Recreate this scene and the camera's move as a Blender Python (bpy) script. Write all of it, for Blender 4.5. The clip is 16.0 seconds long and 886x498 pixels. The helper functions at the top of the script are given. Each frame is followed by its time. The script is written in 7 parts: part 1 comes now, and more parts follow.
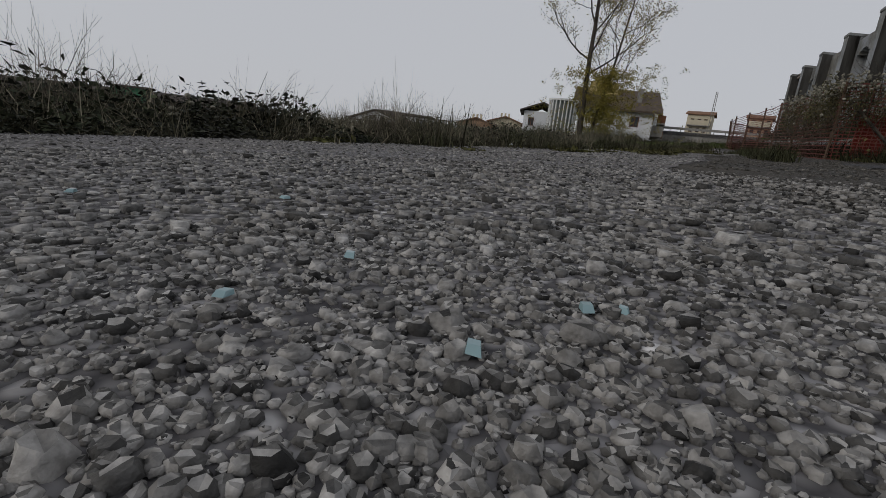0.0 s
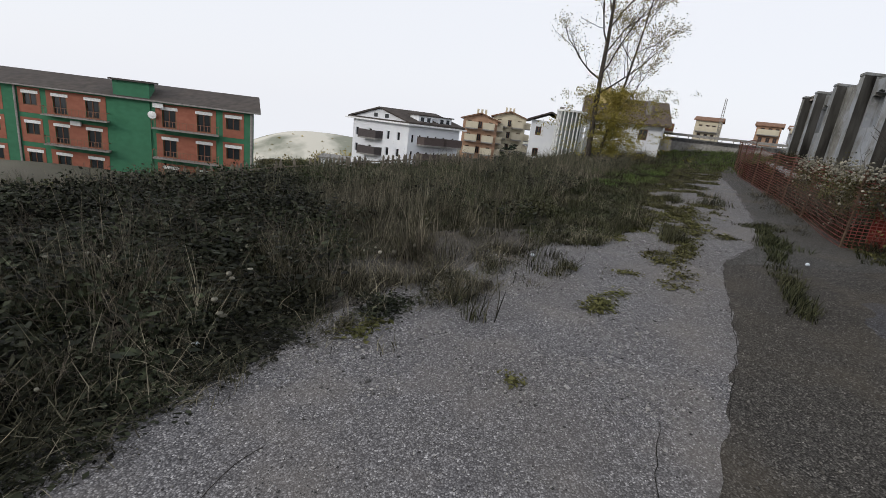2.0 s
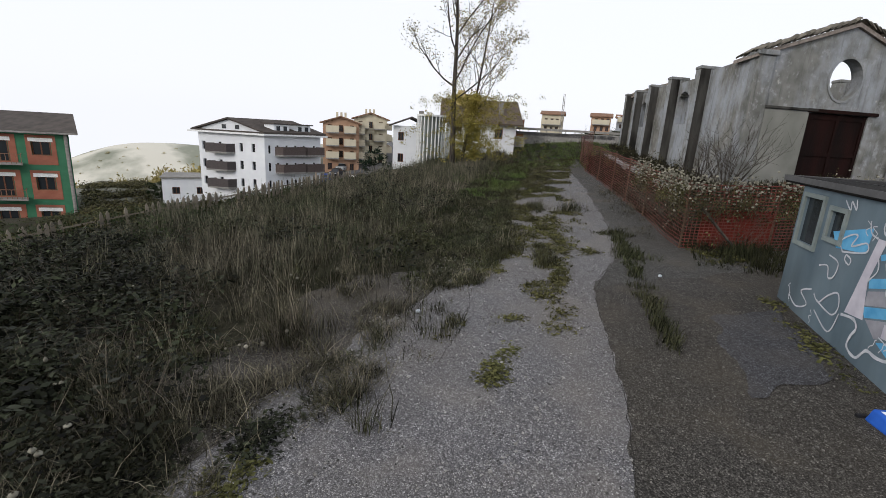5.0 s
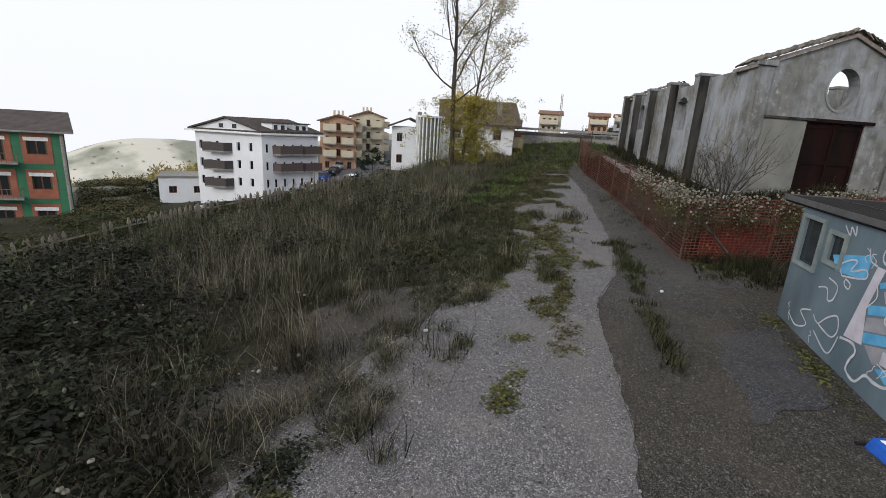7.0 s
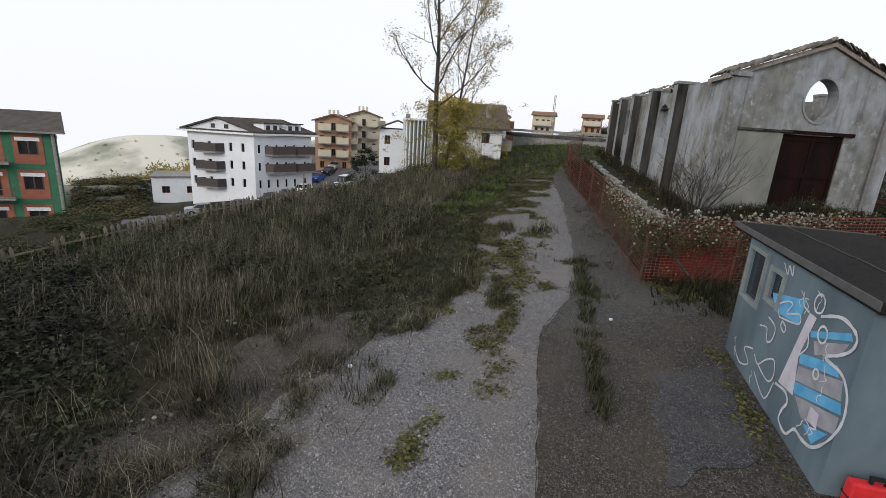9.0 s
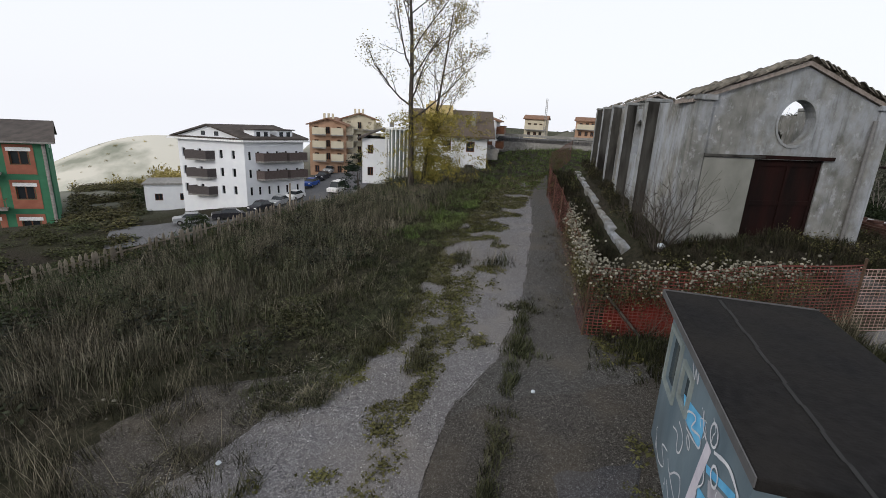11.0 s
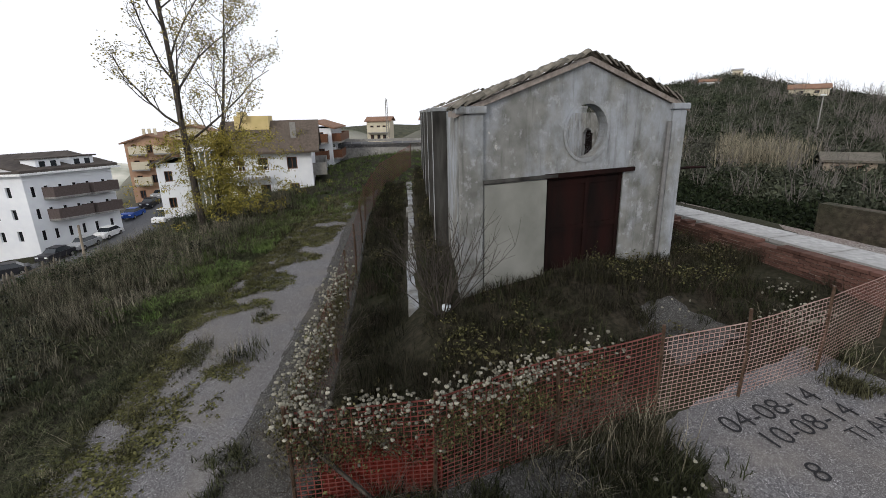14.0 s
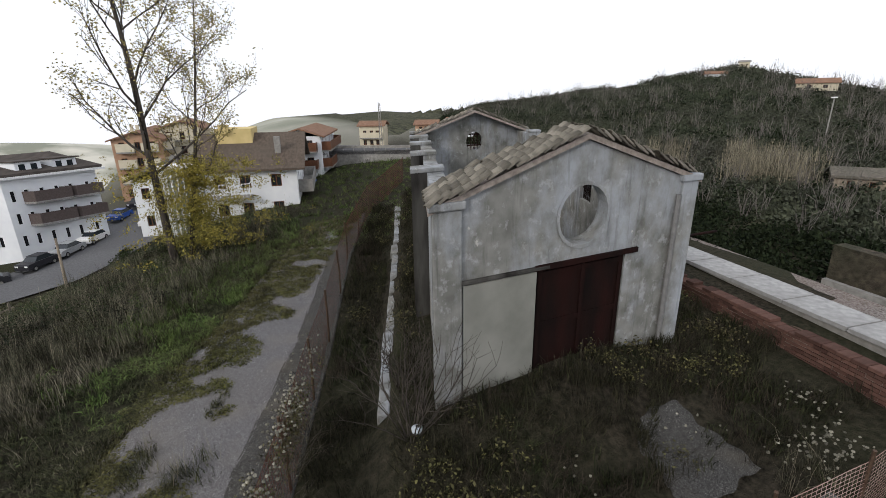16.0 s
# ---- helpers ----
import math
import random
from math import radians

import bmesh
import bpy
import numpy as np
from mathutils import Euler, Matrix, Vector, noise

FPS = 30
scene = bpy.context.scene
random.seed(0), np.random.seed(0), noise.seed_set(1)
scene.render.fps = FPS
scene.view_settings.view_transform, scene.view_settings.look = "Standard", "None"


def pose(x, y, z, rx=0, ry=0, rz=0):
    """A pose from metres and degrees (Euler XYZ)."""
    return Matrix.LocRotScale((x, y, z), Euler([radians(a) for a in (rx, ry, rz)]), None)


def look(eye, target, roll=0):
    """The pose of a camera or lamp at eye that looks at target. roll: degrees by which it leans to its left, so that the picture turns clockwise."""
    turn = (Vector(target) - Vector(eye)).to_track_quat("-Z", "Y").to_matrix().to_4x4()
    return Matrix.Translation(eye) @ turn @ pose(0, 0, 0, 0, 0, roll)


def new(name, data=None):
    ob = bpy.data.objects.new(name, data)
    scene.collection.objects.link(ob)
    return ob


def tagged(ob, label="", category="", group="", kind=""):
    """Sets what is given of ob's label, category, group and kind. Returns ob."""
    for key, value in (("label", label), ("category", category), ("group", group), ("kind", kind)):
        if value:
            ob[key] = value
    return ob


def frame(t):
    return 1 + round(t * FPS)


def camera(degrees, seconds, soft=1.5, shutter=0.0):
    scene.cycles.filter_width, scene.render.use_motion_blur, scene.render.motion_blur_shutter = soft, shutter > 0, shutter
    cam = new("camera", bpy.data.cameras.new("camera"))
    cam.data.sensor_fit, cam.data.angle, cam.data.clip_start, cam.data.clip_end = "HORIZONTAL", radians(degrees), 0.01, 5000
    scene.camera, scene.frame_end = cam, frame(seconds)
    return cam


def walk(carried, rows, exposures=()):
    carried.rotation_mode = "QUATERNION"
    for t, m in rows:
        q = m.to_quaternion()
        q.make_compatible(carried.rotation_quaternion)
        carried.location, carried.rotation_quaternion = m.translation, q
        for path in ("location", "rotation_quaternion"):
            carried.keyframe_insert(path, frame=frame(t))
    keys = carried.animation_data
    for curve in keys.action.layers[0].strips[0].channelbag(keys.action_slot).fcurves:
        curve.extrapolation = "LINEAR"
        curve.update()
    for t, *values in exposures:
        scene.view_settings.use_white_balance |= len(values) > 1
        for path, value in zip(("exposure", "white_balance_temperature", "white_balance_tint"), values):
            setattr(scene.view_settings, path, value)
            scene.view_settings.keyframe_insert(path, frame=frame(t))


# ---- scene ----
# ---------------------------------------------------------------- camera
cam = camera(87.43, 16.0, soft=0.6)
PATH = [
    (0.0, -0.000, -0.004, 0.090, 76.60, -6.30, 2.60),
    (0.5, -0.090, 0.100, 0.450, 75.90, -6.70, 2.60),
    (1.0, -0.220, 0.190, 0.930, 75.40, -6.90, 2.70),
    (1.5, -0.345, 0.260, 1.310, 74.95, -6.90, 2.75),
    (2.0, -0.482, 0.281, 1.668, 74.47, -6.80, 2.87),
    (2.5, -0.569, 0.334, 1.944, 74.27, -6.60, 2.89),
    (3.0, -0.629, 0.375, 2.127, 74.22, -6.40, 2.55),
    (3.5, -0.524, 0.637, 2.210, 74.99, -4.90, -4.85),
    (4.0, -0.438, 0.872, 2.266, 75.49, -3.17, -12.28),
    (6.5, -0.637, 0.901, 2.516, 75.16, -3.35, -14.02),
    (7.0, -0.645, 0.921, 2.649, 74.97, -3.34, -14.05),
    (7.5, -0.641, 0.939, 2.781, 74.86, -3.30, -14.08),
    (8.0, -0.421, 0.990, 2.870, 74.77, -3.32, -14.06),
    (8.5, -0.060, 1.042, 2.951, 74.71, -3.39, -13.92),
    (9.0, 0.335, 1.076, 3.033, 74.60, -3.46, -13.64),
    (11.5, 2.589, 2.060, 3.899, 73.96, -2.67, -12.68),
    (12.0, 3.481, 2.581, 3.903, 74.18, -1.22, -18.19),
    (12.5, 4.230, 2.866, 3.931, 74.36, 0.01, -22.59),
    (13.0, 4.810, 3.160, 4.006, 74.34, 1.17, -26.41),
    (13.5, 5.193, 3.424, 4.212, 74.00, 1.35, -27.31),
    (14.0, 5.501, 3.707, 4.440, 73.68, 1.23, -27.40),
    (14.5, 5.789, 4.017, 4.661, 73.39, 1.09, -27.37),
    (15.0, 6.057, 4.321, 5.002, 73.02, 0.91, -27.31),
    (15.5, 6.312, 4.609, 5.450, 72.43, 0.71, -27.26),
    (16.0, 6.609, 4.904, 5.889, 71.82, 0.67, -27.21),
]

walk(cam, [(t, pose(x, y, z, rx, ry, rz)) for t, x, y, z, rx, ry, rz in PATH],
     exposures=((0.0, -1.1), (0.5, -0.8), (1.0, -0.55), (1.5, -0.45), (2.0, -0.25), (2.5, -0.14), (9.0, -0.1), (11.5, -0.15), (12.5, -0.12), (13.5, 0.0), (16.0, 0.0)))

# ---------------------------------------------------------------- sky and sun
world = bpy.data.worlds.new("sky")
scene.world = world
world.use_nodes = True
wn = world.node_tree.nodes
sky = wn.new("ShaderNodeTexSky")
sky.sky_type, sky.sun_disc = "NISHITA", False
sky.sun_elevation, sky.sun_rotation = radians(24), radians(-121)
sky.air_density, sky.dust_density, sky.ozone_density = 1.0, 3.0, 1.0
tint = wn.new("ShaderNodeMix")
tint.data_type, tint.blend_type = "RGBA", "MIX"
tint.inputs["Factor"].default_value = 0.9
tint.inputs["B"].default_value = (9.3, 9.5, 10.1, 1)
world.node_tree.links.new(sky.outputs["Color"], tint.inputs["A"])
world.node_tree.links.new(tint.outputs["Result"], wn["Background"].inputs["Color"])
wn["Background"].inputs["Strength"].default_value = 0.12
sun = new("sun", bpy.data.lights.new("sun", "SUN"))
sun.data.energy, sun.data.angle, sun.data.color = 1.5, radians(14), (1.0, 0.945, 0.875)
sun.matrix_world = look((-50, -30, 25), (0, 0, 0))

# ---------------------------------------------------------------- materials


def mat(name, c1, c2, scale=3.0, rough=0.85, bump=0.3, c3=None, scale3=0.4, mix3=0.5, metal=0.0, bump_scale=None,
        stretch=(1, 1, 1), sharp=0.18, island=0.0, spec=0.1, random=0.0, distance=0.01):
    """Two-scale noisy surface: c1..c2 fine grain, c3 in broad patches."""
    m = bpy.data.materials.new(name)
    m.use_nodes = True
    n, l = m.node_tree.nodes, m.node_tree.links
    b = n["Principled BSDF"]
    b.inputs["Roughness"].default_value, b.inputs["Metallic"].default_value = rough, metal
    b.inputs["Specular IOR Level"].default_value = spec
    co = n.new("ShaderNodeTexCoord")
    mp = n.new("ShaderNodeMapping")
    mp.inputs["Scale"].default_value = stretch
    l.new(co.outputs["Object"], mp.inputs["Vector"])

    def noise_tex(s, detail=6.0, half=0.18):
        t = n.new("ShaderNodeTexNoise")
        t.inputs["Scale"].default_value, t.inputs["Detail"].default_value = s, detail
        l.new(mp.outputs["Vector"], t.inputs["Vector"])
        r = n.new("ShaderNodeMapRange")
        r.inputs["From Min"].default_value, r.inputs["From Max"].default_value = 0.5 - half, 0.5 + half
        l.new(t.outputs["Fac"], r.inputs["Value"])
        return r.outputs["Result"]

    def blend(fac, a, c, mode="MIX"):
        x = n.new("ShaderNodeMix")
        x.data_type, x.blend_type = "RGBA", mode
        for key, v in (("Factor", fac), ("A", a), ("B", c)):
            if isinstance(v, (tuple, float)):
                x.inputs[key].default_value = (*v, 1) if isinstance(v, tuple) else v
            else:
                l.new(v, x.inputs[key])
        return x.outputs["Result"]

    fine = noise_tex(scale)
    col = blend(fine, c1, c2)
    if c3:
        wide = noise_tex(scale3, 9.0, sharp)
        k = n.new("ShaderNodeMath")
        k.operation = "MULTIPLY"
        k.inputs[1].default_value = mix3
        l.new(wide, k.inputs[0])
        col = blend(k.outputs[0], col, c3)
    for amount, node, out in ((island, "ShaderNodeNewGeometry", "Random Per Island"), (random, "ShaderNodeObjectInfo", "Random")):
        if amount:
            g = n.new(node)
            r = n.new("ShaderNodeMapRange")
            r.inputs["To Min"].default_value, r.inputs["To Max"].default_value = 1 - amount, 1 + amount
            l.new(g.outputs[out], r.inputs["Value"])
            h = n.new("ShaderNodeHueSaturation")
            l.new(r.outputs["Result"], h.inputs["Value"])
            l.new(col, h.inputs["Color"])
            col = h.outputs["Color"]
    l.new(col, b.inputs["Base Color"])
    if bump:
        p = n.new("ShaderNodeBump")
        p.inputs["Strength"].default_value, p.inputs["Distance"].default_value = bump, distance
        l.new(noise_tex(bump_scale or scale * 4), p.inputs["Height"])
        l.new(p.outputs["Normal"], b.inputs["Normal"])
    return m


def plain(name, c, rough=0.6, metal=0.0):
    return mat(name, tuple(v * 0.85 for v in c), tuple(min(1, v * 1.12) for v in c), 9.0, rough, 0.08, metal=metal)


def glass_mat(name, c=(0.02, 0.025, 0.03)):
    m = bpy.data.materials.new(name)
    m.use_nodes = True
    b = m.node_tree.nodes["Principled BSDF"]
    b.inputs["Base Color"].default_value = (*c, 1)
    b.inputs["Roughness"].default_value = 0.12
    return m


def old_plaster(name, dark, mid, grime):
    """Lime plaster: blotchy grey coat, bluish bleached runs, flaked pale spots and black streaks under the ledges."""
    m = mat(name, dark, mid, 2.6, 0.92, 0.45, bump_scale=16)
    n, l = m.node_tree.nodes, m.node_tree.links
    b = n["Principled BSDF"]
    co = n.new("ShaderNodeTexCoord")

    def mask(scale, stretch, low, high, detail=8.0):
        mp = n.new("ShaderNodeMapping")
        mp.inputs["Scale"].default_value = stretch
        l.new(co.outputs["Object"], mp.inputs["Vector"])
        t = n.new("ShaderNodeTexNoise")
        t.inputs["Scale"].default_value, t.inputs["Detail"].default_value, t.inputs["Roughness"].default_value = scale, detail, 0.66
        l.new(mp.outputs["Vector"], t.inputs["Vector"])
        r = n.new("ShaderNodeMapRange")
        r.inputs["From Min"].default_value, r.inputs["From Max"].default_value = low, high
        l.new(t.outputs["Fac"], r.inputs["Value"])
        return r.outputs["Result"]

    col = b.inputs["Base Color"].links[0].from_socket
    for fac, amount, c in ((mask(0.75, (1, 1, 0.7), 0.45, 0.61), 0.8, (0.335, 0.36, 0.395)), (mask(5.0, (1, 1, 0.9), 0.56, 0.66), 0.5, (0.4, 0.412, 0.425)),
                           (mask(5.0, (1.2, 1.2, 0.12), 0.53, 0.7), grime, (0.05, 0.048, 0.043)), (mask(3.2, (1, 1, 1), 0.67, 0.7, 10.0), 0.85, (0.44, 0.43, 0.4))):
        k = n.new("ShaderNodeMath")
        k.operation = "MULTIPLY"
        k.inputs[1].default_value = amount
        l.new(fac, k.inputs[0])
        x = n.new("ShaderNodeMix")
        x.data_type = "RGBA"
        l.new(k.outputs[0], x.inputs["Factor"])
        l.new(col, x.inputs["A"])
        x.inputs["B"].default_value = (*c, 1)
        col = x.outputs["Result"]
    l.new(col, b.inputs["Base Color"])
    return m


M_SOIL = mat("soil", (0.075, 0.06, 0.045), (0.15, 0.125, 0.095), 6, 0.95, 0.6, (0.07, 0.08, 0.035), 0.35, 0.6, bump_scale=30, distance=0.03)
M_STONE = mat("aggregate", (0.07, 0.069, 0.068), (0.28, 0.275, 0.268), 160, 0.75, 0.5, (0.17, 0.158, 0.14), 7, 0.45, island=0.9, bump_scale=400, distance=0.001, spec=0.3)
M_DRY = mat("dry_grass", (0.019, 0.0175, 0.0115), (0.15, 0.138, 0.098), 4, 0.9, 0, (0.022, 0.023, 0.012), 0.9, 0.8, island=0.9, sharp=0.12)
M_PLATFORM = mat("bleached_concrete", (0.27, 0.27, 0.27), (0.4, 0.4, 0.395), 6, 0.9, 0.3, (0.2, 0.195, 0.19), 0.8, 0.5)
M_FRAME = mat("pale_frame_paint", (0.16, 0.2, 0.2), (0.25, 0.29, 0.28), 6, 0.6, 0.2, (0.12, 0.13, 0.13), 2.0, 0.5)
M_TARP = mat("red_tarp", (0.1, 0.014, 0.01), (0.17, 0.027, 0.018), 3, 0.6, 0.3, (0.07, 0.016, 0.012), 1.5, 0.6)
M_TALL = mat("bleached_grass", (0.028, 0.027, 0.019), (0.2, 0.182, 0.14), 4, 0.9, 0, (0.045, 0.056, 0.028), 0.5, 0.8, island=0.85, sharp=0.13)
M_STRAW = mat("straw", (0.15, 0.135, 0.1), (0.3, 0.27, 0.2), 4, 0.9, 0, (0.1, 0.09, 0.065), 0.8, 0.6, island=0.5)
M_GREEN = mat("green_grass", (0.014, 0.019, 0.009), (0.06, 0.068, 0.034), 5, 0.85, 0, (0.06, 0.055, 0.032), 0.5, 0.7, island=0.9)
M_VINE = mat("vine_leaf", (0.035, 0.036, 0.016), (0.12, 0.115, 0.045), 4, 0.7, 0, (0.05, 0.04, 0.025), 1.2, 0.7, island=0.8)
M_MOSS = mat("yellow_moss", (0.042, 0.047, 0.016), (0.105, 0.106, 0.038), 5, 0.9, 0, (0.08, 0.07, 0.035), 0.6, 0.6, island=0.6)
M_MEADOW = mat("meadow_grass", (0.045, 0.082, 0.02), (0.11, 0.155, 0.045), 5, 0.85, 0, (0.1, 0.105, 0.045), 0.5, 0.6, island=0.6)
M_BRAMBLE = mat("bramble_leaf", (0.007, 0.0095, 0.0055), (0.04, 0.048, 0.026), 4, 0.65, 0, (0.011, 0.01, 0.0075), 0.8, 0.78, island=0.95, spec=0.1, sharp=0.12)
M_DARKLEAF = mat("dark_leaf", (0.014, 0.024, 0.01), (0.04, 0.055, 0.02), 2, 0.7, 0, island=0.4)
M_STEM = mat("stem", (0.055, 0.047, 0.038), (0.135, 0.117, 0.093), 9, 0.9, 0.2)
M_SEED = mat("seed_head", (0.12, 0.115, 0.092), (0.27, 0.258, 0.21), 20, 0.95, 0.4, island=0.5)
M_YELLOW = mat("autumn_leaf", (0.2, 0.165, 0.035), (0.36, 0.295, 0.065), 3, 0.7, 0, (0.1, 0.11, 0.035), 0.6, 0.6, island=0.5)
M_BARK = mat("bark", (0.03, 0.026, 0.023), (0.09, 0.078, 0.066), 14, 0.95, 0.8, stretch=(1, 1, 0.2))
M_PLASTER = old_plaster("old_plaster", (0.13, 0.131, 0.121), (0.24, 0.241, 0.228), 0.5)
M_PIER = mat("black_streaked_plaster", (0.012, 0.011, 0.01), (0.045, 0.043, 0.04), 2.0, 0.95, 0.5, (0.13, 0.128, 0.12), 1.6, 0.5, sharp=0.1, stretch=(1.5, 1.5, 0.35))
M_PLASTER_DK = old_plaster("stained_plaster", (0.13, 0.127, 0.114), (0.25, 0.246, 0.226), 0.6)
M_PANEL = mat("panel_plaster", (0.165, 0.168, 0.15), (0.225, 0.228, 0.205), 2, 0.9, 0.25, (0.29, 0.288, 0.265), 1.4, 0.5, bump_scale=14)
M_RUST = mat("rusty_iron", (0.007, 0.0052, 0.005), (0.011, 0.0068, 0.006), 5, 0.8, 0.4, (0.024, 0.008, 0.007), 1.6, 0.6, stretch=(1, 1, 0.3), sharp=0.1, spec=0.05)
M_TILE = mat("roof_tile", (0.1, 0.09, 0.076), (0.2, 0.178, 0.15), 8, 0.95, 0.5, (0.09, 0.095, 0.075), 1.2, 0.7, random=0.45)
M_BRICK = mat("red_brick", (0.06, 0.026, 0.021), (0.11, 0.05, 0.039), 9, 0.95, 0.5, (0.1, 0.068, 0.056), 0.7, 0.6, random=0.4)
M_MORTAR = mat("mortar", (0.2, 0.17, 0.15), (0.32, 0.28, 0.25), 12, 0.95, 0.4)
M_CONC = mat("concrete", (0.2, 0.196, 0.185), (0.34, 0.33, 0.315), 5, 0.92, 0.4, (0.2, 0.19, 0.175), 0.7, 0.6)
M_NET = mat("orange_net", (0.1, 0.026, 0.021), (0.18, 0.05, 0.04), 2, 0.7, 0, (0.17, 0.085, 0.075), 0.5, 0.6)
M_NETPALE = mat("faded_net", (0.3, 0.2, 0.18), (0.42, 0.33, 0.3), 2, 0.7, 0, (0.26, 0.11, 0.085), 0.7, 0.5)
M_SHED = mat("shed_paint", (0.098, 0.14, 0.172), (0.155, 0.205, 0.238), 2.2, 0.6, 0.15, (0.05, 0.06, 0.066), 1.0, 0.6, stretch=(1, 1, 0.5))
M_FELT = mat("roof_felt", (0.006, 0.006, 0.0062), (0.014, 0.0135, 0.014), 12, 0.9, 0.4, (0.02, 0.018, 0.016), 1.6, 0.6)
M_WHITEPAINT = mat("white_spray", (0.4, 0.42, 0.46), (0.58, 0.6, 0.63), 8, 0.6, 0)
M_BLUEPAINT = mat("blue_spray", (0.07, 0.28, 0.5), (0.14, 0.4, 0.62), 6, 0.6, 0)
M_GREYPAINT = mat("grey_spray", (0.22, 0.22, 0.25), (0.34, 0.34, 0.37), 6, 0.6, 0)
M_LILAC = mat("lilac_spray", (0.42, 0.4, 0.46), (0.55, 0.53, 0.58), 6, 0.6, 0)
M_BLACK = plain("black_paint", (0.02, 0.02, 0.022), 0.7)
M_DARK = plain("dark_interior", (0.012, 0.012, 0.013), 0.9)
M_GLASS = glass_mat("window_glass")
M_BLUE = plain("blue_plastic", (0.02, 0.09, 0.4), 0.5)
M_RED = plain("red_plastic", (0.55, 0.03, 0.035), 0.5)
M_WOOD = mat("weathered_wood", (0.16, 0.13, 0.1), (0.3, 0.26, 0.21), 8, 0.9, 0.4, stretch=(1, 1, 0.15), random=0.3)
M_STEEL = mat("rail_steel", (0.08, 0.05, 0.035), (0.16, 0.11, 0.08), 20, 0.5, 0.2, metal=0.7)
M_GREENWALL = mat("green_render", (0.045, 0.16, 0.09), (0.06, 0.2, 0.115), 2, 0.85, 0.1, (0.05, 0.14, 0.085), 0.15, 0.5)
M_ORANGEWALL = mat("orange_render", (0.27, 0.1, 0.068), (0.345, 0.14, 0.095), 2, 0.85, 0.1, (0.24, 0.1, 0.07), 0.2, 0.5)
M_WHITEWALL = mat("white_render", (0.74, 0.76, 0.8), (0.82, 0.84, 0.86), 1.5, 0.85, 0.08, (0.6, 0.62, 0.66), 0.2, 0.5)
M_BROWNWALL = mat("terracotta_render", (0.34, 0.21, 0.14), (0.44, 0.29, 0.2), 1.5, 0.85, 0.1)
M_CREAM = mat("cream_render", (0.52, 0.47, 0.35), (0.62, 0.56, 0.43), 1.5, 0.85, 0.1, (0.45, 0.42, 0.34), 0.25, 0.5)
M_YELLOWWALL = mat("yellow_render", (0.5, 0.4, 0.18), (0.6, 0.48, 0.24), 1.5, 0.85, 0.1)
M_ROOFDK = mat("dark_roof", (0.055, 0.047, 0.043), (0.1, 0.085, 0.075), 3, 0.9, 0.3, (0.075, 0.07, 0.068), 0.3, 0.6, stretch=(1, 0.3, 1))
M_ROOFBROWN = mat("brown_roof", (0.07, 0.055, 0.044), (0.13, 0.1, 0.08), 6, 0.9, 0.5, (0.1, 0.085, 0.07), 0.5, 0.6, stretch=(1, 0.3, 1))
M_ROOFRED = mat("tiled_roof", (0.16, 0.09, 0.06), (0.26, 0.16, 0.11), 4, 0.9, 0.4)
M_SHUTTER = plain("white_shutter", (0.75, 0.76, 0.76), 0.6)
M_WOODFRAME = plain("brown_joinery", (0.13, 0.06, 0.035), 0.6)
M_ROAD = mat("road_asphalt", (0.1, 0.1, 0.105), (0.15, 0.15, 0.155), 8, 0.9, 0.3, (0.085, 0.085, 0.09), 0.2, 0.5)
M_BALLAST = mat("ballast", (0.12, 0.1, 0.09), (0.4, 0.37, 0.35), 22, 0.95, 0.9, (0.2, 0.13, 0.1), 0.5, 0.5, bump_scale=30, distance=0.05)
M_RUSTBALLAST = mat("rusty_ballast", (0.1, 0.06, 0.05), (0.26, 0.15, 0.12), 20, 0.95, 0.9, (0.14, 0.08, 0.06), 0.5, 0.5, bump_scale=30, distance=0.05)
M_OLDSTONE = mat("mossy_rubble", (0.035, 0.03, 0.024), (0.1, 0.083, 0.064), 5, 0.95, 0.8, (0.03, 0.036, 0.02), 0.9, 0.6, distance=0.03)
M_DIRTYCHIP = mat("dirty_chip", (0.05, 0.047, 0.042), (0.16, 0.152, 0.14), 160, 0.8, 0.3, island=0.6, bump_scale=300, distance=0.001)
M_STONEWALL = mat("rubble_stone", (0.18, 0.15, 0.12), (0.34, 0.29, 0.23), 5, 0.95, 0.7, random=0.3, distance=0.03)


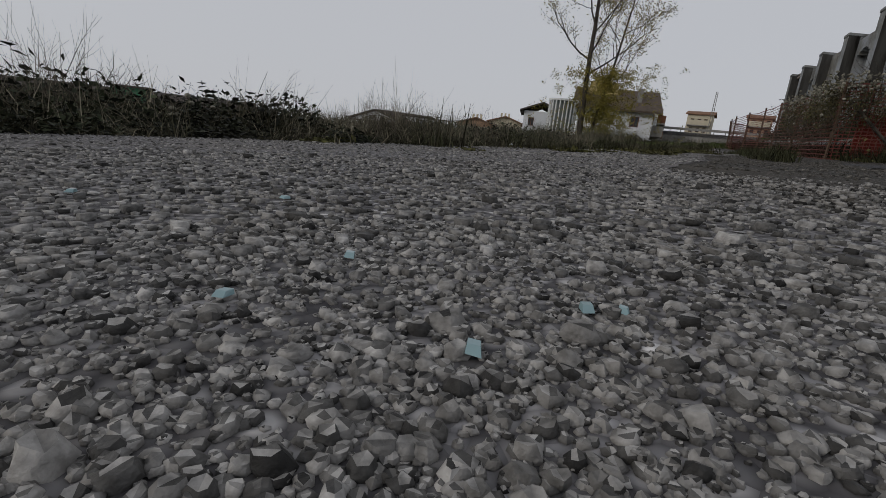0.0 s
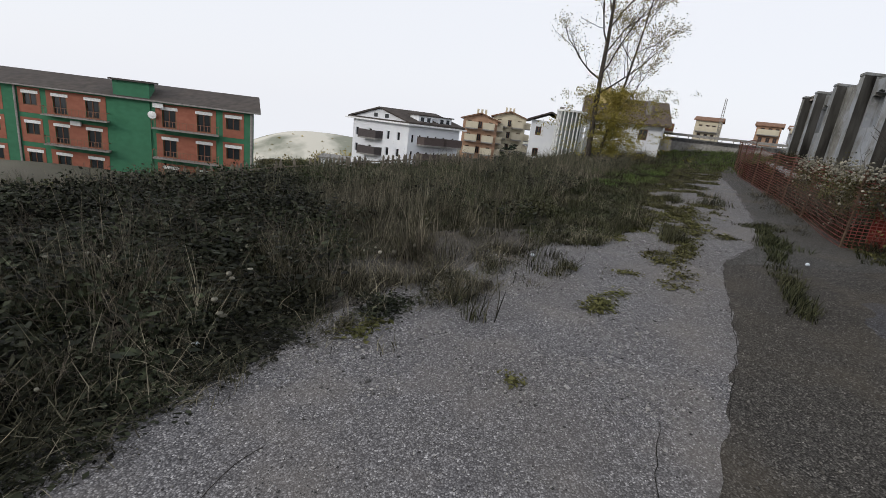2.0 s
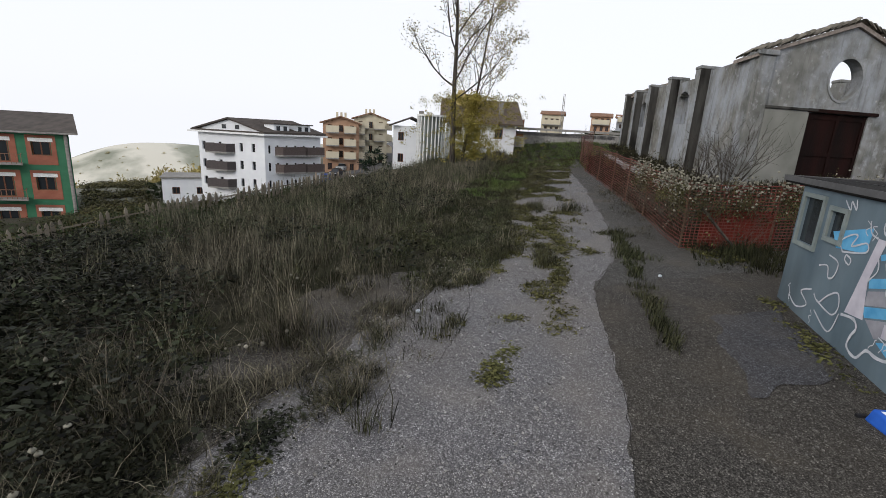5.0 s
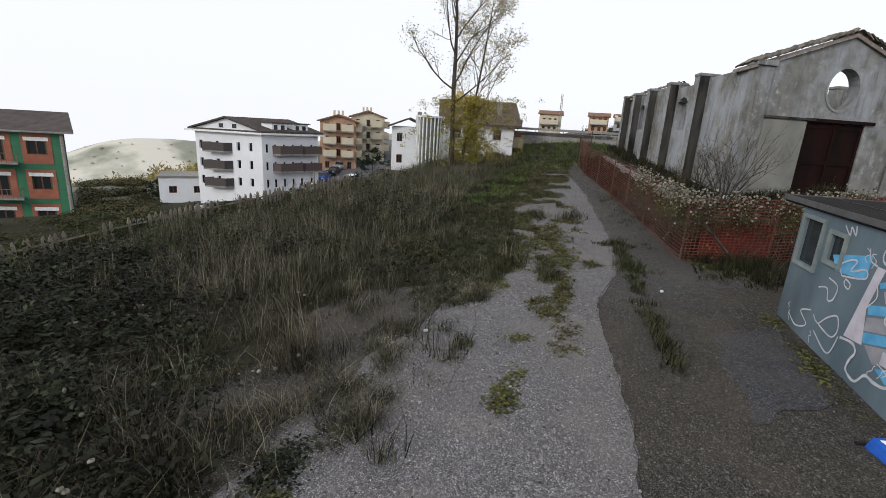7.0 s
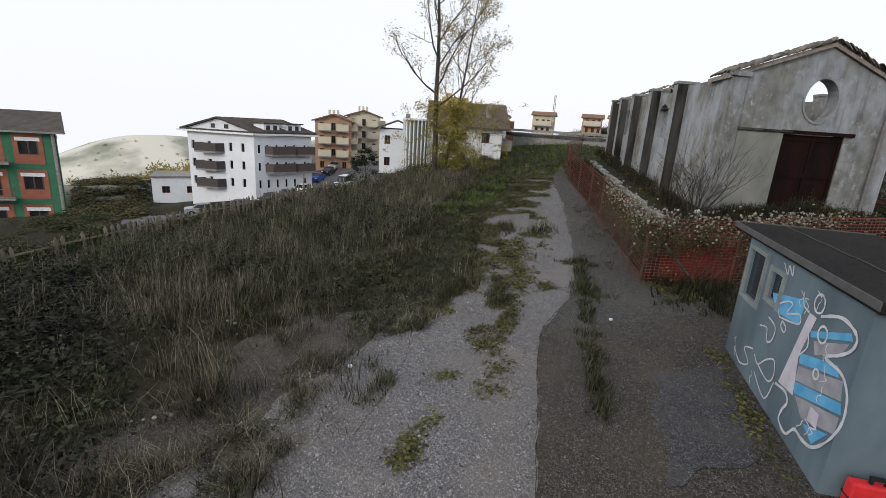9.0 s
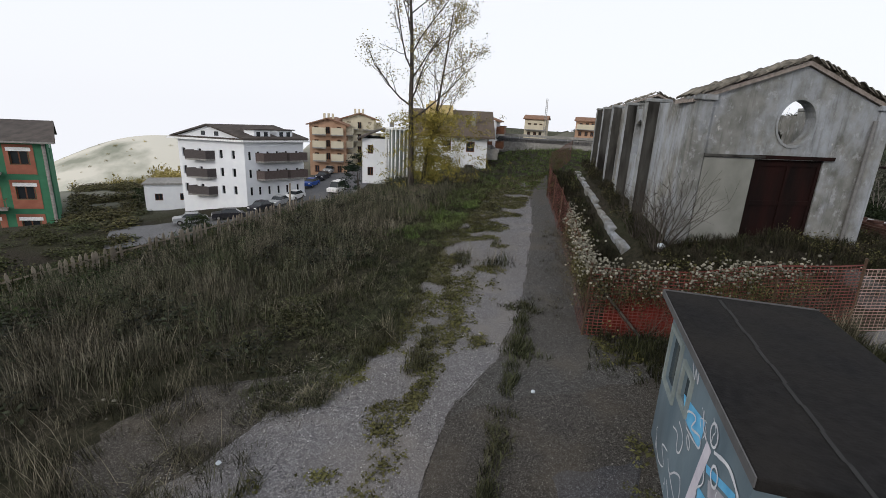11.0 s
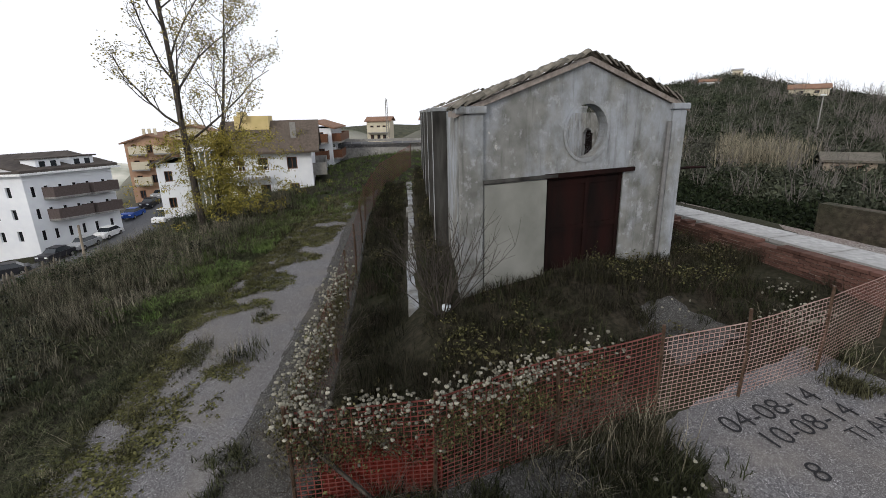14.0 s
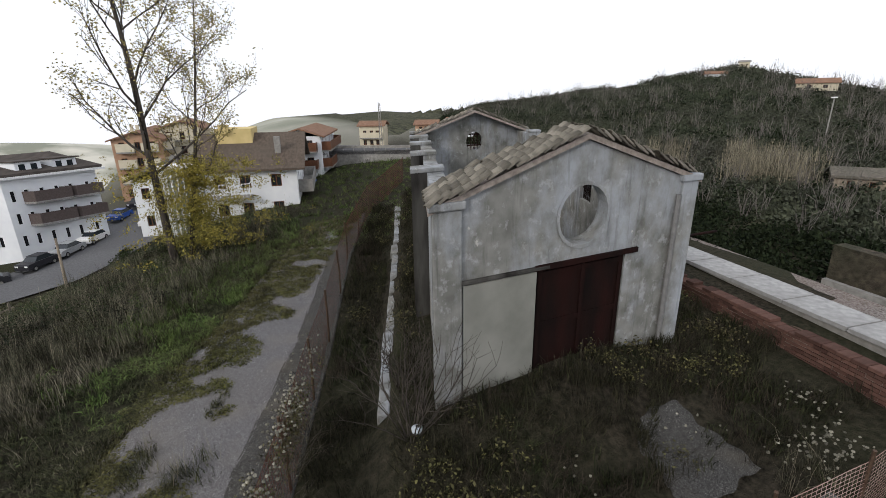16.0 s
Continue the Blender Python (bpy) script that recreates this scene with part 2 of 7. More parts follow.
def asphalt(name, dust, amount, dust2=None, shade=None):
    """Worn asphalt: pale chippings in a dark binder, with bleached and brown patches."""
    m = bpy.data.materials.new(name)
    m.use_nodes = True
    n, l = m.node_tree.nodes, m.node_tree.links
    b = n["Principled BSDF"]
    b.inputs["Roughness"].default_value = 0.85
    b.inputs["Specular IOR Level"].default_value = 0.12
    co = n.new("ShaderNodeTexCoord")

    def tex(kind, s, **kw):
        t = n.new(kind)
        t.inputs["Scale"].default_value = s
        for k, v in kw.items():
            t.inputs[k].default_value = v
        l.new(co.outputs["Object"], t.inputs["Vector"])
        return t

    def ramp(src, stops):
        r = n.new("ShaderNodeValToRGB")
        e = r.color_ramp.elements
        e[0].position, e[0].color = stops[0][0], (*stops[0][1], 1)
        e[1].position, e[1].color = stops[1][0], (*stops[1][1], 1)
        for p, c in stops[2:]:
            e.new(p).color = (*c, 1)
        l.new(src, r.inputs["Fac"])
        return r.outputs["Color"]

    def blend(fac, a, c, mode="MIX"):
        x = n.new("ShaderNodeMix")
        x.data_type, x.blend_type = "RGBA", mode
        for key, v in (("Factor", fac), ("A", a), ("B", c)):
            if isinstance(v, (tuple, float)):
                x.inputs[key].default_value = (*v, 1) if isinstance(v, tuple) else v
            else:
                l.new(v, x.inputs[key])
        return x.outputs["Result"]

    v = tex("ShaderNodeTexVoronoi", 95)
    chips = ramp(v.outputs["Color"], [(0.0, (0.03, 0.03, 0.03)), (1.0, (0.55, 0.54, 0.53)), (0.45, (0.15, 0.147, 0.147)), (0.75, (0.24, 0.235, 0.235))])
    gap = ramp(v.outputs["Distance"], [(0.35, (0, 0, 0)), (0.75, (1, 1, 1))])
    col = blend(gap, chips, (0.028, 0.027, 0.027))
    coarse = ramp(tex("ShaderNodeTexVoronoi", 46).outputs["Color"], [(0.0, (0.45, 0.45, 0.45)), (1.0, (1.75, 1.75, 1.78)), (0.5, (0.9, 0.9, 0.9))])
    col = blend(0.85, col, coarse, "MULTIPLY")
    patch = ramp(tex("ShaderNodeTexNoise", 0.55, Detail=5.0).outputs["Fac"], [(0.4, (0, 0, 0)), (0.66, (1, 1, 1))])
    col = blend(blend(0.7, (0, 0, 0), patch), col, blend(0.5, col, (0.1, 0.085, 0.066)))
    dirt = ramp(tex("ShaderNodeTexNoise", 1.3, Detail=8.0).outputs["Fac"], [(0.5, (0, 0, 0)), (0.7, (1, 1, 1))])
    col = blend(blend(0.45, (0, 0, 0), dirt), col, (0.17, 0.15, 0.125))
    if dust2:
        zone = ramp(tex("ShaderNodeTexNoise", 0.42, Detail=4.0).outputs["Fac"], [(0.46, (0, 0, 0)), (0.54, (1, 1, 1))])
        dust = blend(zone, dust, dust2)
    col = blend(amount, col, dust)
    if shade:
        col = blend(1.0, col, shade, "MULTIPLY")
    l.new(col, b.inputs["Base Color"])
    p = n.new("ShaderNodeBump")
    p.inputs["Strength"].default_value, p.inputs["Distance"].default_value = 0.7, 0.006
    p.invert = True
    l.new(v.outputs["Distance"], p.inputs["Height"])
    l.new(p.outputs["Normal"], b.inputs["Normal"])
    return m


M_ASPHALT = asphalt("worn_asphalt", (0.225, 0.22, 0.245), 0.16)
M_ASPHALT_DIRTY = asphalt("dirty_asphalt", (0.1, 0.092, 0.074), 0.12, (0.11, 0.11, 0.112), (0.48, 0.46, 0.42))
M_ASPHALT_FAR = asphalt("mossy_asphalt", (0.12, 0.12, 0.11), 0.15, (0.1, 0.1, 0.085), (0.56, 0.555, 0.535))
M_GRAVEL = asphalt("gravel_margin", (0.15, 0.135, 0.11), 0.08, None, (0.56, 0.535, 0.49))
M_ASPHALT_BLUE = asphalt("patched_asphalt", (0.12, 0.12, 0.125), 0.2, None, (0.5, 0.51, 0.54))

# ---------------------------------------------------------------- mesh helpers


class Shape:
    """Collects faces; every corner in metres."""

    def __init__(self):
        self.v, self.f = [], []

    def face(self, *pts):
        i = len(self.v)
        self.v += [tuple(p) for p in pts]
        self.f.append(tuple(range(i, i + len(pts))))

    def hexa(self, p):
        """p: four bottom corners counter-clockwise, four top corners."""
        i = len(self.v)
        self.v += [tuple(q) for q in p]
        for q in ((3, 2, 1, 0), (4, 5, 6, 7), (0, 1, 5, 4), (1, 2, 6, 5), (2, 3, 7, 6), (3, 0, 4, 7)):
            self.f.append(tuple(i + k for k in q))

    def box(self, x0, y0, z0, x1, y1, z1):
        self.hexa([(x0, y0, z0), (x1, y0, z0), (x1, y1, z0), (x0, y1, z0), (x0, y0, z1), (x1, y0, z1), (x1, y1, z1), (x0, y1, z1)])

    def tube(self, path, radius, sides=6, cap=True):
        path = [Vector(p) for p in path]
        rad = radius if isinstance(radius, (list, tuple)) else [radius] * len(path)
        i = len(self.v)
        for k, p in enumerate(path):
            d = (path[min(k + 1, len(path) - 1)] - path[max(k - 1, 0)]).normalized()
            a = d.orthogonal().normalized() if k == 0 else (a - d * a.dot(d)).normalized()
            b = d.cross(a)
            self.v += [tuple(p + rad[k] * (math.cos(t) * a + math.sin(t) * b)) for t in (2 * math.pi * s / sides for s in range(sides))]
        for k in range(len(path) - 1):
            for s in range(sides):
                q = i + k * sides
                self.f.append((q + s, q + (s + 1) % sides, q + sides + (s + 1) % sides, q + sides + s))
        if cap:
            self.f.append(tuple(i + s for s in reversed(range(sides))))
            self.f.append(tuple(i + (len(path) - 1) * sides + s for s in range(sides)))

    def grid(self, rows):
        i, w = len(self.v), len(rows[0])
        for r in rows:
            self.v += [tuple(p) for p in r]
        for a in range(len(rows) - 1):
            for c in range(w - 1):
                q = i + a * w + c
                self.f.append((q, q + 1, q + w + 1, q + w))

    def mapped(self, fn):
        self.v = [tuple(fn(*p)) for p in self.v]
        return self

    def mesh(self, name):
        me = bpy.data.meshes.new(name)
        me.from_pydata(self.v, [], self.f)
        me.update()
        return me


def part(name, shape, material, parent=None, label="", bevel=0.0, smooth=False):
    me = shape.mesh(name) if isinstance(shape, Shape) else shape
    if not me.materials:
        me.materials.append(material)
    if smooth:
        me.polygons.foreach_set("use_smooth", [True] * len(me.polygons))
    ob = new(name, me)
    ob.parent = parent
    if bevel:
        mod = ob.modifiers.new("edges", "BEVEL")
        mod.width, mod.segments, mod.limit_method = bevel, 2, "ANGLE"
    return tagged(ob, label)


def thing(name, label, category, group="", kind="", at=(0, 0, 0), turn=0.0):
    ob = new(name)
    ob.matrix_world = pose(*at, 0, 0, turn)
    ob.empty_display_size = 0.2
    return tagged(ob, label, category, group, kind)


def scattered(name, kinds, places, material, label, category, parent=None, kind="stuff"):
    """Joins many turned and scaled copies of small meshes into one. kinds: list of (verts, tris or quads arrays); places: rows kind, x, y, z, turn, scale, height scale, lean."""
    vs, fs, base = [], [], 0
    for k, x, y, z, turn, s, sz, lean in places:
        v, f = kinds[int(k)]
        c, sn = math.cos(turn), math.sin(turn)
        w = np.empty_like(v)
        vx = v[:, 0] + lean * v[:, 2]
        w[:, 0] = x + s * (c * vx - sn * v[:, 1])
        w[:, 1] = y + s * (sn * vx + c * v[:, 1])
        w[:, 2] = z + sz * v[:, 2]
        vs.append(w)
        fs.append(f + base)
        base += len(v)
    v, f = np.concatenate(vs), np.concatenate(fs)
    me = bpy.data.meshes.new(name)
    me.vertices.add(len(v))
    me.vertices.foreach_set("co", v.astype(np.float32).ravel())
    me.loops.add(f.size)
    me.loops.foreach_set("vertex_index", f.astype(np.int32).ravel())
    me.polygons.add(len(f))
    me.polygons.foreach_set("loop_start", np.arange(0, f.size, f.shape[1], dtype=np.int32))
    me.update(calc_edges=True)
    me.materials.append(material)
    ob = new(name, me)
    ob.parent = parent
    return tagged(ob, label, category, kind=kind) if parent is None else ob


rng = np.random.default_rng(7)


def smooth(a, b, x):
    t = np.clip((np.asarray(x, float) - a) / (b - a), 0, 1)
    return t * t * (3 - 2 * t)


# ---------------------------------------------------------------- ground
A = Vector((9.3, 10.4))                       # near left corner of the freight shed
U, V = Vector((1.0, -0.03)).normalized(), Vector((0.394, 0.919)).normalized()
RAIL = Vector((0.2, 0.98)).normalized()       # along the railway
RAIL_N = Vector((RAIL.y, -RAIL.x))
RAIL_O = Vector((16.3, 8.4))


def ground_z(x, y):
    x, y = np.asarray(x, float), np.asarray(y, float)
    xc, yc = np.clip(x, -12, 19), np.clip(y, -6, 34)
    z = 0.06 * xc + 0.005 * yc + 0.00094 * xc * yc
    # the plot round the freight shed lies a little higher
    u, v = x - A.x - 0.43 * (y - A.y), y - A.y
    z = z + 0.62 * smooth(-1.6, -0.4, u) * smooth(-2.0, -0.3, v) * (1 - smooth(2.5, 6.0, u)) * (1 - smooth(13, 16, v))
    # slope down to the street beyond the picket fence
    s = -(x + 6.0) * 0.784 + (y - 11.7) * 0.62
    z = z - 4.7 * smooth(-1.6, 9.5, s) - 2.2 * smooth(22, 45, s) * (1 - smooth(-8, -2, x)) - 12 * smooth(50, 150, s) * (1 - smooth(-8, 0, x))
    z = z + 0.09 * np.clip(y - 48, 0, 30) * smooth(-8, -2, x) * smooth(4, 12, s)
    # railway cutting, dell and hill beyond the platform
    q = (x - RAIL_O.x) * RAIL_N.x + (y - RAIL_O.y) * RAIL_N.y
    r6, az = np.hypot(x - 6.8, y - 5.0), np.degrees(np.arctan2(x - 6.8, y - 5.0))
    crest = np.interp(az, [20, 28, 35, 42, 48, 58, 64, 71, 85, 120], [1.0, 1.5, 3.6, 6.0, 8.2, 11.2, 7.4, 3.6, 2.4, 1.5])
    hill = np.interp(r6, [10, 15, 20, 40, 70, 100, 140, 200, 400, 3000], [0.07, 0.0, -0.1, 0.04, 0.25, 0.55, 1.0, 0.85, -1.0, -40]) * crest
    z = z - 0.55 * smooth(0.0, 0.7, q)
    k = smooth(4.4, 6.5, q) * smooth(24, 34, az)
    z = z * (1 - k) + hill * k
    # road bank ahead
    z = z + 1.6 * smooth(46, 60, y) * smooth(16, 26, x) * (1 - smooth(70, 90, x))
    # far hills across the valley
    r = np.hypot(x, y)
    ridge = 70 * np.exp(-((x + 235) / 130) ** 2 - ((y - 665) / 130) ** 2) + 52 * np.exp(-((x + 60) / 120) ** 2 - ((y - 690) / 130) ** 2)
    z = np.where(s > 45, z - np.interp(r, [60, 150, 520, 900, 3000], [0, 4, 90, 95, 420]) * smooth(45, 90, s) + ridge, z - np.interp(r, [200, 3000], [0, 300]))
    return z


def gz(x, y):
    return float(ground_z(x, y))


def stretched(reach, fine, count):
    """Coordinates, dense in the middle and wider apart outwards."""
    t = np.linspace(-1, 1, count)
    k = 6.2
    return reach * np.sinh(k * t) / np.sinh(k)


gx, gy = stretched(2600, 0.2, 251) + 4.0, stretched(2600, 0.2, 251) + 8.0
X, Y = np.meshgrid(gx, gy)
Z = ground_z(X, Y)
bumps = np.array([[noise.noise((float(a) * 0.9, float(c) * 0.9, 0.3)) for a in gx] for c in gy])
wild = smooth(-0.2, 1.2, -(X + 1.0) + (Y - 4.5) * 0.62) * (1 - smooth(60, 120, np.hypot(X, Y)))
Z = Z + 0.05 * bumps * wild - 0.02
ground_mesh = bpy.data.meshes.new("ground")
n_g = len(gx)
idx = np.arange(n_g * n_g).reshape(n_g, n_g)
quads = np.stack([idx[:-1, :-1], idx[:-1, 1:], idx[1:, 1:], idx[1:, :-1]], -1).reshape(-1, 4)
ground_mesh.from_pydata(np.stack([X, Y, Z], -1).reshape(-1, 3).tolist(), [], quads.tolist())
ground_mesh.polygons.foreach_set("use_smooth", [True] * len(ground_mesh.polygons))
M_GROUND = mat("ground_cover", (0.01, 0.0085, 0.006), (0.05, 0.042, 0.031), 9, 0.97, 0.7, (0.03, 0.034, 0.016), 0.22, 0.7, bump_scale=24, distance=0.04)
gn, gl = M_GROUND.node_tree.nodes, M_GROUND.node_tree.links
# Haze and sunlight on the far fields are painted: colour pales with distance.
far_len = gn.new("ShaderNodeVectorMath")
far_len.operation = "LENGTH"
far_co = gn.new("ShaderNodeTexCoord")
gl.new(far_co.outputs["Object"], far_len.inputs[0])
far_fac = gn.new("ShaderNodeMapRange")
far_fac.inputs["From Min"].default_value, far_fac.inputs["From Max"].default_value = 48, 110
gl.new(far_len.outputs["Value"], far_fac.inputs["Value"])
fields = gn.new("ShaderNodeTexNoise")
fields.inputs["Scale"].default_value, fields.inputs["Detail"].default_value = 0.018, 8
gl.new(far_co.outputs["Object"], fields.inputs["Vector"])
haze_colors = gn.new("ShaderNodeValToRGB")
haze_colors.color_ramp.elements[0].position, haze_colors.color_ramp.elements[0].color = 0.4, (0.24, 0.25, 0.2, 1)
haze_colors.color_ramp.elements[1].position, haze_colors.color_ramp.elements[1].color = 0.58, (0.56, 0.54, 0.47, 1)
gl.new(fields.outputs["Fac"], haze_colors.inputs["Fac"])
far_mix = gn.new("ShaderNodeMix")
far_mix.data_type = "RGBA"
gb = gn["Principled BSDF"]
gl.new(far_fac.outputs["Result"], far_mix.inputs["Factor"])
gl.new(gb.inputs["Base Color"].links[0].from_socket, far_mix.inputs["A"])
gl.new(haze_colors.outputs["Color"], far_mix.inputs["B"])
hill_x = gn.new("ShaderNodeSeparateXYZ")
gl.new(far_co.outputs["Object"], hill_x.inputs[0])
hill_fac = gn.new("ShaderNodeMapRange")
hill_fac.inputs["From Min"].default_value, hill_fac.inputs["From Max"].default_value = 27, 36
gl.new(hill_x.outputs["X"], hill_fac.inputs["Value"])
turf = gn.new("ShaderNodeTexNoise")
turf.inputs["Scale"].default_value, turf.inputs["Detail"].default_value = 0.8, 12
gl.new(far_co.outputs["Object"], turf.inputs["Vector"])
turf_col = gn.new("ShaderNodeValToRGB")
turf_col.color_ramp.elements[0].position, turf_col.color_ramp.elements[0].color = 0.4, (0.028, 0.03, 0.019, 1)
turf_col.color_ramp.elements[1].position, turf_col.color_ramp.elements[1].color = 0.62, (0.085, 0.085, 0.052, 1)
gl.new(turf.outputs["Fac"], turf_col.inputs["Fac"])
hill_mix = gn.new("ShaderNodeMix")
hill_mix.data_type = "RGBA"
gl.new(hill_fac.outputs["Result"], hill_mix.inputs["Factor"])
gl.new(far_mix.outputs["Result"], hill_mix.inputs["A"])
gl.new(turf_col.outputs["Color"], hill_mix.inputs["B"])
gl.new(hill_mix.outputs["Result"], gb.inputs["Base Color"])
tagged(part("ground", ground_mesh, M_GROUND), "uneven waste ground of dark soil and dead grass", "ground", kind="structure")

# the old asphalt: a sheet with a ragged left edge, broken up further off
LEFT = [(-6, -3.9), (-2, -3.3), (1.5, -2.3), (2.0, -2.0), (2.5, -1.85), (3.0, -1.65), (3.4, -1.4), (3.9, -0.95), (4.3, -0.55), (5.0, -0.1), (5.6, 0.3), (6.8, 1.15), (7.6, 1.7), (8.5, 2.4),
        (10.5, 3.2), (12.6, 4.0), (14.6, 4.9), (17.0, 6.2), (20.5, 8.0), (24.0, 10.2)]
RIGHT = [(-6, 10.5), (3.0, 12.0), (6.4, 13.2), (7.0, 9.2), (7.9, 6.0), (10.4, 7.0), (14.0, 8.5), (18.5, 10.2), (24.0, 12.6)]


def edge(table, y):
    return float(np.interp(y, [p[0] for p in table], [p[1] for p in table]))


MIDDLE = [(-6, -0.6), (0.0, 0.35), (2.0, 0.85), (2.8, 1.3), (3.9, 1.99), (5.0, 2.5), (6.4, 3.15), (7.5, 4.2), (9.3, 5.35), (12, 6.6), (15, 8.0), (18.5, 9.4), (24.0, 11.6)]
for name, one, two, material, label in (("pavement", LEFT, MIDDLE, M_ASPHALT, "worn grey asphalt with pale chippings and cracks"), ("pavement_edge", MIDDLE, RIGHT, M_ASPHALT_DIRTY, "older brownish asphalt with dirt and moss"), ("pavement_far", MIDDLE, RIGHT, M_ASPHALT_FAR, "mossy grey asphalt along the net fence")):
    pave, rows = Shape(), []
    for y in np.concatenate([np.arange(-6, 0, 0.5), np.arange(0, 8, 0.1), np.arange(8, 24.01, 0.3)]):
        if (name == "pavement_edge" and y > 7.0) or (name == "pavement_far" and y < 6.45):
            continue
        seam = 0.06 * noise.noise((y * 3.1, 8.1, 0)) + 0.035 * noise.noise((y * 9.0, 4.1, 0))
        a, b = edge(one, y), edge(two, y)
        if one is LEFT:
            a += 0.3 * noise.noise((y * 1.1, 3.1, 0)) + 0.12 * noise.noise((y * 6.0, 1.1, 0)) + float(np.interp(y, [4.5, 12.0], [-0.75, 0.25])) + 0.25 * noise.noise((y * 2.3, 7.7, 0))
            b += seam
        else:
            a += seam - 0.05
        lift = 0.012 if name != "pavement_edge" else 0.008
        rows.append([(x, y + (0.3 * noise.noise((x * 1.7, 2, 0)) + 0.08 * noise.noise((x * 9, 2, 0)) if name == "pavement_far" and len(rows) < 2 else 0), gz(x, y) + 0.012 * noise.noise((x * 0.8, y * 0.8, 0)) + (-0.05 if (k == 0 and one is LEFT) or (k == 40 and one is MIDDLE) else lift)) for k, x in enumerate(np.linspace(a, b, 41))])
    pave.grid(rows)
    tagged(part(name, pave, material, smooth=True), label, "pavement", kind="structure")

margin = Shape()
margin.grid([[(x, y, gz(x, y) + 0.012 * noise.noise((x * 0.8, y * 0.8, 0)) + (-0.06 if k == 0 else 0.004)) for k, x in enumerate(np.linspace(edge(LEFT, y) - 2.3 + 0.7 * noise.noise((y * 0.9, 4, 0)) + 0.2 * noise.noise((y * 4, 4, 0)), edge(LEFT, y) + 0.6, 20))] for y in np.arange(1.0, 7.9, 0.15)])
tagged(part("gravel_margin", margin, M_GRAVEL, smooth=True), "broken gravelly margin of the asphalt among weeds", "gravel", kind="structure")
for name, y0, y1, left, right, material, label in (
        ("pavement_patch", 3.75, 5.2, lambda y: 3.15 + 0.6 * (y - 3.8), lambda y: 4.12 + 0.6 * (y - 3.7), M_ASPHALT_BLUE, "bluish patch of newer asphalt before the hut"),
        ("pavement_apron", 2.5, 6.85, lambda y: 9.2 + 0.15 * (y - 2.5), lambda y: 12.6 + 0.1 * y, M_ASPHALT, "grey asphalt with sprayed dates beside the fence"),
        ("pavement_remnant", 7.5, 9.0, lambda y: 11.3 + 0.5 * (y - 7.5), lambda y: 12.9 + 0.1 * (y - 7.5), M_ASPHALT_FAR, "bare asphalt showing between the weeds inside the fence")):
    rows = []
    for y in np.linspace(y0, y1, 36):
        a, b = left(y) + 0.2 * noise.noise((y * 2.5, 1, 1)) + 0.05 * noise.noise((y * 11, 1, 1)), right(y) + 0.12 * noise.noise((y * 3, 5, 1))
        rows.append([(x, y + 0.12 * noise.noise((x * 3, y1, 2)), gz(x, y) + 0.012 * noise.noise((x * 0.8, y * 0.8, 0)) + (0.0175 if 0 < k < 24 else -0.004)) for k, x in enumerate(np.linspace(a, b, 25))])
    extra = Shape()
    extra.grid(rows)
    tagged(part(name, extra, material, smooth=True), label, "pavement", kind="structure")

# ---------------------------------------------------------------- derelict freight shed
BASE, EAVE, APEX, WIDE, LONG, THICK = 1.2, 4.4, 5.25, 5.15, 13.6, 0.42


def plan(u, v, z):
    p = A + u * U + v * V
    return (p.x, p.y, z)


shed = thing("derelict_building", "roofless grey plaster railway freight shed with rusty door", "building")


def roof_line(u):
    return EAVE + (APEX - EAVE) * (1 - abs(u - WIDE / 2) / (WIDE / 2))


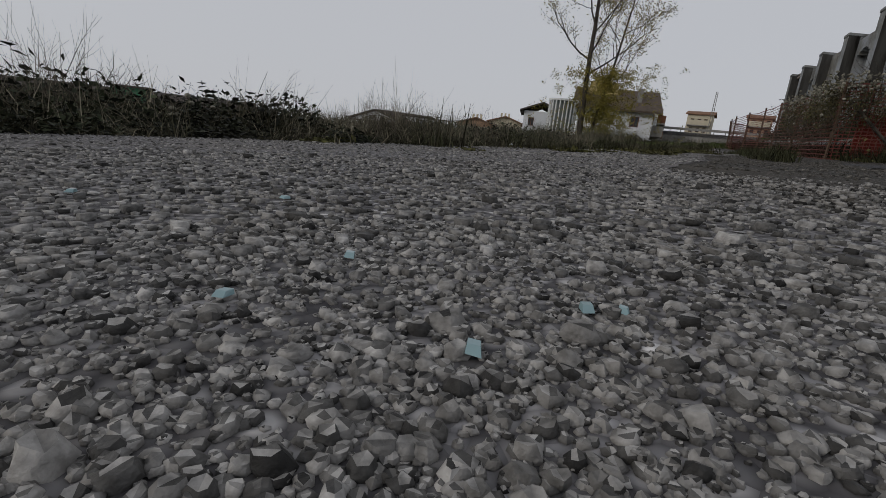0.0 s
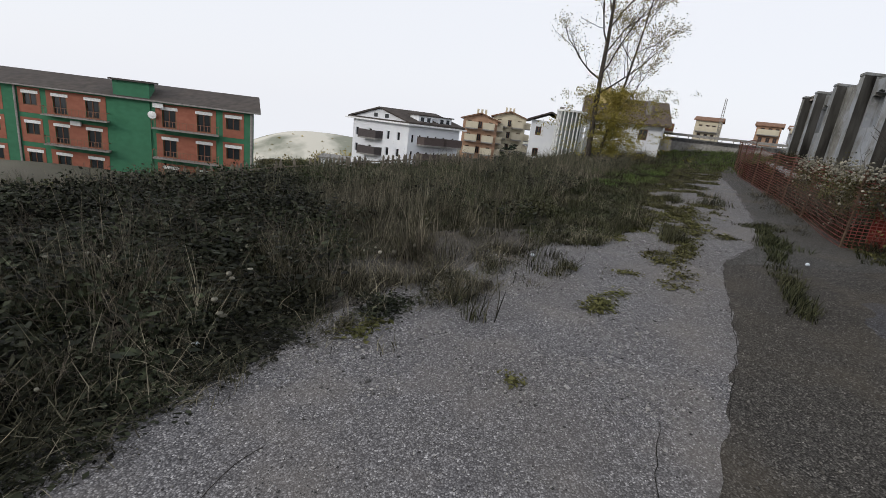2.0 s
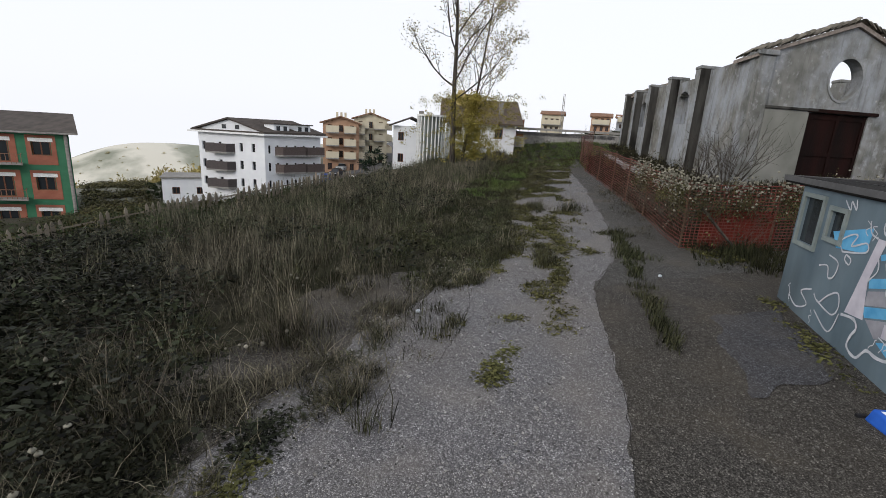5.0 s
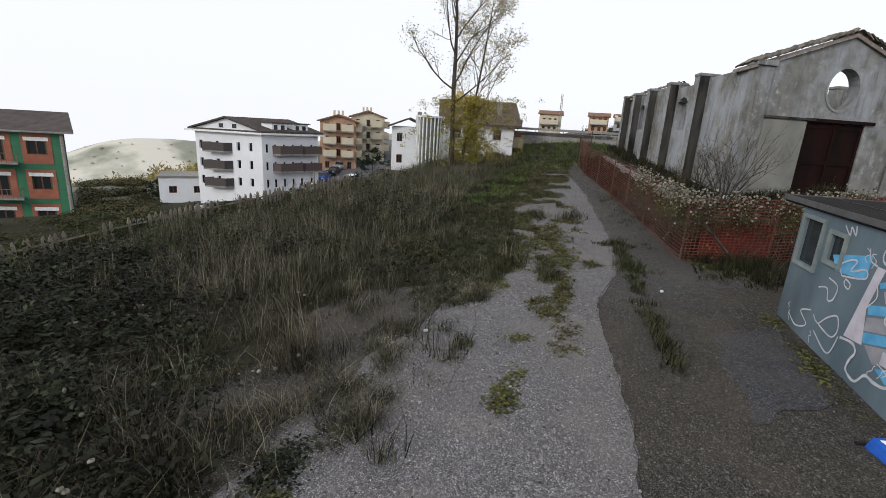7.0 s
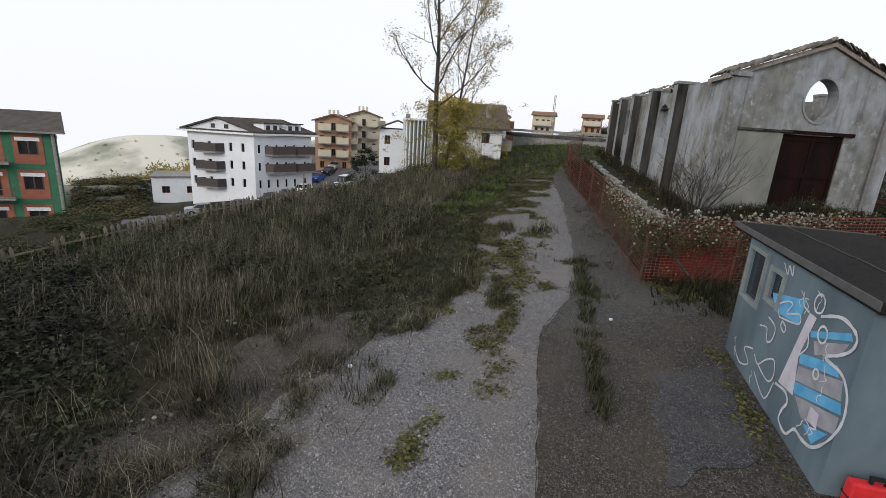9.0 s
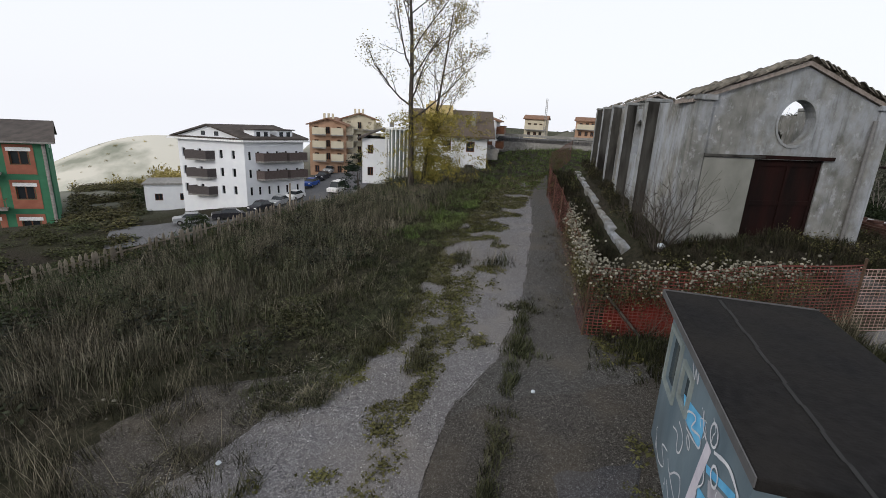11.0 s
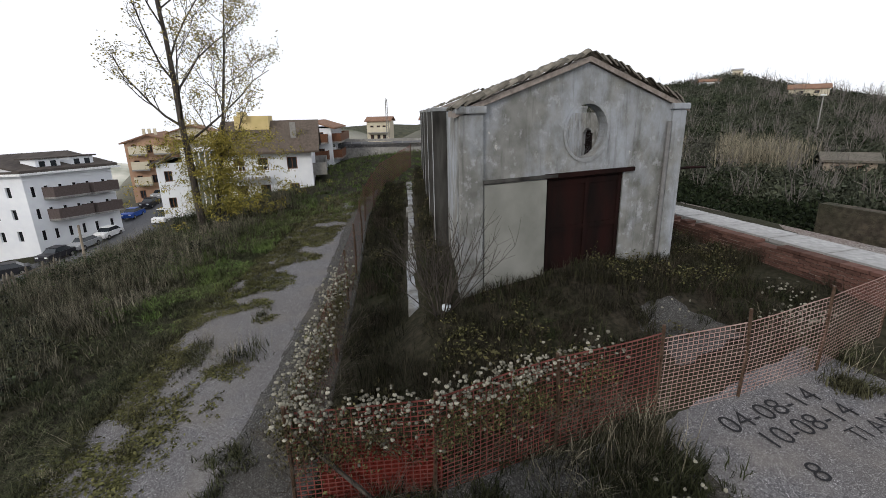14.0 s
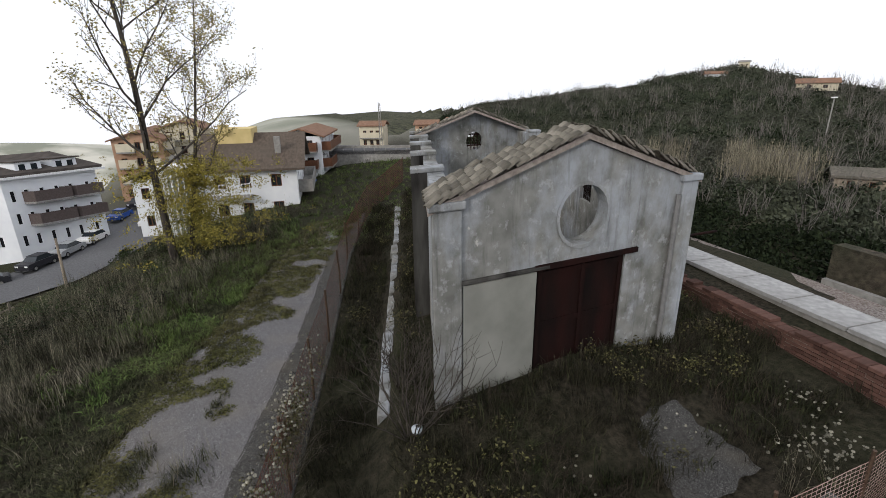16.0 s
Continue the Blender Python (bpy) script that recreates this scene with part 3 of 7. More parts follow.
def gable(v0, hole_r, door):
    """A gable wall THICK deep at v0, with a round hole and, on the front, a doorway."""
    s = Shape()
    cu, cz = 2.62, 4.06
    us = sorted({0.0, WIDE, WIDE / 2, 1.75, 3.63, *[cu + hole_r * math.cos(k * math.pi / 12) for k in range(13)], 0.6, 1.2, 4.1, 4.6})
    sill, head = BASE, 3.26
    for v, flip in ((v0, False), (v0 + THICK, True)):
        for a, b in zip(us[:-1], us[1:]):
            m = (a + b) / 2
            spans = [(BASE - 0.6, BASE - 0.6, roof_line(a), roof_line(b))]
            cuts = []
            if door and 1.75 < m < 3.63:
                cuts.append((sill, sill, head, head))
            if abs(m - cu) < hole_r:
                ha, hb = (math.sqrt(max(0, hole_r ** 2 - (w - cu) ** 2)) for w in (a, b))
                cuts.append((cz - ha, cz - hb, cz + ha, cz + hb))
            low = (BASE - 0.6, BASE - 0.6)
            for c in cuts:
                if c[0] > BASE + 0.01 or not door:
                    s.face(plan(a, v, low[0]), plan(b, v, low[1]), plan(b, v, c[1]), plan(a, v, c[0]))
                low = (c[2], c[3])
            s.face(plan(a, v, low[0]), plan(b, v, low[1]), plan(b, v, roof_line(b)), plan(a, v, roof_line(a)))
    for a, b in zip(us[:-1], us[1:]):
        s.face(plan(a, v0, roof_line(a)), plan(b, v0, roof_line(b)), plan(b, v0 + THICK, roof_line(b)), plan(a, v0 + THICK, roof_line(a)))
    for u in (0, WIDE):
        s.face(plan(u, v0, BASE - 0.6), plan(u, v0 + THICK, BASE - 0.6), plan(u, v0 + THICK, roof_line(u)), plan(u, v0, roof_line(u)))
    for k in range(24):
        a, b = k * math.pi / 12, (k + 1) * math.pi / 12
        p, q = (cu + hole_r * math.cos(a), cz + hole_r * math.sin(a)), (cu + hole_r * math.cos(b), cz + hole_r * math.sin(b))
        s.face(plan(p[0], v0, p[1]), plan(q[0], v0, q[1]), plan(q[0], v0 + THICK, q[1]), plan(p[0], v0 + THICK, p[1]))
    if door:
        for u in (1.75, 3.63):
            s.face(plan(u, v0, sill), plan(u, v0 + THICK, sill), plan(u, v0 + THICK, head), plan(u, v0, head))
        s.face(plan(1.75, v0, head), plan(3.63, v0, head), plan(3.63, v0 + THICK, head), plan(1.75, v0 + THICK, head))
    return s


part("front_wall", gable(0, 0.5, True), M_PLASTER, shed)
part("rear_wall", gable(LONG - THICK, 0.4, False), M_PLASTER, shed)


def block(u0, u1, v0, v1, z0, z1):
    s = Shape()
    s.hexa([plan(u0, v0, z0), plan(u1, v0, z0), plan(u1, v1, z0), plan(u0, v1, z0), plan(u0, v0, z1), plan(u1, v0, z1), plan(u1, v1, z1), plan(u0, v1, z1)])
    return s


def joined(*shapes):
    s = Shape()
    for o in shapes:
        i = len(s.v)
        s.v += o.v
        s.f += [tuple(i + k for k in f) for f in o.f]
    return s


# the side walls: panels between piers, two with an arched window
PIERS = [0.0, 3.0, 5.8, 8.5, 11.0, 13.1]
for side, u0, u1 in (("left", 0.0, 0.36), ("right", WIDE - 0.36, WIDE)):
    for k in range(5):
        v0, v1 = max(PIERS[k] + 0.45, THICK), PIERS[k + 1]
        top = EAVE + 0.04 - 0.08 * (k % 2)
        if k in (1, 3):
            w0, w1, zs, zt = (v0 + 1.1, v0 + 2.15, 2.95, 3.85) if side == "left" else (v0 + 0.6, v0 + 1.4, 3.1, 3.75)
            if side == "right":
                part("window_grille", joined(*[block(u0 + 0.1, u0 + 0.125, w0 + 0.08 * j, w0 + 0.08 * j + 0.025, zs, zt + 0.14) for j in range(1, 10)], block(u0 + 0.09, u0 + 0.135, w0, w1, zs + 0.3, zs + 0.33)), M_RUST, shed, "rusty iron bars in the arched window")
            cells = [block(u0, u1, v0, w0, BASE - 0.6, top), block(u0, u1, w1, v1, BASE - 0.6, top), block(u0, u1, w0, w1, BASE - 0.6, zs)]
            for j in range(6):
                a, b = w0 + (w1 - w0) * j / 6, w0 + (w1 - w0) * (j + 1) / 6
                h = zt + 0.18 * math.sin(math.pi * (j + 0.5) / 6)
                cells.append(block(u0, u1, a, b, h, top))
            part("side_wall", joined(*cells), M_PLASTER_DK, shed)
        else:
            part("side_wall", block(u0, u1, v0, v1, BASE - 0.6, top), M_PLASTER_DK, shed)
    for k, v in enumerate(PIERS):
        o = -0.34 if side == "left" else 0.0
        w = 0.22 if side == "right" else 0.0
        if k == 0:
            continue
        p = block(u0 + o, u1 + w, v, v + 0.45, BASE - 0.6, EAVE + 0.08)
        part("pier", joined(p, block(u0 + o - 0.02, u1 + w + 0.02, v - 0.02, v + 0.47, EAVE + 0.08, EAVE + 0.17)), M_PLASTER, shed, "stained plaster pier", bevel=0.02)
        if side == "left":
            # Thin black sheet: staining plus the pier side's shade, painted into the colour.
            part("stained_face", block(u0 + o, u0, v - 0.006, v - 0.002, BASE - 0.6, EAVE + 0.1), M_PIER, shed, "black stain and painted shade on the pier's face")
for u0, u1 in ((-0.06, 0.4), (WIDE - 0.34, WIDE + 0.06)):
    part("corner_pier", joined(block(u0, u1, -0.07, 0.42, BASE - 0.6, EAVE + 0.02), block(u0 - 0.06, u1 + 0.06, -0.12, 0.48, EAVE + 0.02, EAVE + 0.14)), M_PLASTER, shed, bevel=0.02)
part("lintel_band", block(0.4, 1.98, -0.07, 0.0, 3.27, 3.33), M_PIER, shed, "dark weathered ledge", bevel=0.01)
part("filled_panel", block(0.42, 1.74, -0.03, 0.0, BASE - 0.3, 3.25), M_PANEL, shed, "smoother pale plaster infill")
door = part("sliding_door", block(1.76, 3.62, 0.06, 0.12, BASE - 0.1, 3.24), M_RUST, shed, "closed rust-brown sheet iron door")
for u in (1.78, 2.68, 3.52):
    part("stile", block(u, u + 0.09, 0.03, 0.07, BASE - 0.1, 3.22), M_RUST, door)
for z in (1.3, 2.2, 3.1):
    part("door_rail", block(1.78, 3.6, 0.035, 0.065, z, z + 0.1), M_RUST, door)
part("door_track", block(1.7, 3.9, -0.06, 0.0, 3.26, 3.34), M_RUST, shed, "rusty sliding track")
ring = Shape()
for k in range(24):
    a, b = k * math.pi / 12, (k + 1) * math.pi / 12
    pts = []
    for v in (-0.025, 0.0):
        for r, t in ((0.495, a), (0.55, a), (0.55, b), (0.495, b)):
            pts.append(plan(2.62 + r * math.cos(t), v, 4.06 + r * math.sin(t)))
    ring.hexa(pts)
part("round_moulding", ring, M_PLASTER, shed, "worn plaster ring")
grille = joined(*[block(2.3 + 0.07 * k, 2.325 + 0.07 * k, LONG - 0.3, LONG - 0.275, 3.7, 4.42) for k in range(10)], block(2.25, 2.99, LONG - 0.31, LONG - 0.265, 4.32, 4.38), block(2.25, 2.99, LONG - 0.31, LONG - 0.265, 3.86, 3.91))
part("window_grille", grille, M_RUST, shed, "rusty iron bars in the round window")
pipe = Shape()
pipe.tube([plan(WIDE - 0.42, -0.07, EAVE - 0.2), plan(WIDE - 0.42, -0.07, 2.6), plan(WIDE - 0.42, -0.07, BASE - 0.1)], 0.045, 8)
part("drain_pipe", pipe, plain("grey_pipe", (0.16, 0.16, 0.16), 0.6), shed)
for k in range(14):
    v0 = 0.5 + 0.92 * k
    m_ = plan(-0.95, v0 + 0.45, 0)
    top = gz(m_[0], m_[1]) + 0.03 + 0.05 * random.uniform(-1, 1)
    part("plinth_ledge", block(-1.08 + 0.04 * random.uniform(-1, 1), -0.84, v0, v0 + 0.9 - 0.1 * random.random(), top - 0.5, top), M_PLASTER_DK, shed, "broken concrete loading ledge", bevel=0.03)

# tiles: half-round clay tiles along both gable tops
tile = Shape()
arc = [(0.095 * math.cos(math.pi * k / 5), 0.06 * math.sin(math.pi * k / 5)) for k in range(6)]
tile.grid([[(x, y, z) for x, z in arc] for y in (0.0, 0.25)])
tile.grid([[(x * 0.82, y, z * 0.78) for x, z in reversed(arc)] for y in (0.0, 0.25)])
for y in (0.0, 0.25):
    for k in range(5):
        a, b = arc[k], arc[k + 1]
        pts = [(a[0], y, a[1]), (b[0], y, b[1]), (b[0] * 0.82, y, b[1] * 0.78), (a[0] * 0.82, y, a[1] * 0.78)]
        tile.face(*(pts if y else pts[::-1]))
tile_mesh = tile.mesh("tile")
tile_mesh.materials.append(M_TILE)
slope = math.atan2(APEX - EAVE, WIDE / 2)
run = math.hypot(APEX - EAVE, WIDE / 2)
uw, vw = Vector((U.x, U.y, 0)), Vector((V.x, V.y, 0))


def lay_tiles(v_start, columns, side, drop=0.0):
    d = (uw * (1 if side < 0 else -1) * math.cos(slope) + Vector((0, 0, math.sin(slope)))).normalized()   # up the slope
    rows_n = int(run / 0.16) + 1
    for r in range(rows_n):
        edge_gap = random.choice((0, 0, 1, 1, 2)) if columns > 3 else 0
        for c in range(columns - edge_gap):
            if random.random() < drop:
                continue
            u = 0.0 if side < 0 else WIDE
            o = Vector(plan(u, v_start + 0.2 * c, EAVE + 0.1)) + d * (r * 0.16 - 0.14)
            o.z += 0.015 * random.uniform(-1, 1) + 0.03
            across = vw
            up = across.cross(d) if side > 0 else d.cross(across) * -1
            if up.z < 0:
                up = -up
            x = d.cross(up)
            m = Matrix((x, d, up)).transposed().to_4x4()
            ob = new("roof_tile", tile_mesh)
            ob.parent = shed
            ob.matrix_basis = Matrix.Translation(o) @ m @ pose(0, 0, 0, random.uniform(8, 16), random.uniform(-6, 6), random.uniform(-7, 7))


for side in (-1, 1):
    for v0, v1 in ((-0.08, 1.25), (LONG - 1.0, LONG + 0.06)):
        bed = Shape()
        ua, ub = (-0.12, WIDE / 2) if side < 0 else (WIDE / 2, WIDE + 0.12)
        za, zb = roof_line(ua), roof_line(ub)
        bed.hexa([plan(ua, v0, za + 0.01), plan(ub, v0, zb + 0.01), plan(ub, v1, zb + 0.01), plan(ua, v1, za + 0.01),
                  plan(ua, v0, za + 0.1), plan(ub, v0, zb + 0.1), plan(ub, v1, zb + 0.1), plan(ua, v1, za + 0.1)])
        part("roof_bed", bed, M_MORTAR, shed)
    lay_tiles(-0.05, 7, side, 0.05)
    lay_tiles(LONG - 0.9, 3, side, 0.35)
part("inner_floor", block(0.36, WIDE - 0.36, THICK, LONG - THICK, BASE - 0.5, BASE + 0.02), M_SOIL, shed)

# ---------------------------------------------------------------- graffiti hut
hut_c, hut_d = Vector((5.42, 5.55)), Vector((4.2, 3.35))
hu = (hut_d - hut_c).normalized()             # along the painted wall, towards the start of the walk
hn = Vector((-hu.y, hu.x))                    # from the painted wall into the hut
if hn.x < 0:
    hn = -hn
HL, HW = (hut_d - hut_c).length, 1.42
hut = thing("kiosk_hut", "small pale blue sheet-metal hut covered with graffiti", "hut")


def hp(a, b, z):
    p = hut_c + a * hu + b * hn
    return (p.x, p.y, z)


def hblock(a0, a1, b0, b1, z0, z1, z1b=None):
    s = Shape()
    z1b = z1 if z1b is None else z1b
    s.hexa([hp(a0, b0, z0), hp(a0, b1, z0), hp(a1, b1, z0), hp(a1, b0, z0), hp(a0, b0, z1), hp(a0, b1, z1b), hp(a1, b1, z1b), hp(a1, b0, z1)])
    return s


HZ0, HZ1 = 0.1, 1.9
wins = [(0.14, 0.58, 1.22, 1.78), (0.8, 1.08, 1.4, 1.7)]
cells = []
xs = sorted({0.0, HL, *[w[0] for w in wins], *[w[1] for w in wins]})
for a, b in zip(xs[:-1], xs[1:]):
    hit = [w for w in wins if w[0] <= (a + b) / 2 <= w[1]]
    if hit:
        cells += [hblock(a, b, 0, 0.05, HZ0, hit[0][2]), hblock(a, b, 0, 0.05, hit[0][3], HZ1)]
    else:
        cells.append(hblock(a, b, 0, 0.05, HZ0, HZ1))
wall_mesh = joined(*cells).mesh("painted_wall")
bm = bmesh.new()
bm.from_mesh(wall_mesh)
bmesh.ops.remove_doubles(bm, verts=bm.verts, dist=0.0005)
bm.to_mesh(wall_mesh)
bm.free()
part("painted_wall", wall_mesh, M_SHED, hut, "pale blue wall with graffiti")
for name, blk in (("back_wall", hblock(0, 0.05, 0.05, HW, HZ0, HZ1)), ("far_wall", hblock(0.05, HL, HW - 0.05, HW, HZ0, HZ1)), ("front_wall", hblock(HL - 0.05, HL, 0.05, HW - 0.05, HZ0 + 0.02, HZ1))):
    part(name, blk, M_SHED, hut)
part("roof", hblock(-0.5, HL + 0.1, -0.04, HW + 0.1, HZ1, HZ1 + 0.09), M_FELT, hut, "flat roof of black bitumen felt", bevel=0.015)
for w in wins:
    f = joined(hblock(w[0] - 0.05, w[1] + 0.05, -0.025, 0.0, w[2] - 0.05, w[2]), hblock(w[0] - 0.05, w[1] + 0.05, -0.025, 0.0, w[3], w[3] + 0.05),
               hblock(w[0] - 0.05, w[0], -0.025, 0.0, w[2], w[3]), hblock(w[1], w[1] + 0.05, -0.025, 0.0, w[2], w[3]))
    win = part("window", f, M_FRAME, hut)
    part("pane", hblock(w[0], w[1], 0.03, 0.04, w[2], w[3]), M_GLASS, win)

# ---------------------------------------------------------------- orange net fence
FENCE = [(16.2, 28.5), (12.6, 23.6), (10.3, 19.0), (8.5, 14.3), (7.0, 10.6), (5.85, 7.95), (7.2, 7.35), (8.7, 7.2), (10.1, 6.98), (11.3, 6.66), (12.7, 6.44), (14.4, 6.42)]
fence = thing("net_fence", "sagging orange plastic safety net on thin posts", "fence")


def along(pts, step):
    out = []
    for (ax, ay), (bx, by) in zip(pts[:-1], pts[1:]):
        n = max(1, round(math.hypot(bx - ax, by - ay) / step))
        out += [(ax + (bx - ax) * k / n, ay + (by - ay) * k / n) for k in range(n)]
    return out + [pts[-1]]


def net(pts, cell, high, material, name, thick=0.012):
    """A woven plastic net hung along pts, with sag: upright and level strands."""
    s = Shape()
    line = along(pts, cell)
    rows_n = int(high / (cell * 0.75))

    def top(i):
        return high * (0.97 + 0.05 * noise.noise((i * cell * 0.6, 2.0, 0)))

    def lean(i, z):
        return 0.07 * noise.noise((i * cell * 0.5, z * 0.9, 5.0))

    nrm = []
    for i in range(len(line)):
        a, b = line[max(0, i - 1)], line[min(len(line) - 1, i + 1)]
        d = Vector((b[0] - a[0], b[1] - a[1])).normalized()
        nrm.append(Vector((-d.y, d.x)))
    P = [[None] * (rows_n + 1) for _ in line]
    for i, (x, y) in enumerate(line):
        g = gz(x, y) + 0.02
        for r in range(rows_n + 1):
            z = top(i) * r / rows_n
            o = lean(i, z)
            P[i][r] = Vector((x + nrm[i].x * o, y + nrm[i].y * o, g + z))
    for i in range(len(line)):
        for r in range(rows_n + 1):
            p = P[i][r]
            if i + 1 < len(line):
                q = P[i + 1][r]
                w = Vector((0, 0, thick * (1.6 if r == rows_n else 1)))
                s.face(p - w, q - w, q + w, p + w)
            if r < rows_n:
                q = P[i][r + 1]
                d = Vector((-nrm[i].y, nrm[i].x, 0)) * thick * 0.8
                s.face(p - d, p + d, q + d, q - d)
    return part(name, s, material, fence)


net(FENCE[5:9], 0.075, 1.2, M_NET, "net", 0.007)
net(FENCE[8:], 0.075, 1.1, M_NETPALE, "faded_net", 0.0055)
net(FENCE[2:6], 0.09, 1.2, M_NET, "net", 0.0065)
net(FENCE[:3], 0.12, 1.2, M_NET, "net", 0.013)
net([(6.15, 7.86), (6.7, 7.62), (7.3, 7.38)], 0.04, 0.7, M_TARP, "red_net_layer", 0.013)
for x, y in [FENCE[2], FENCE[3], FENCE[4], FENCE[5], FENCE[6], FENCE[7], FENCE[8], FENCE[9], FENCE[10], FENCE[11], (7.75, 12.45), (9.4, 16.6), (11.4, 21.3), FENCE[0], FENCE[1]]:
    s = Shape()
    s.tube([(x, y, gz(x, y) - 0.1), (x + 0.02, y, gz(x, y) + 0.6), (x + random.uniform(-0.05, 0.05), y, gz(x, y) + 1.27)], 0.022, 6)
    part("post", s, M_STEEL, fence)

# ---------------------------------------------------------------- railway
def rp(a, q, z):
    """a metres along the line, q metres to its right."""
    p = RAIL_O + a * RAIL + q * RAIL_N
    return (p.x, p.y, z)


def rblock(a0, a1, q0, q1, z0, z1):
    s = Shape()
    s.hexa([rp(a0, q0, z0), rp(a0, q1, z0), rp(a1, q1, z0), rp(a1, q0, z0), rp(a0, q0, z1), rp(a0, q1, z1), rp(a1, q1, z1), rp(a1, q0, z1)][:4][::-1] +
           [rp(a0, q0, z1), rp(a0, q1, z1), rp(a1, q1, z1), rp(a1, q0, z1)][::-1])
    return s


R0, R1 = -14.0, 40.0
ZR = 0.5
tagged(part("track_bed", rblock(R0, R1, 0.1, 2.1, ZR - 0.5, ZR + 0.02), M_RUSTBALLAST), "rust-stained railway ballast bed", "track bed", kind="structure")
tagged(part("ballast", rblock(R0, R1, 3.2, 4.6, ZR - 0.5, ZR + 0.3), M_BALLAST), "grey stone ballast behind the platform", "track bed", kind="structure")
platform = thing("platform", "long pale concrete station platform edge", "platform")
part("wall", rblock(R0, R1, 2.12, 2.4, ZR - 0.4, ZR + 0.42), M_CONC, platform)
slab_mesh = rblock(0, 1.46, 2.05, 3.15, ZR + 0.42, ZR + 0.52).mesh("slab")
slab_mesh.materials.append(M_PLATFORM)
for k in range(36):
    ob = new("slab", slab_mesh)
    ob.parent = platform
    ob.location = (*(RAIL * (R0 + 1.5 * k)), 0.004 * (k % 3))
track = thing("railway_track", "rusty single railway track with timber sleepers", "railway track")
for q in (0.45, 1.6):
    part("rail", joined(rblock(R0, R1, q - 0.06, q + 0.06, ZR + 0.1, ZR + 0.13), rblock(R0, R1, q - 0.02, q + 0.02, ZR + 0.13, ZR + 0.2), rblock(R0, R1, q - 0.035, q + 0.035, ZR + 0.2, ZR + 0.24)), M_STEEL, track)
sleeper_mesh = rblock(0, 0.22, 0.15, 1.95, ZR, ZR + 0.1).mesh("sleeper")
sleeper_mesh.materials.append(M_WOOD)
for k in range(84):
    ob = new("sleeper", sleeper_mesh)
    ob.parent = track
    ob.location = (*(RAIL * (R0 + 0.64 * k)), 0.0)

brick_wall = thing("brick_wall", "low crumbling red brick wall beside the track", "wall", kind="structure")
part("core", rblock(-6, 24, -0.28, -0.04, 0.4, 1.5), M_MORTAR, brick_wall)
brick_mesh = rblock(0, 0.235, -0.3, -0.02, 0, 0.062).mesh("brick")
brick_mesh.materials.append(M_BRICK)
for r in range(10):
    for k in range(29):
        if r == 9 and random.random() < 0.3:
            continue
        ob = new("brick", brick_mesh)
        ob.parent = brick_wall
        d = RAIL * (-1.2 + 0.25 * k + 0.12 * (r % 2)) + RAIL_N * random.uniform(-0.012, 0.006)
        ob.location = (d.x, d.y, 0.85 + 0.075 * r)
s = Shape()
for r in range(10):
    for k in list(range(-19, 0)) + list(range(29, 99)):
        a = -1.2 + 0.25 * k + 0.12 * (r % 2)
        s.hexa(rblock(a, a + 0.235, -0.3, -0.02, 0.85 + 0.075 * r, 0.912 + 0.075 * r).v)
tagged(part("bricks_further_off", s, M_BRICK, brick_wall), kind="stuff")

stone_wall = thing("retaining_wall", "rubble stone retaining wall with pale coping", "wall", kind="structure")


def run_wall(p, q, z0, z1, thick):
    s = Shape()
    p, q = Vector(p), Vector(q)
    d = (q - p).normalized()
    nn = Vector((-d.y, d.x)) * thick
    s.hexa([(*p, z0), (*q, z0), (*(q + nn), z0), (*(p + nn), z0), (*p, z1), (*q, z1), (*(q + nn), z1), (*(p + nn), z1)])
    return s


part("wall", run_wall((24.75, 12.0), (23.2, 4.0), -1.0, 1.1, 0.5), M_OLDSTONE, stone_wall)
part("footing", run_wall((24.5, 12.0), (22.95, 4.0), -1.0, -0.05, 0.2), M_CONC, stone_wall)

# ---------------------------------------------------------------- houses


def pierced(W, H, holes, t=0.28):
    """A wall W wide and H high, t thick, with rectangular holes (x0, x1, z0, z1)."""
    s = Shape()
    xs = sorted({0.0, W, *[h[0] for h in holes], *[h[1] for h in holes]})
    zs = sorted({0.0, H, *[h[2] for h in holes], *[h[3] for h in holes]})

    def solid(i, k):
        if not (0 <= i < len(xs) - 1 and 0 <= k < len(zs) - 1):
            return False
        x, z = (xs[i] + xs[i + 1]) / 2, (zs[k] + zs[k + 1]) / 2
        return not any(h[0] < x < h[1] and h[2] < z < h[3] for h in holes)

    for i in range(len(xs) - 1):
        for k in range(len(zs) - 1):
            if not solid(i, k):
                continue
            x0, x1, z0, z1 = xs[i], xs[i + 1], zs[k], zs[k + 1]
            s.face((x0, 0, z0), (x1, 0, z0), (x1, 0, z1), (x0, 0, z1))
            s.face((x0, t, z0), (x0, t, z1), (x1, t, z1), (x1, t, z0))
            if not solid(i - 1, k):
                s.face((x0, 0, z0), (x0, 0, z1), (x0, t, z1), (x0, t, z0))
            if not solid(i + 1, k):
                s.face((x1, 0, z0), (x1, t, z0), (x1, t, z1), (x1, 0, z1))
            if not solid(i, k - 1):
                s.face((x0, 0, z0), (x0, t, z0), (x1, t, z0), (x1, 0, z0))
            if not solid(i, k + 1):
                s.face((x0, 0, z1), (x1, 0, z1), (x1, t, z1), (x0, t, z1))
    return s


def local_box(x0, x1, y0, y1, z0, z1):
    s = Shape()
    s.box(x0, y0, z0, x1, y1, z1)
    return s


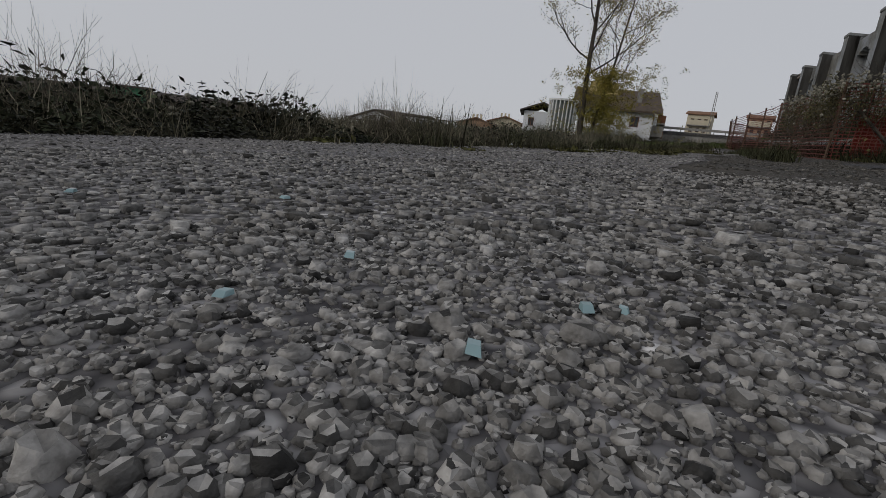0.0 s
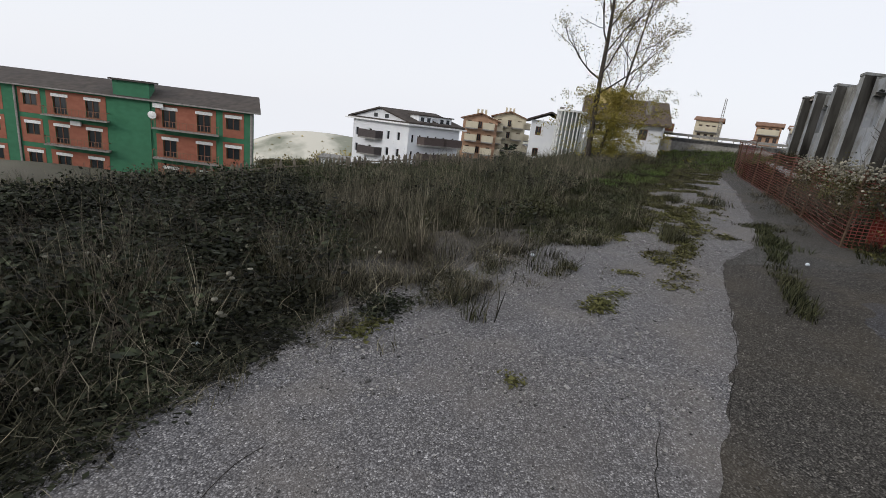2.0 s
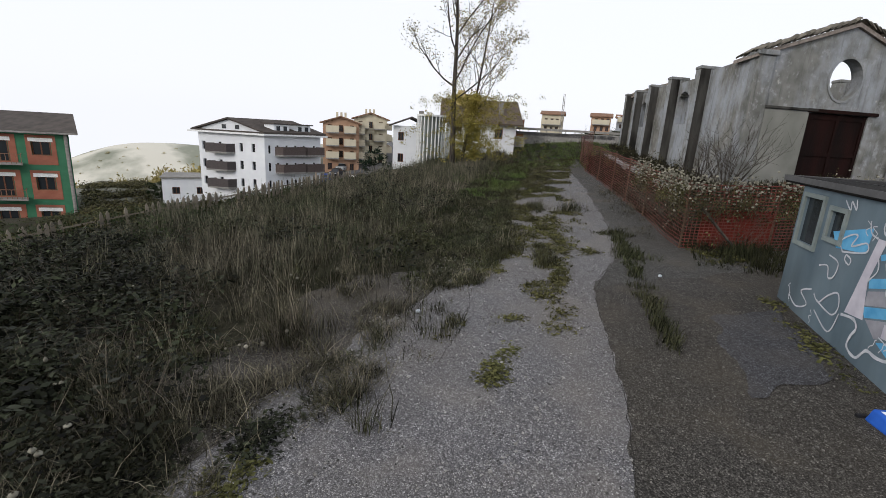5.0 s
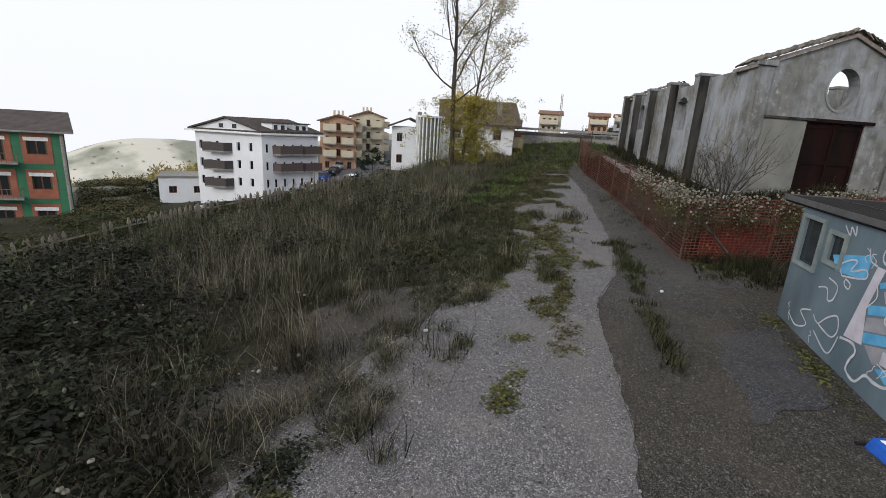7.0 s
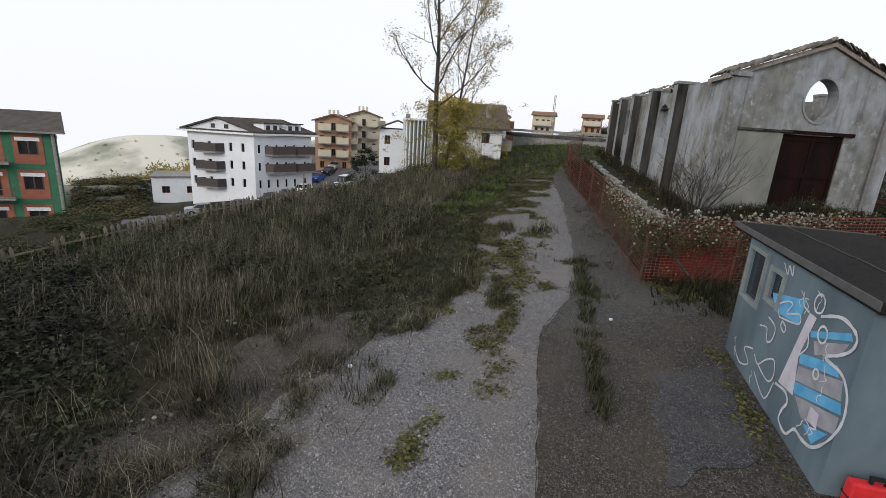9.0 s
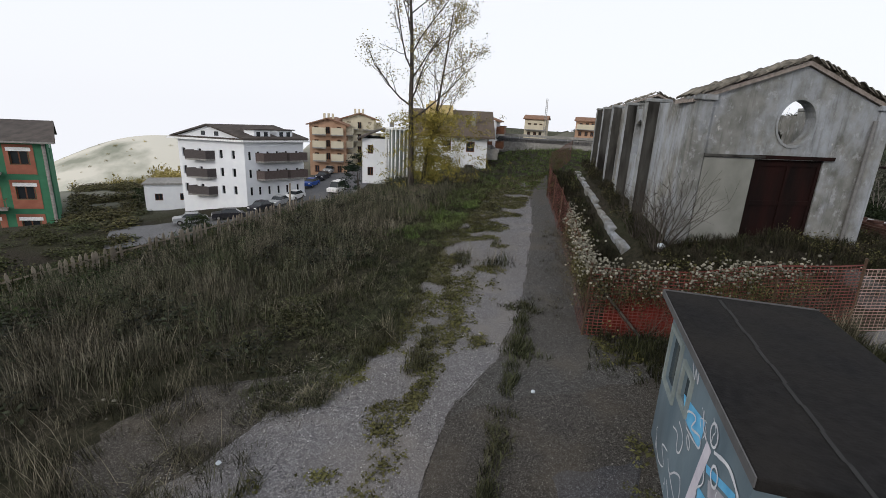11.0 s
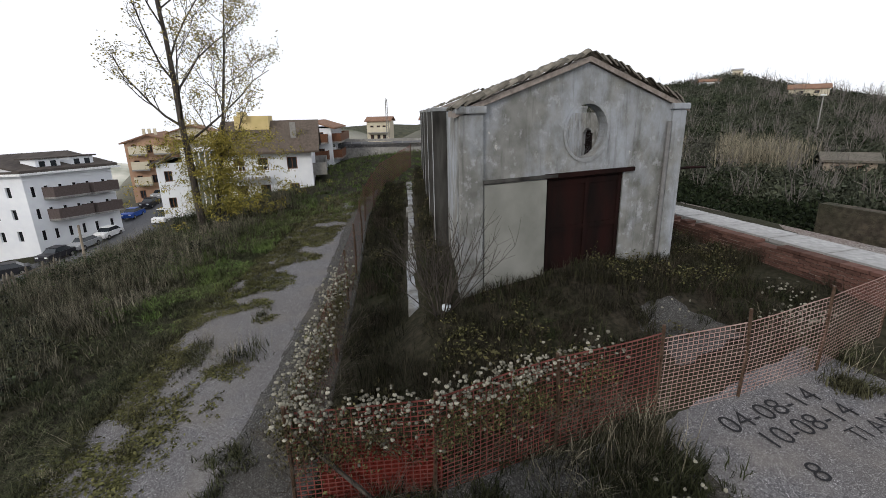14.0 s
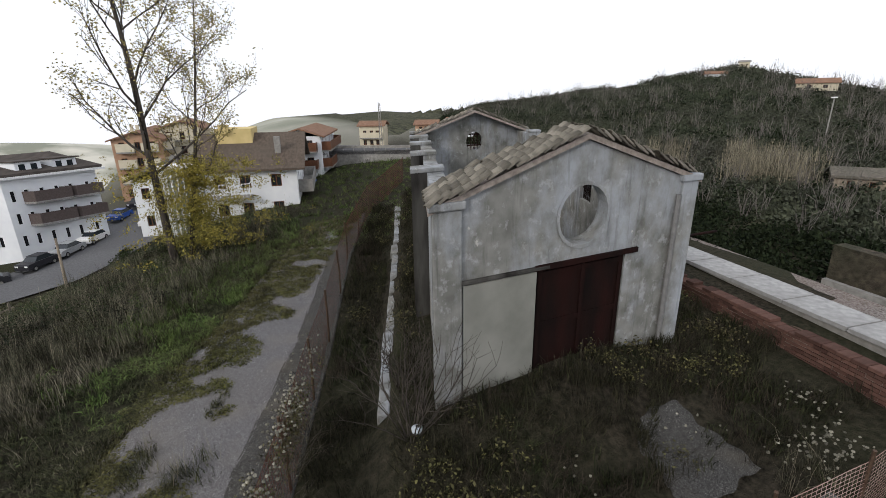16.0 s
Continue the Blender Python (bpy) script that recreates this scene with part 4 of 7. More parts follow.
def window_in(parent, fn, hole, frame_mat, shutter=False):
    x0, x1, z0, z1 = hole
    f = 0.05 + 0.02 * (x1 - x0)
    s = joined(local_box(x0, x1, 0.1, 0.16, z0, z0 + f), local_box(x0, x1, 0.1, 0.16, z1 - f, z1), local_box(x0, x0 + f, 0.1, 0.16, z0 + f, z1 - f),
               local_box(x1 - f, x1, 0.1, 0.16, z0 + f, z1 - f), local_box((x0 + x1 - f) / 2, (x0 + x1 + f) / 2, 0.1, 0.16, z0 + f, z1 - f))
    w = part("window", s.mapped(fn), frame_mat, parent)
    part("pane", local_box(x0 + f, x1 - f, 0.13, 0.15, z0 + f, z1 - f).mapped(fn), M_GLASS, w)
    if shutter:
        part("shutter_box", local_box(x0 - 0.12, x1 + 0.12, -0.05, 0.06, z1 - 0.02, z1 + 0.32).mapped(fn), M_SHUTTER, w, "white roller shutter box")


def balcony_on(parent, fn, x0, x1, z, out, rail_mat, solid=False, slab=None):
    b = part("balcony", local_box(x0, x1, -out, 0.0, z - 0.14, z).mapped(fn), slab or M_CONC, parent)
    if solid:
        part("parapet", joined(local_box(x0, x1, -out, -out + 0.06, z, z + 0.75), local_box(x0, x0 + 0.06, -out + 0.06, 0, z, z + 0.75), local_box(x1 - 0.06, x1, -out + 0.06, 0, z, z + 0.75)).mapped(fn), rail_mat, b)
        return
    bars = [local_box(x0, x1, -out, -out + 0.04, z + 0.85, z + 0.9)]
    n = max(3, int((x1 - x0) / 0.22))
    for k in range(n + 1):
        x = x0 + (x1 - x0 - 0.03) * k / n
        bars.append(local_box(x, x + 0.03, -out, -out + 0.03, z, z + 0.85))
    for x in (x0, x1 - 0.04):
        bars.append(local_box(x, x + 0.04, -out, 0, z + 0.85, z + 0.9))
    part("railing", joined(*bars).mapped(fn), rail_mat, b)


def side_fn(which, W, D):
    return {"front": lambda x, y, z: (x, y, z), "right": lambda x, y, z: (W - y, x, z), "left": lambda x, y, z: (y, D - x, z)}[which]


def house_walls(h, W, D, H, material, front=(), right=(), left=(), frame_mat=None, shutter=False, mats=None):
    frame_mat = frame_mat or M_WOODFRAME
    mats = mats or {}
    t = 0.28
    for which, width, holes in (("front", W, front), ("right", D, right), ("left", D, left)):
        fn = side_fn(which, W, D)
        s = pierced(width, H, list(holes))
        if which != "front":
            s.v = [(min(max(x, t + 0.002), width - t), y, z) for x, y, z in s.v]
        part("wall", s.mapped(fn), mats.get(which, material), h)
        for hole in holes:
            window_in(h, fn, hole, frame_mat, shutter)
    part("wall", local_box(0, W, D - t, D, 0, H), material, h)
    # Solid near-black box: shade of the unlit rooms, put into its colour.
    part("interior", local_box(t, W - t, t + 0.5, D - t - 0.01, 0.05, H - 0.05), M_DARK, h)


def pitched(W, D, z, rise, over, along_x=True, thick=0.14):
    s = Shape()
    if along_x:
        for y0, y1, za, zb in ((-over, D / 2, z - 0.1, z + rise), (D + over, D / 2, z - 0.1, z + rise)):
            p = [(-over, y0, za), (W + over, y0, za), (W + over, y1, zb), (-over, y1, zb)]
            s.hexa(p + [(a, b, c + thick) for a, b, c in p])
    else:
        for x0, x1, za, zb in ((-over, W / 2, z - 0.1, z + rise), (W + over, W / 2, z - 0.1, z + rise)):
            p = [(x0, -over, za), (x0, D + over, za), (x1, D + over, zb), (x1, -over, zb)]
            s.hexa(p + [(a, b, c + thick) for a, b, c in p])
    return s


def gable_ends(W, D, z, rise, along_x=True):
    """One triangular gable wall, front to back."""
    s = Shape()
    t = 0.25
    if along_x:
        p = [(0.02, 0, z), (0.02, D, z), (0.02, D / 2, z + rise)]
        q = [(W - 0.02, b, c) for a, b, c in p]
    else:
        p = [(0, 0.02, z), (W, 0.02, z), (W / 2, 0.02, z + rise)]
        q = [(a, D - 0.02, c) for a, b, c in p]
    s.face(*p)
    s.face(*q[::-1])
    for k in range(3):
        s.face(p[k], p[(k + 1) % 3], q[(k + 1) % 3], q[k])
    return s


def columns(cols, floors, fh, wide, high, sill=0.9, first=0):
    return [(c - wide / 2, c + wide / 2, f * fh + sill, f * fh + sill + high) for f in range(first, floors) for c in cols]


# green and orange apartment block
gw = 30.0
gdir = Vector((-1.0, 0.0))
g_right = Vector((-22.7, 49.7))
g_org = g_right + gdir * gw * 1.62
green = thing("apartment_block", "green and terracotta three-storey apartment block with balconies", "apartment building", at=(g_org.x, g_org.y, -9.5), turn=math.degrees(math.atan2(-gdir.y, -gdir.x)))
GH, GF = 10.4, 3.35
ucols = [gw - u for u in (1.35, 3.3, 5.6, 10.7, 12.9, 14.9, 17.6, 19.6, 21.9)]
holes = []
for f in range(3):
    z = GH - (3 - f) * GF + 0.15
    for k, c in enumerate(ucols):
        tall = k % 3 != 0 if k < 3 else k in (3, 4, 7, 8)
        holes.append((c - 0.45, c + 0.45, z + (0.35 if tall else 1.0), z + 2.3))
house_walls(green, gw, 11.0, GH, M_GREENWALL, front=holes, right=[(4.0, 4.9, GH - 2.3, GH - 0.9)], frame_mat=M_WOODFRAME, shutter=True)
for f in range(3):
    z = GH - (3 - f) * GF + 0.15
    for a, b, cuts in ((gw - 2.05, gw - 0.65, (0,)), (gw - 6.5, gw - 2.5, (1, 2)), (gw - 13.8, gw - 9.8, (3, 4)), (gw - 15.7, gw - 14.2, (5,)), (gw - 18.4, gw - 16.8, (6,)), (gw - 22.8, gw - 18.8, (7, 8))):
        hs = [holes[f * len(ucols) + c] for c in cuts]
        s = pierced(b - a, GF - 0.55, [(h[0] - a - 0.02, h[1] - a + 0.02, h[2] - z - 0.1, h[3] - z + 0.35 - 0.1) for h in hs], 0.03)
        part("render_panel", s.mapped(lambda x, y, q, a=a, z=z: (x + a, y - 0.03, q + z + 0.1)), M_ORANGEWALL, green, "terracotta rendered panel")
    if f:
        for a, b in ((gw - 6.7, gw - 2.3), (gw - 14.0, gw - 9.6), (gw - 23, gw - 18.6)):
            balcony_on(green, side_fn("front", 0, 0), a, b, z + 0.25, 1.1, plain("rail_brown", (0.22, 0.12, 0.08)))
part("roof", pitched(gw, 11.0, GH, 1.6, 0.45), M_ROOFDK, green, "dark weathered sheet roof")
part("gable", gable_ends(gw, 11.0, GH, 1.6), M_GREENWALL, green)
part("gutter", local_box(-0.4, gw + 0.4, -0.55, -0.42, GH - 0.14, GH + 0.02), M_CONC, green)
tower = part("stair_tower", local_box(gw - 9.25, gw - 6.85, -0.12, 3.0, 0, GH + 1.75), M_GREENWALL, green, "green stair tower")
part("tower_roof", local_box(gw - 9.5, gw - 6.6, -0.4, 3.3, GH + 1.75, GH + 1.95), M_ROOFDK, tower)
for x in (gw - 0.15, gw - 15.9):
    s = Shape()
    s.tube([(x, -0.12, 0), (x, -0.12, GH)], 0.09, 8)
    part("downpipe", s, M_CONC, green)
s = Shape()
for k in range(12):
    t0, t1 = k * math.pi / 6, (k + 1) * math.pi / 6
    s.face((gw - 6.7, -0.45, GH - 1.6), (gw - 6.7 + 0.3 * math.cos(t0), -0.38, GH - 1.6 + 0.42 * math.sin(t0)), (gw - 6.7 + 0.3 * math.cos(t1), -0.38, GH - 1.6 + 0.42 * math.sin(t1)))
part("satellite_dish", s, M_SHUTTER, green)
for c in (gw - 6.3, gw - 11.9):
    part("air_conditioner", local_box(c - 0.35, c + 0.35, -0.35, 0.0, GH - 0.75 if c > gw - 8 else GH - 3.9, GH - 0.25 if c > gw - 8 else GH - 3.4), M_SHUTTER, green)

skew = Matrix(((1, -0.29, 0, 0), (0, 1, 0, 0), (0, 0, 1, 0), (0, 0, 0, 1)))   # the end wall follows the street
for me in {o.data for o in green.children_recursive}:
    me.transform(skew)
green.scale = (1.62, 1.0, 0.92)              # long bays, low storeys

# white apartment house
wl, wr = Vector((-12.1, 49.4)), Vector((-6.05, 47.0))
wdir = (wr - wl).normalized()
WW, WD, WH, WF = (wr - wl).length, 5.8, 5.35, 1.62
white = thing("apartment_house", "white four-storey apartment house with dark balconies", "apartment building", at=(*wl, -4.55), turn=math.degrees(math.atan2(wdir.y, wdir.x)))
house_walls(white, WW, WD, WH, M_WHITEWALL, front=columns([0.5, 2.1, 4.2, 5.4], 3, WF, 0.34, 0.75, 0.55), right=columns([0.5, 1.3, 2.2, 3.1, 4.0, 5.1], 3, WF, 0.28, 0.75, 0.5), frame_mat=M_DARK)
for f in (1, 2):
    balcony_on(white, side_fn("right", WW, WD), 1.0, 3.3, f * WF + 0.4, 0.8, plain("balcony_rail", (0.1, 0.08, 0.075)), solid=True)
    balcony_on(white, side_fn("right", WW, WD), 3.6, 5.4, f * WF + 0.4, 0.8, plain("balcony_rail", (0.1, 0.08, 0.075)), solid=True)
for f in range(3):
    balcony_on(white, side_fn("front", WW, WD), 1.5, 3.6, f * WF + 0.45, 0.8, plain("balcony_dark", (0.08, 0.07, 0.07)), solid=True)
part("plinth", local_box(0.01, WW - 0.01, 0.01, WD - 0.01, -1.6, 0.0), M_WHITEWALL, white)
part("eaves_board", local_box(-0.5, WW + 0.5, -0.5, WD + 0.3, WH, WH + 0.16), M_SHUTTER, white)
part("roof_board", local_box(-0.35, WW + 0.35, -0.35, WD + 0.2, WH + 0.16, WH + 0.3), M_ROOFDK, white)
part("roof", pitched(WW, WD, WH + 0.3, 1.0, 0.3, along_x=False), M_ROOFDK, white)
part("gable", gable_ends(WW, WD, WH + 0.3, 1.0, along_x=False), M_WHITEWALL, white)
for y in (1.2, 3.4):
    d = part("dormer", local_box(WW - 1.2, WW - 0.2, y, y + 1.5, WH + 0.3, WH + 1.05), M_WHITEWALL, white)
    part("dormer_roof", local_box(WW - 1.4, WW - 0.05, y - 0.15, y + 1.65, WH + 1.05, WH + 1.15), M_ROOFDK, d)
    for k in (0.2, 0.9):
        part("dormer_window", local_box(WW - 0.21, WW - 0.18, y + k, y + k + 0.35, WH + 0.5, WH + 0.9), M_GLASS, d)
for x in (2.6, 3.9):
    part("attic_window", local_box(x - 0.2, x + 0.2, -0.01, 0.03, WH + 0.42, WH + 0.8), M_GLASS, white)

turned = Matrix(((1, 0.594, 0, 0), (0, 0.807, 0, 0), (0, 0, 1, 0), (0, 0, 0, 1)))   # the house is not square in plan
for me in {o.data for o in white.children_recursive}:
    me.transform(turned)

# white low shop beyond
annex = thing("low_building", "low white flat-roofed building down the slope", "building", at=(-16.5, 52.5, -6.6), turn=10)
house_walls(annex, 5.0, 4.0, 2.6, M_WHITEWALL, front=columns([1.2, 3.4], 1, 2.4, 0.7, 0.7, 1.0))
part("roof", local_box(-0.15, 5.15, -0.15, 4.15, 2.6, 2.75), M_CONC, annex)

# terracotta apartment houses up the street
for name, at, turn, W, D, H, cols, wm in (("apartment_house", (-0.95, 59.4, -3.62), -5, 4.2, 12, 5.9, [0.8, 2.1, 3.4], M_BROWNWALL), ("apartment_house", (2.9, 63.2, -3.0), -4, 4.2, 10, 6.0, [0.8, 2.1, 3.4], M_CREAM)):
    b = thing(name, "terracotta and cream apartment house with rows of balconies" if wm is M_BROWNWALL else "cream apartment house with brown balconies", "apartment building", at=at, turn=turn)
    house_walls(b, W, D, H, wm, front=columns(cols, 4, 1.5, 0.5, 0.8, 0.4), right=columns([1.2, 3.0, 5.0, 7.0, 8.8], 4, 1.5, 0.5, 0.8, 0.4), frame_mat=M_WOODFRAME, mats={"right": M_BROWNWALL})
    for f in range(1, 4):
        for x0, x1 in ((0.4, 1.9), (2.5, 3.9)):
            balcony_on(b, side_fn("front", W, D), x0, x1, f * 1.5 + 0.35, 0.7, M_CREAM, solid=True)
        for x0, x1 in ((0.6, 3.6), (4.4, 8.0)):
            balcony_on(b, side_fn("right", W, D), x0, x1, f * 1.5 + 0.35, 0.7, M_CREAM, solid=True)
    part("roof", pitched(W, D, H, 0.7, 0.35, along_x=False), M_ROOFRED, b)
    part("gable", gable_ends(W, D, H, 0.7, along_x=False), wm, b)
    for x in (1.4, 1.9, 2.4):
        part("chimney", local_box(x, x + 0.25, 2.0, 2.3, H + 0.3, H + 1.3), M_CREAM, b)

# villa behind the tree
villa = thing("villa", "cream and white two-storey villa with dark tiled roof", "house", at=(9.2, 41.3, -1.2), turn=-14)
house_walls(villa, 6.0, 8.0, 4.2, M_WHITEWALL, front=columns([1.0, 2.6, 4.6], 2, 1.9, 0.7, 0.85, 0.75), right=columns([1.5, 3.5, 5.5], 2, 1.9, 0.6, 0.85, 0.75), left=columns([2, 5], 2, 1.9, 0.6, 0.8, 0.7), mats={"right": M_WHITEWALL})
part("roof", pitched(6.0, 8.0, 3.9, 2.0, 0.6), M_ROOFBROWN, villa, "large brown tiled roof")
part("gable", gable_ends(6.0, 8.0, 3.9, 2.0), M_WHITEWALL, villa)
balcony_on(villa, side_fn("front", 6, 8), 0.4, 3.0, 2.2, 1.0, M_SHUTTER)
part("attic", local_box(0.6, 3.0, 2.6, 5.6, 4.6, 6.4), M_YELLOWWALL, villa, "yellow roof room")
part("chimney", local_box(0.9, 1.5, 2.3, 2.9, 6.1, 6.7), M_YELLOWWALL, villa)
for x, y in ((4.6, 1.2), (5.2, 5.0)):
    part("chimney", local_box(x, x + 0.4, y, y + 0.4, 4.3, 5.9), M_CONC, villa)
balcony_on(villa, side_fn("right", 6, 8), 0.6, 7.4, 2.2, 1.0, M_CONC, solid=True)
wing = thing("villa_annex", "white two-storey house with a low tiled roof", "house", at=(4.9, 43.6, -1.8), turn=-8)
house_walls(wing, 3.2, 6.0, 3.9, M_WHITEWALL, front=columns([0.7, 2.4], 2, 1.9, 0.5, 0.75, 0.7), left=columns([1.5, 4], 2, 1.9, 0.5, 0.75, 0.7))
part("roof", pitched(3.2, 6.0, 3.9, 0.7, 0.4, along_x=False), M_ROOFDK, wing)
part("chimney", local_box(2.3, 2.7, 1.0, 1.4, 4.1, 5.3), M_CONC, wing)
stair = thing("stair_tower", "round stair tower screened by white upright slats", "tower", at=(7.9, 41.6, -1.7))
s = Shape()
s.tube([(0, 0, 0), (0, 0, 4.7)], 0.95, 20)
part("core", s, plain("tower_grey", (0.18, 0.2, 0.19)), stair)
s = Shape()
s.tube([(0, 0, 4.7), (0, 0, 4.85)], 1.28, 20)
part("cap", s, M_SHUTTER, stair)
slat_mesh = local_box(-0.05, 0.05, -0.04, 0.04, 0.1, 4.7).mesh("slat")
slat_mesh.materials.append(M_SHUTTER)
for k in range(22):
    ob = new("slat", slat_mesh)
    ob.parent = stair
    ob.matrix_basis = pose(1.18 * math.cos(k * 2 * math.pi / 22), 1.18 * math.sin(k * 2 * math.pi / 22), 0, 0, 0, 360 * k / 22)
beyond = thing("apartment_house", "white terraced house with brown balconies further up the road", "apartment building", at=(15.6, 50.5, -0.6), turn=-22)
house_walls(beyond, 3.6, 9.0, 4.6, M_WHITEWALL, front=columns([0.9, 2.6], 3, 1.5, 0.6, 0.85, 0.4), right=columns([1.2, 3.2, 5.4, 7.4], 3, 1.5, 0.6, 0.85, 0.4))
part("roof", pitched(3.6, 9.0, 4.6, 0.6, 0.4, along_x=False), M_ROOFRED, beyond)
for f in (1, 2):
    balcony_on(beyond, side_fn("right", 3.6, 9), 0.5, 8.4, f * 1.5 + 0.35, 0.8, M_WOODFRAME, solid=True)
    balcony_on(beyond, side_fn("front", 3.6, 9), 0.3, 3.3, f * 1.5 + 0.35, 0.8, M_WOODFRAME, solid=True)

# road wall with the tunnel mouth, and what stands above it
bank = thing("tunnel_wall", "grey concrete road wall with a dark tunnel arch", "wall", kind="structure")
b0, b1 = Vector((20.5, 52.3)), Vector((32.5, 45.6))
bd = (b1 - b0).normalized()
bl = (b1 - b0).length
s = Shape()
ac, ar = 9.6, 1.0
us = sorted({0.0, bl, *[ac + ar * math.cos(k * math.pi / 10) for k in range(11)]})
for a, b in zip(us[:-1], us[1:]):
    def low(u):
        return -0.2 + math.sqrt(max(0.0, ar * ar - (u - ac) ** 2)) if abs((a + b) / 2 - ac) < ar else -1.5
    pa, pb = b0 + bd * a, b0 + bd * b
    s.face((*pa, low(a)), (*pb, low(b)), (*pb, 2.1 + 0.03 * b), (*pa, 2.1 + 0.03 * a))
part("wall", s, M_CONC, bank)
n2 = Vector((-bd.y, bd.x))
if n2.y < 0:
    n2 = -n2
s = Shape()
for k in range(10):
    a, b = ac + ar * math.cos(k * math.pi / 10), ac + ar * math.cos((k + 1) * math.pi / 10)
    za, zb = -0.2 + ar * math.sin(k * math.pi / 10), -0.2 + ar * math.sin((k + 1) * math.pi / 10)
    pa, pb = b0 + bd * a, b0 + bd * b
    s.face((*pa, za), (*pb, zb), (*(pb + n2 * 6), zb), (*(pa + n2 * 6), za))
pa, pb = b0 + bd * (ac - ar) + n2 * 6, b0 + bd * (ac + ar) + n2 * 6
s.face((*pa, -1.5), (*pb, -1.5), (*pb, 1.0), (*pa, 1.0))
# The tunnel's shade is put into the vault's near-black colour.
part("vault", s, M_DARK, bank)
part("deck", run_wall(b0 - bd * 4, b1 + bd * 6, 1.9, 2.3, 5.0 if n2.dot(Vector((-bd.y, bd.x))) > 0 else -5.0), M_ROAD, bank)
s = Shape()
for k in range(24):
    p = b0 - bd * 4 + bd * (bl + 10) * k / 23
    s.box(p.x - 0.03, p.y - 0.03, 2.25, p.x + 0.03, p.y + 0.03, 2.75)
part("guard_rail", joined(s, run_wall(b0 - bd * 4, b1 + bd * 6, 2.5, 2.75, 0.05)), M_CONC, bank)
for at, turn, W, H, wm, lab in (((21.8, 53.5, 2.2), -30, 3.6, 3.3, M_CREAM, "unfinished cream concrete house above the road"), ((27.0, 51.2, 2.5), -32, 3.2, 2.9, M_BROWNWALL, "brown and white house above the road"), ((31.2, 52.5, 3.0), -36, 4.2, 2.3, M_WHITEWALL, "low pale house among trees")):
    b = thing("hillside_house", lab, "house", at=at, turn=turn)
    house_walls(b, W, 4.0, H, wm, front=columns([0.8, 1.8, 2.7], 2, 1.4, 0.5, 0.7, 0.5))
    part("roof", pitched(W, 4.0, H, 0.5, 0.3), M_ROOFRED, b)
    balcony_on(b, side_fn("front", W, 4), 0.2, W - 0.2, 1.6, 0.7, M_CREAM, solid=True)
mast = thing("lattice_mast", "thin grey telecom mast behind the houses", "mast", at=(25.2, 51.2, 2.3))
s = Shape()
for x, y in ((-0.15, -0.15), (0.15, -0.15), (0, 0.18)):
    s.tube([(x, y, 0), (x * 0.5, y * 0.5, 4.3)], 0.03, 5)
part("tower", s, M_CONC, mast)
s = Shape()
for z in np.arange(0.4, 4.2, 0.4):
    s.tube([(-0.12, -0.12, z), (0.12, -0.12, z + 0.2), (0, 0.15, z + 0.4)], 0.018, 4)
part("bracing", s, M_CONC, mast)

# street and parked cars
STREET = [(-14, 38.0), (-3.5, 41.5), (0.6, 49), (4.3, 60), (9, 72), (14, 90)]
s = Shape()
rows = []
for x, y in along(STREET, 1.0):
    rows.append((x, y))
out = []
for i, (x, y) in enumerate(rows):
    a, b = rows[max(0, i - 1)], rows[min(len(rows) - 1, i + 1)]
    d = Vector((b[0] - a[0], b[1] - a[1])).normalized()
    out.append([(x - d.y * w, y + d.x * w, gz(x - d.y * w, y + d.x * w) + 0.09) for w in (3.2, 1.6, 0, -1.6, -3.4)])
s.grid(out)
tagged(part("street", s, M_ROAD, smooth=True), "grey asphalt street below the waste ground", "road", kind="structure")


def street_z(x, y):
    return max(gz(x + k, y + j) for k in (-0.6, 0.6) for j in (-0.6, 0.6)) + 0.07


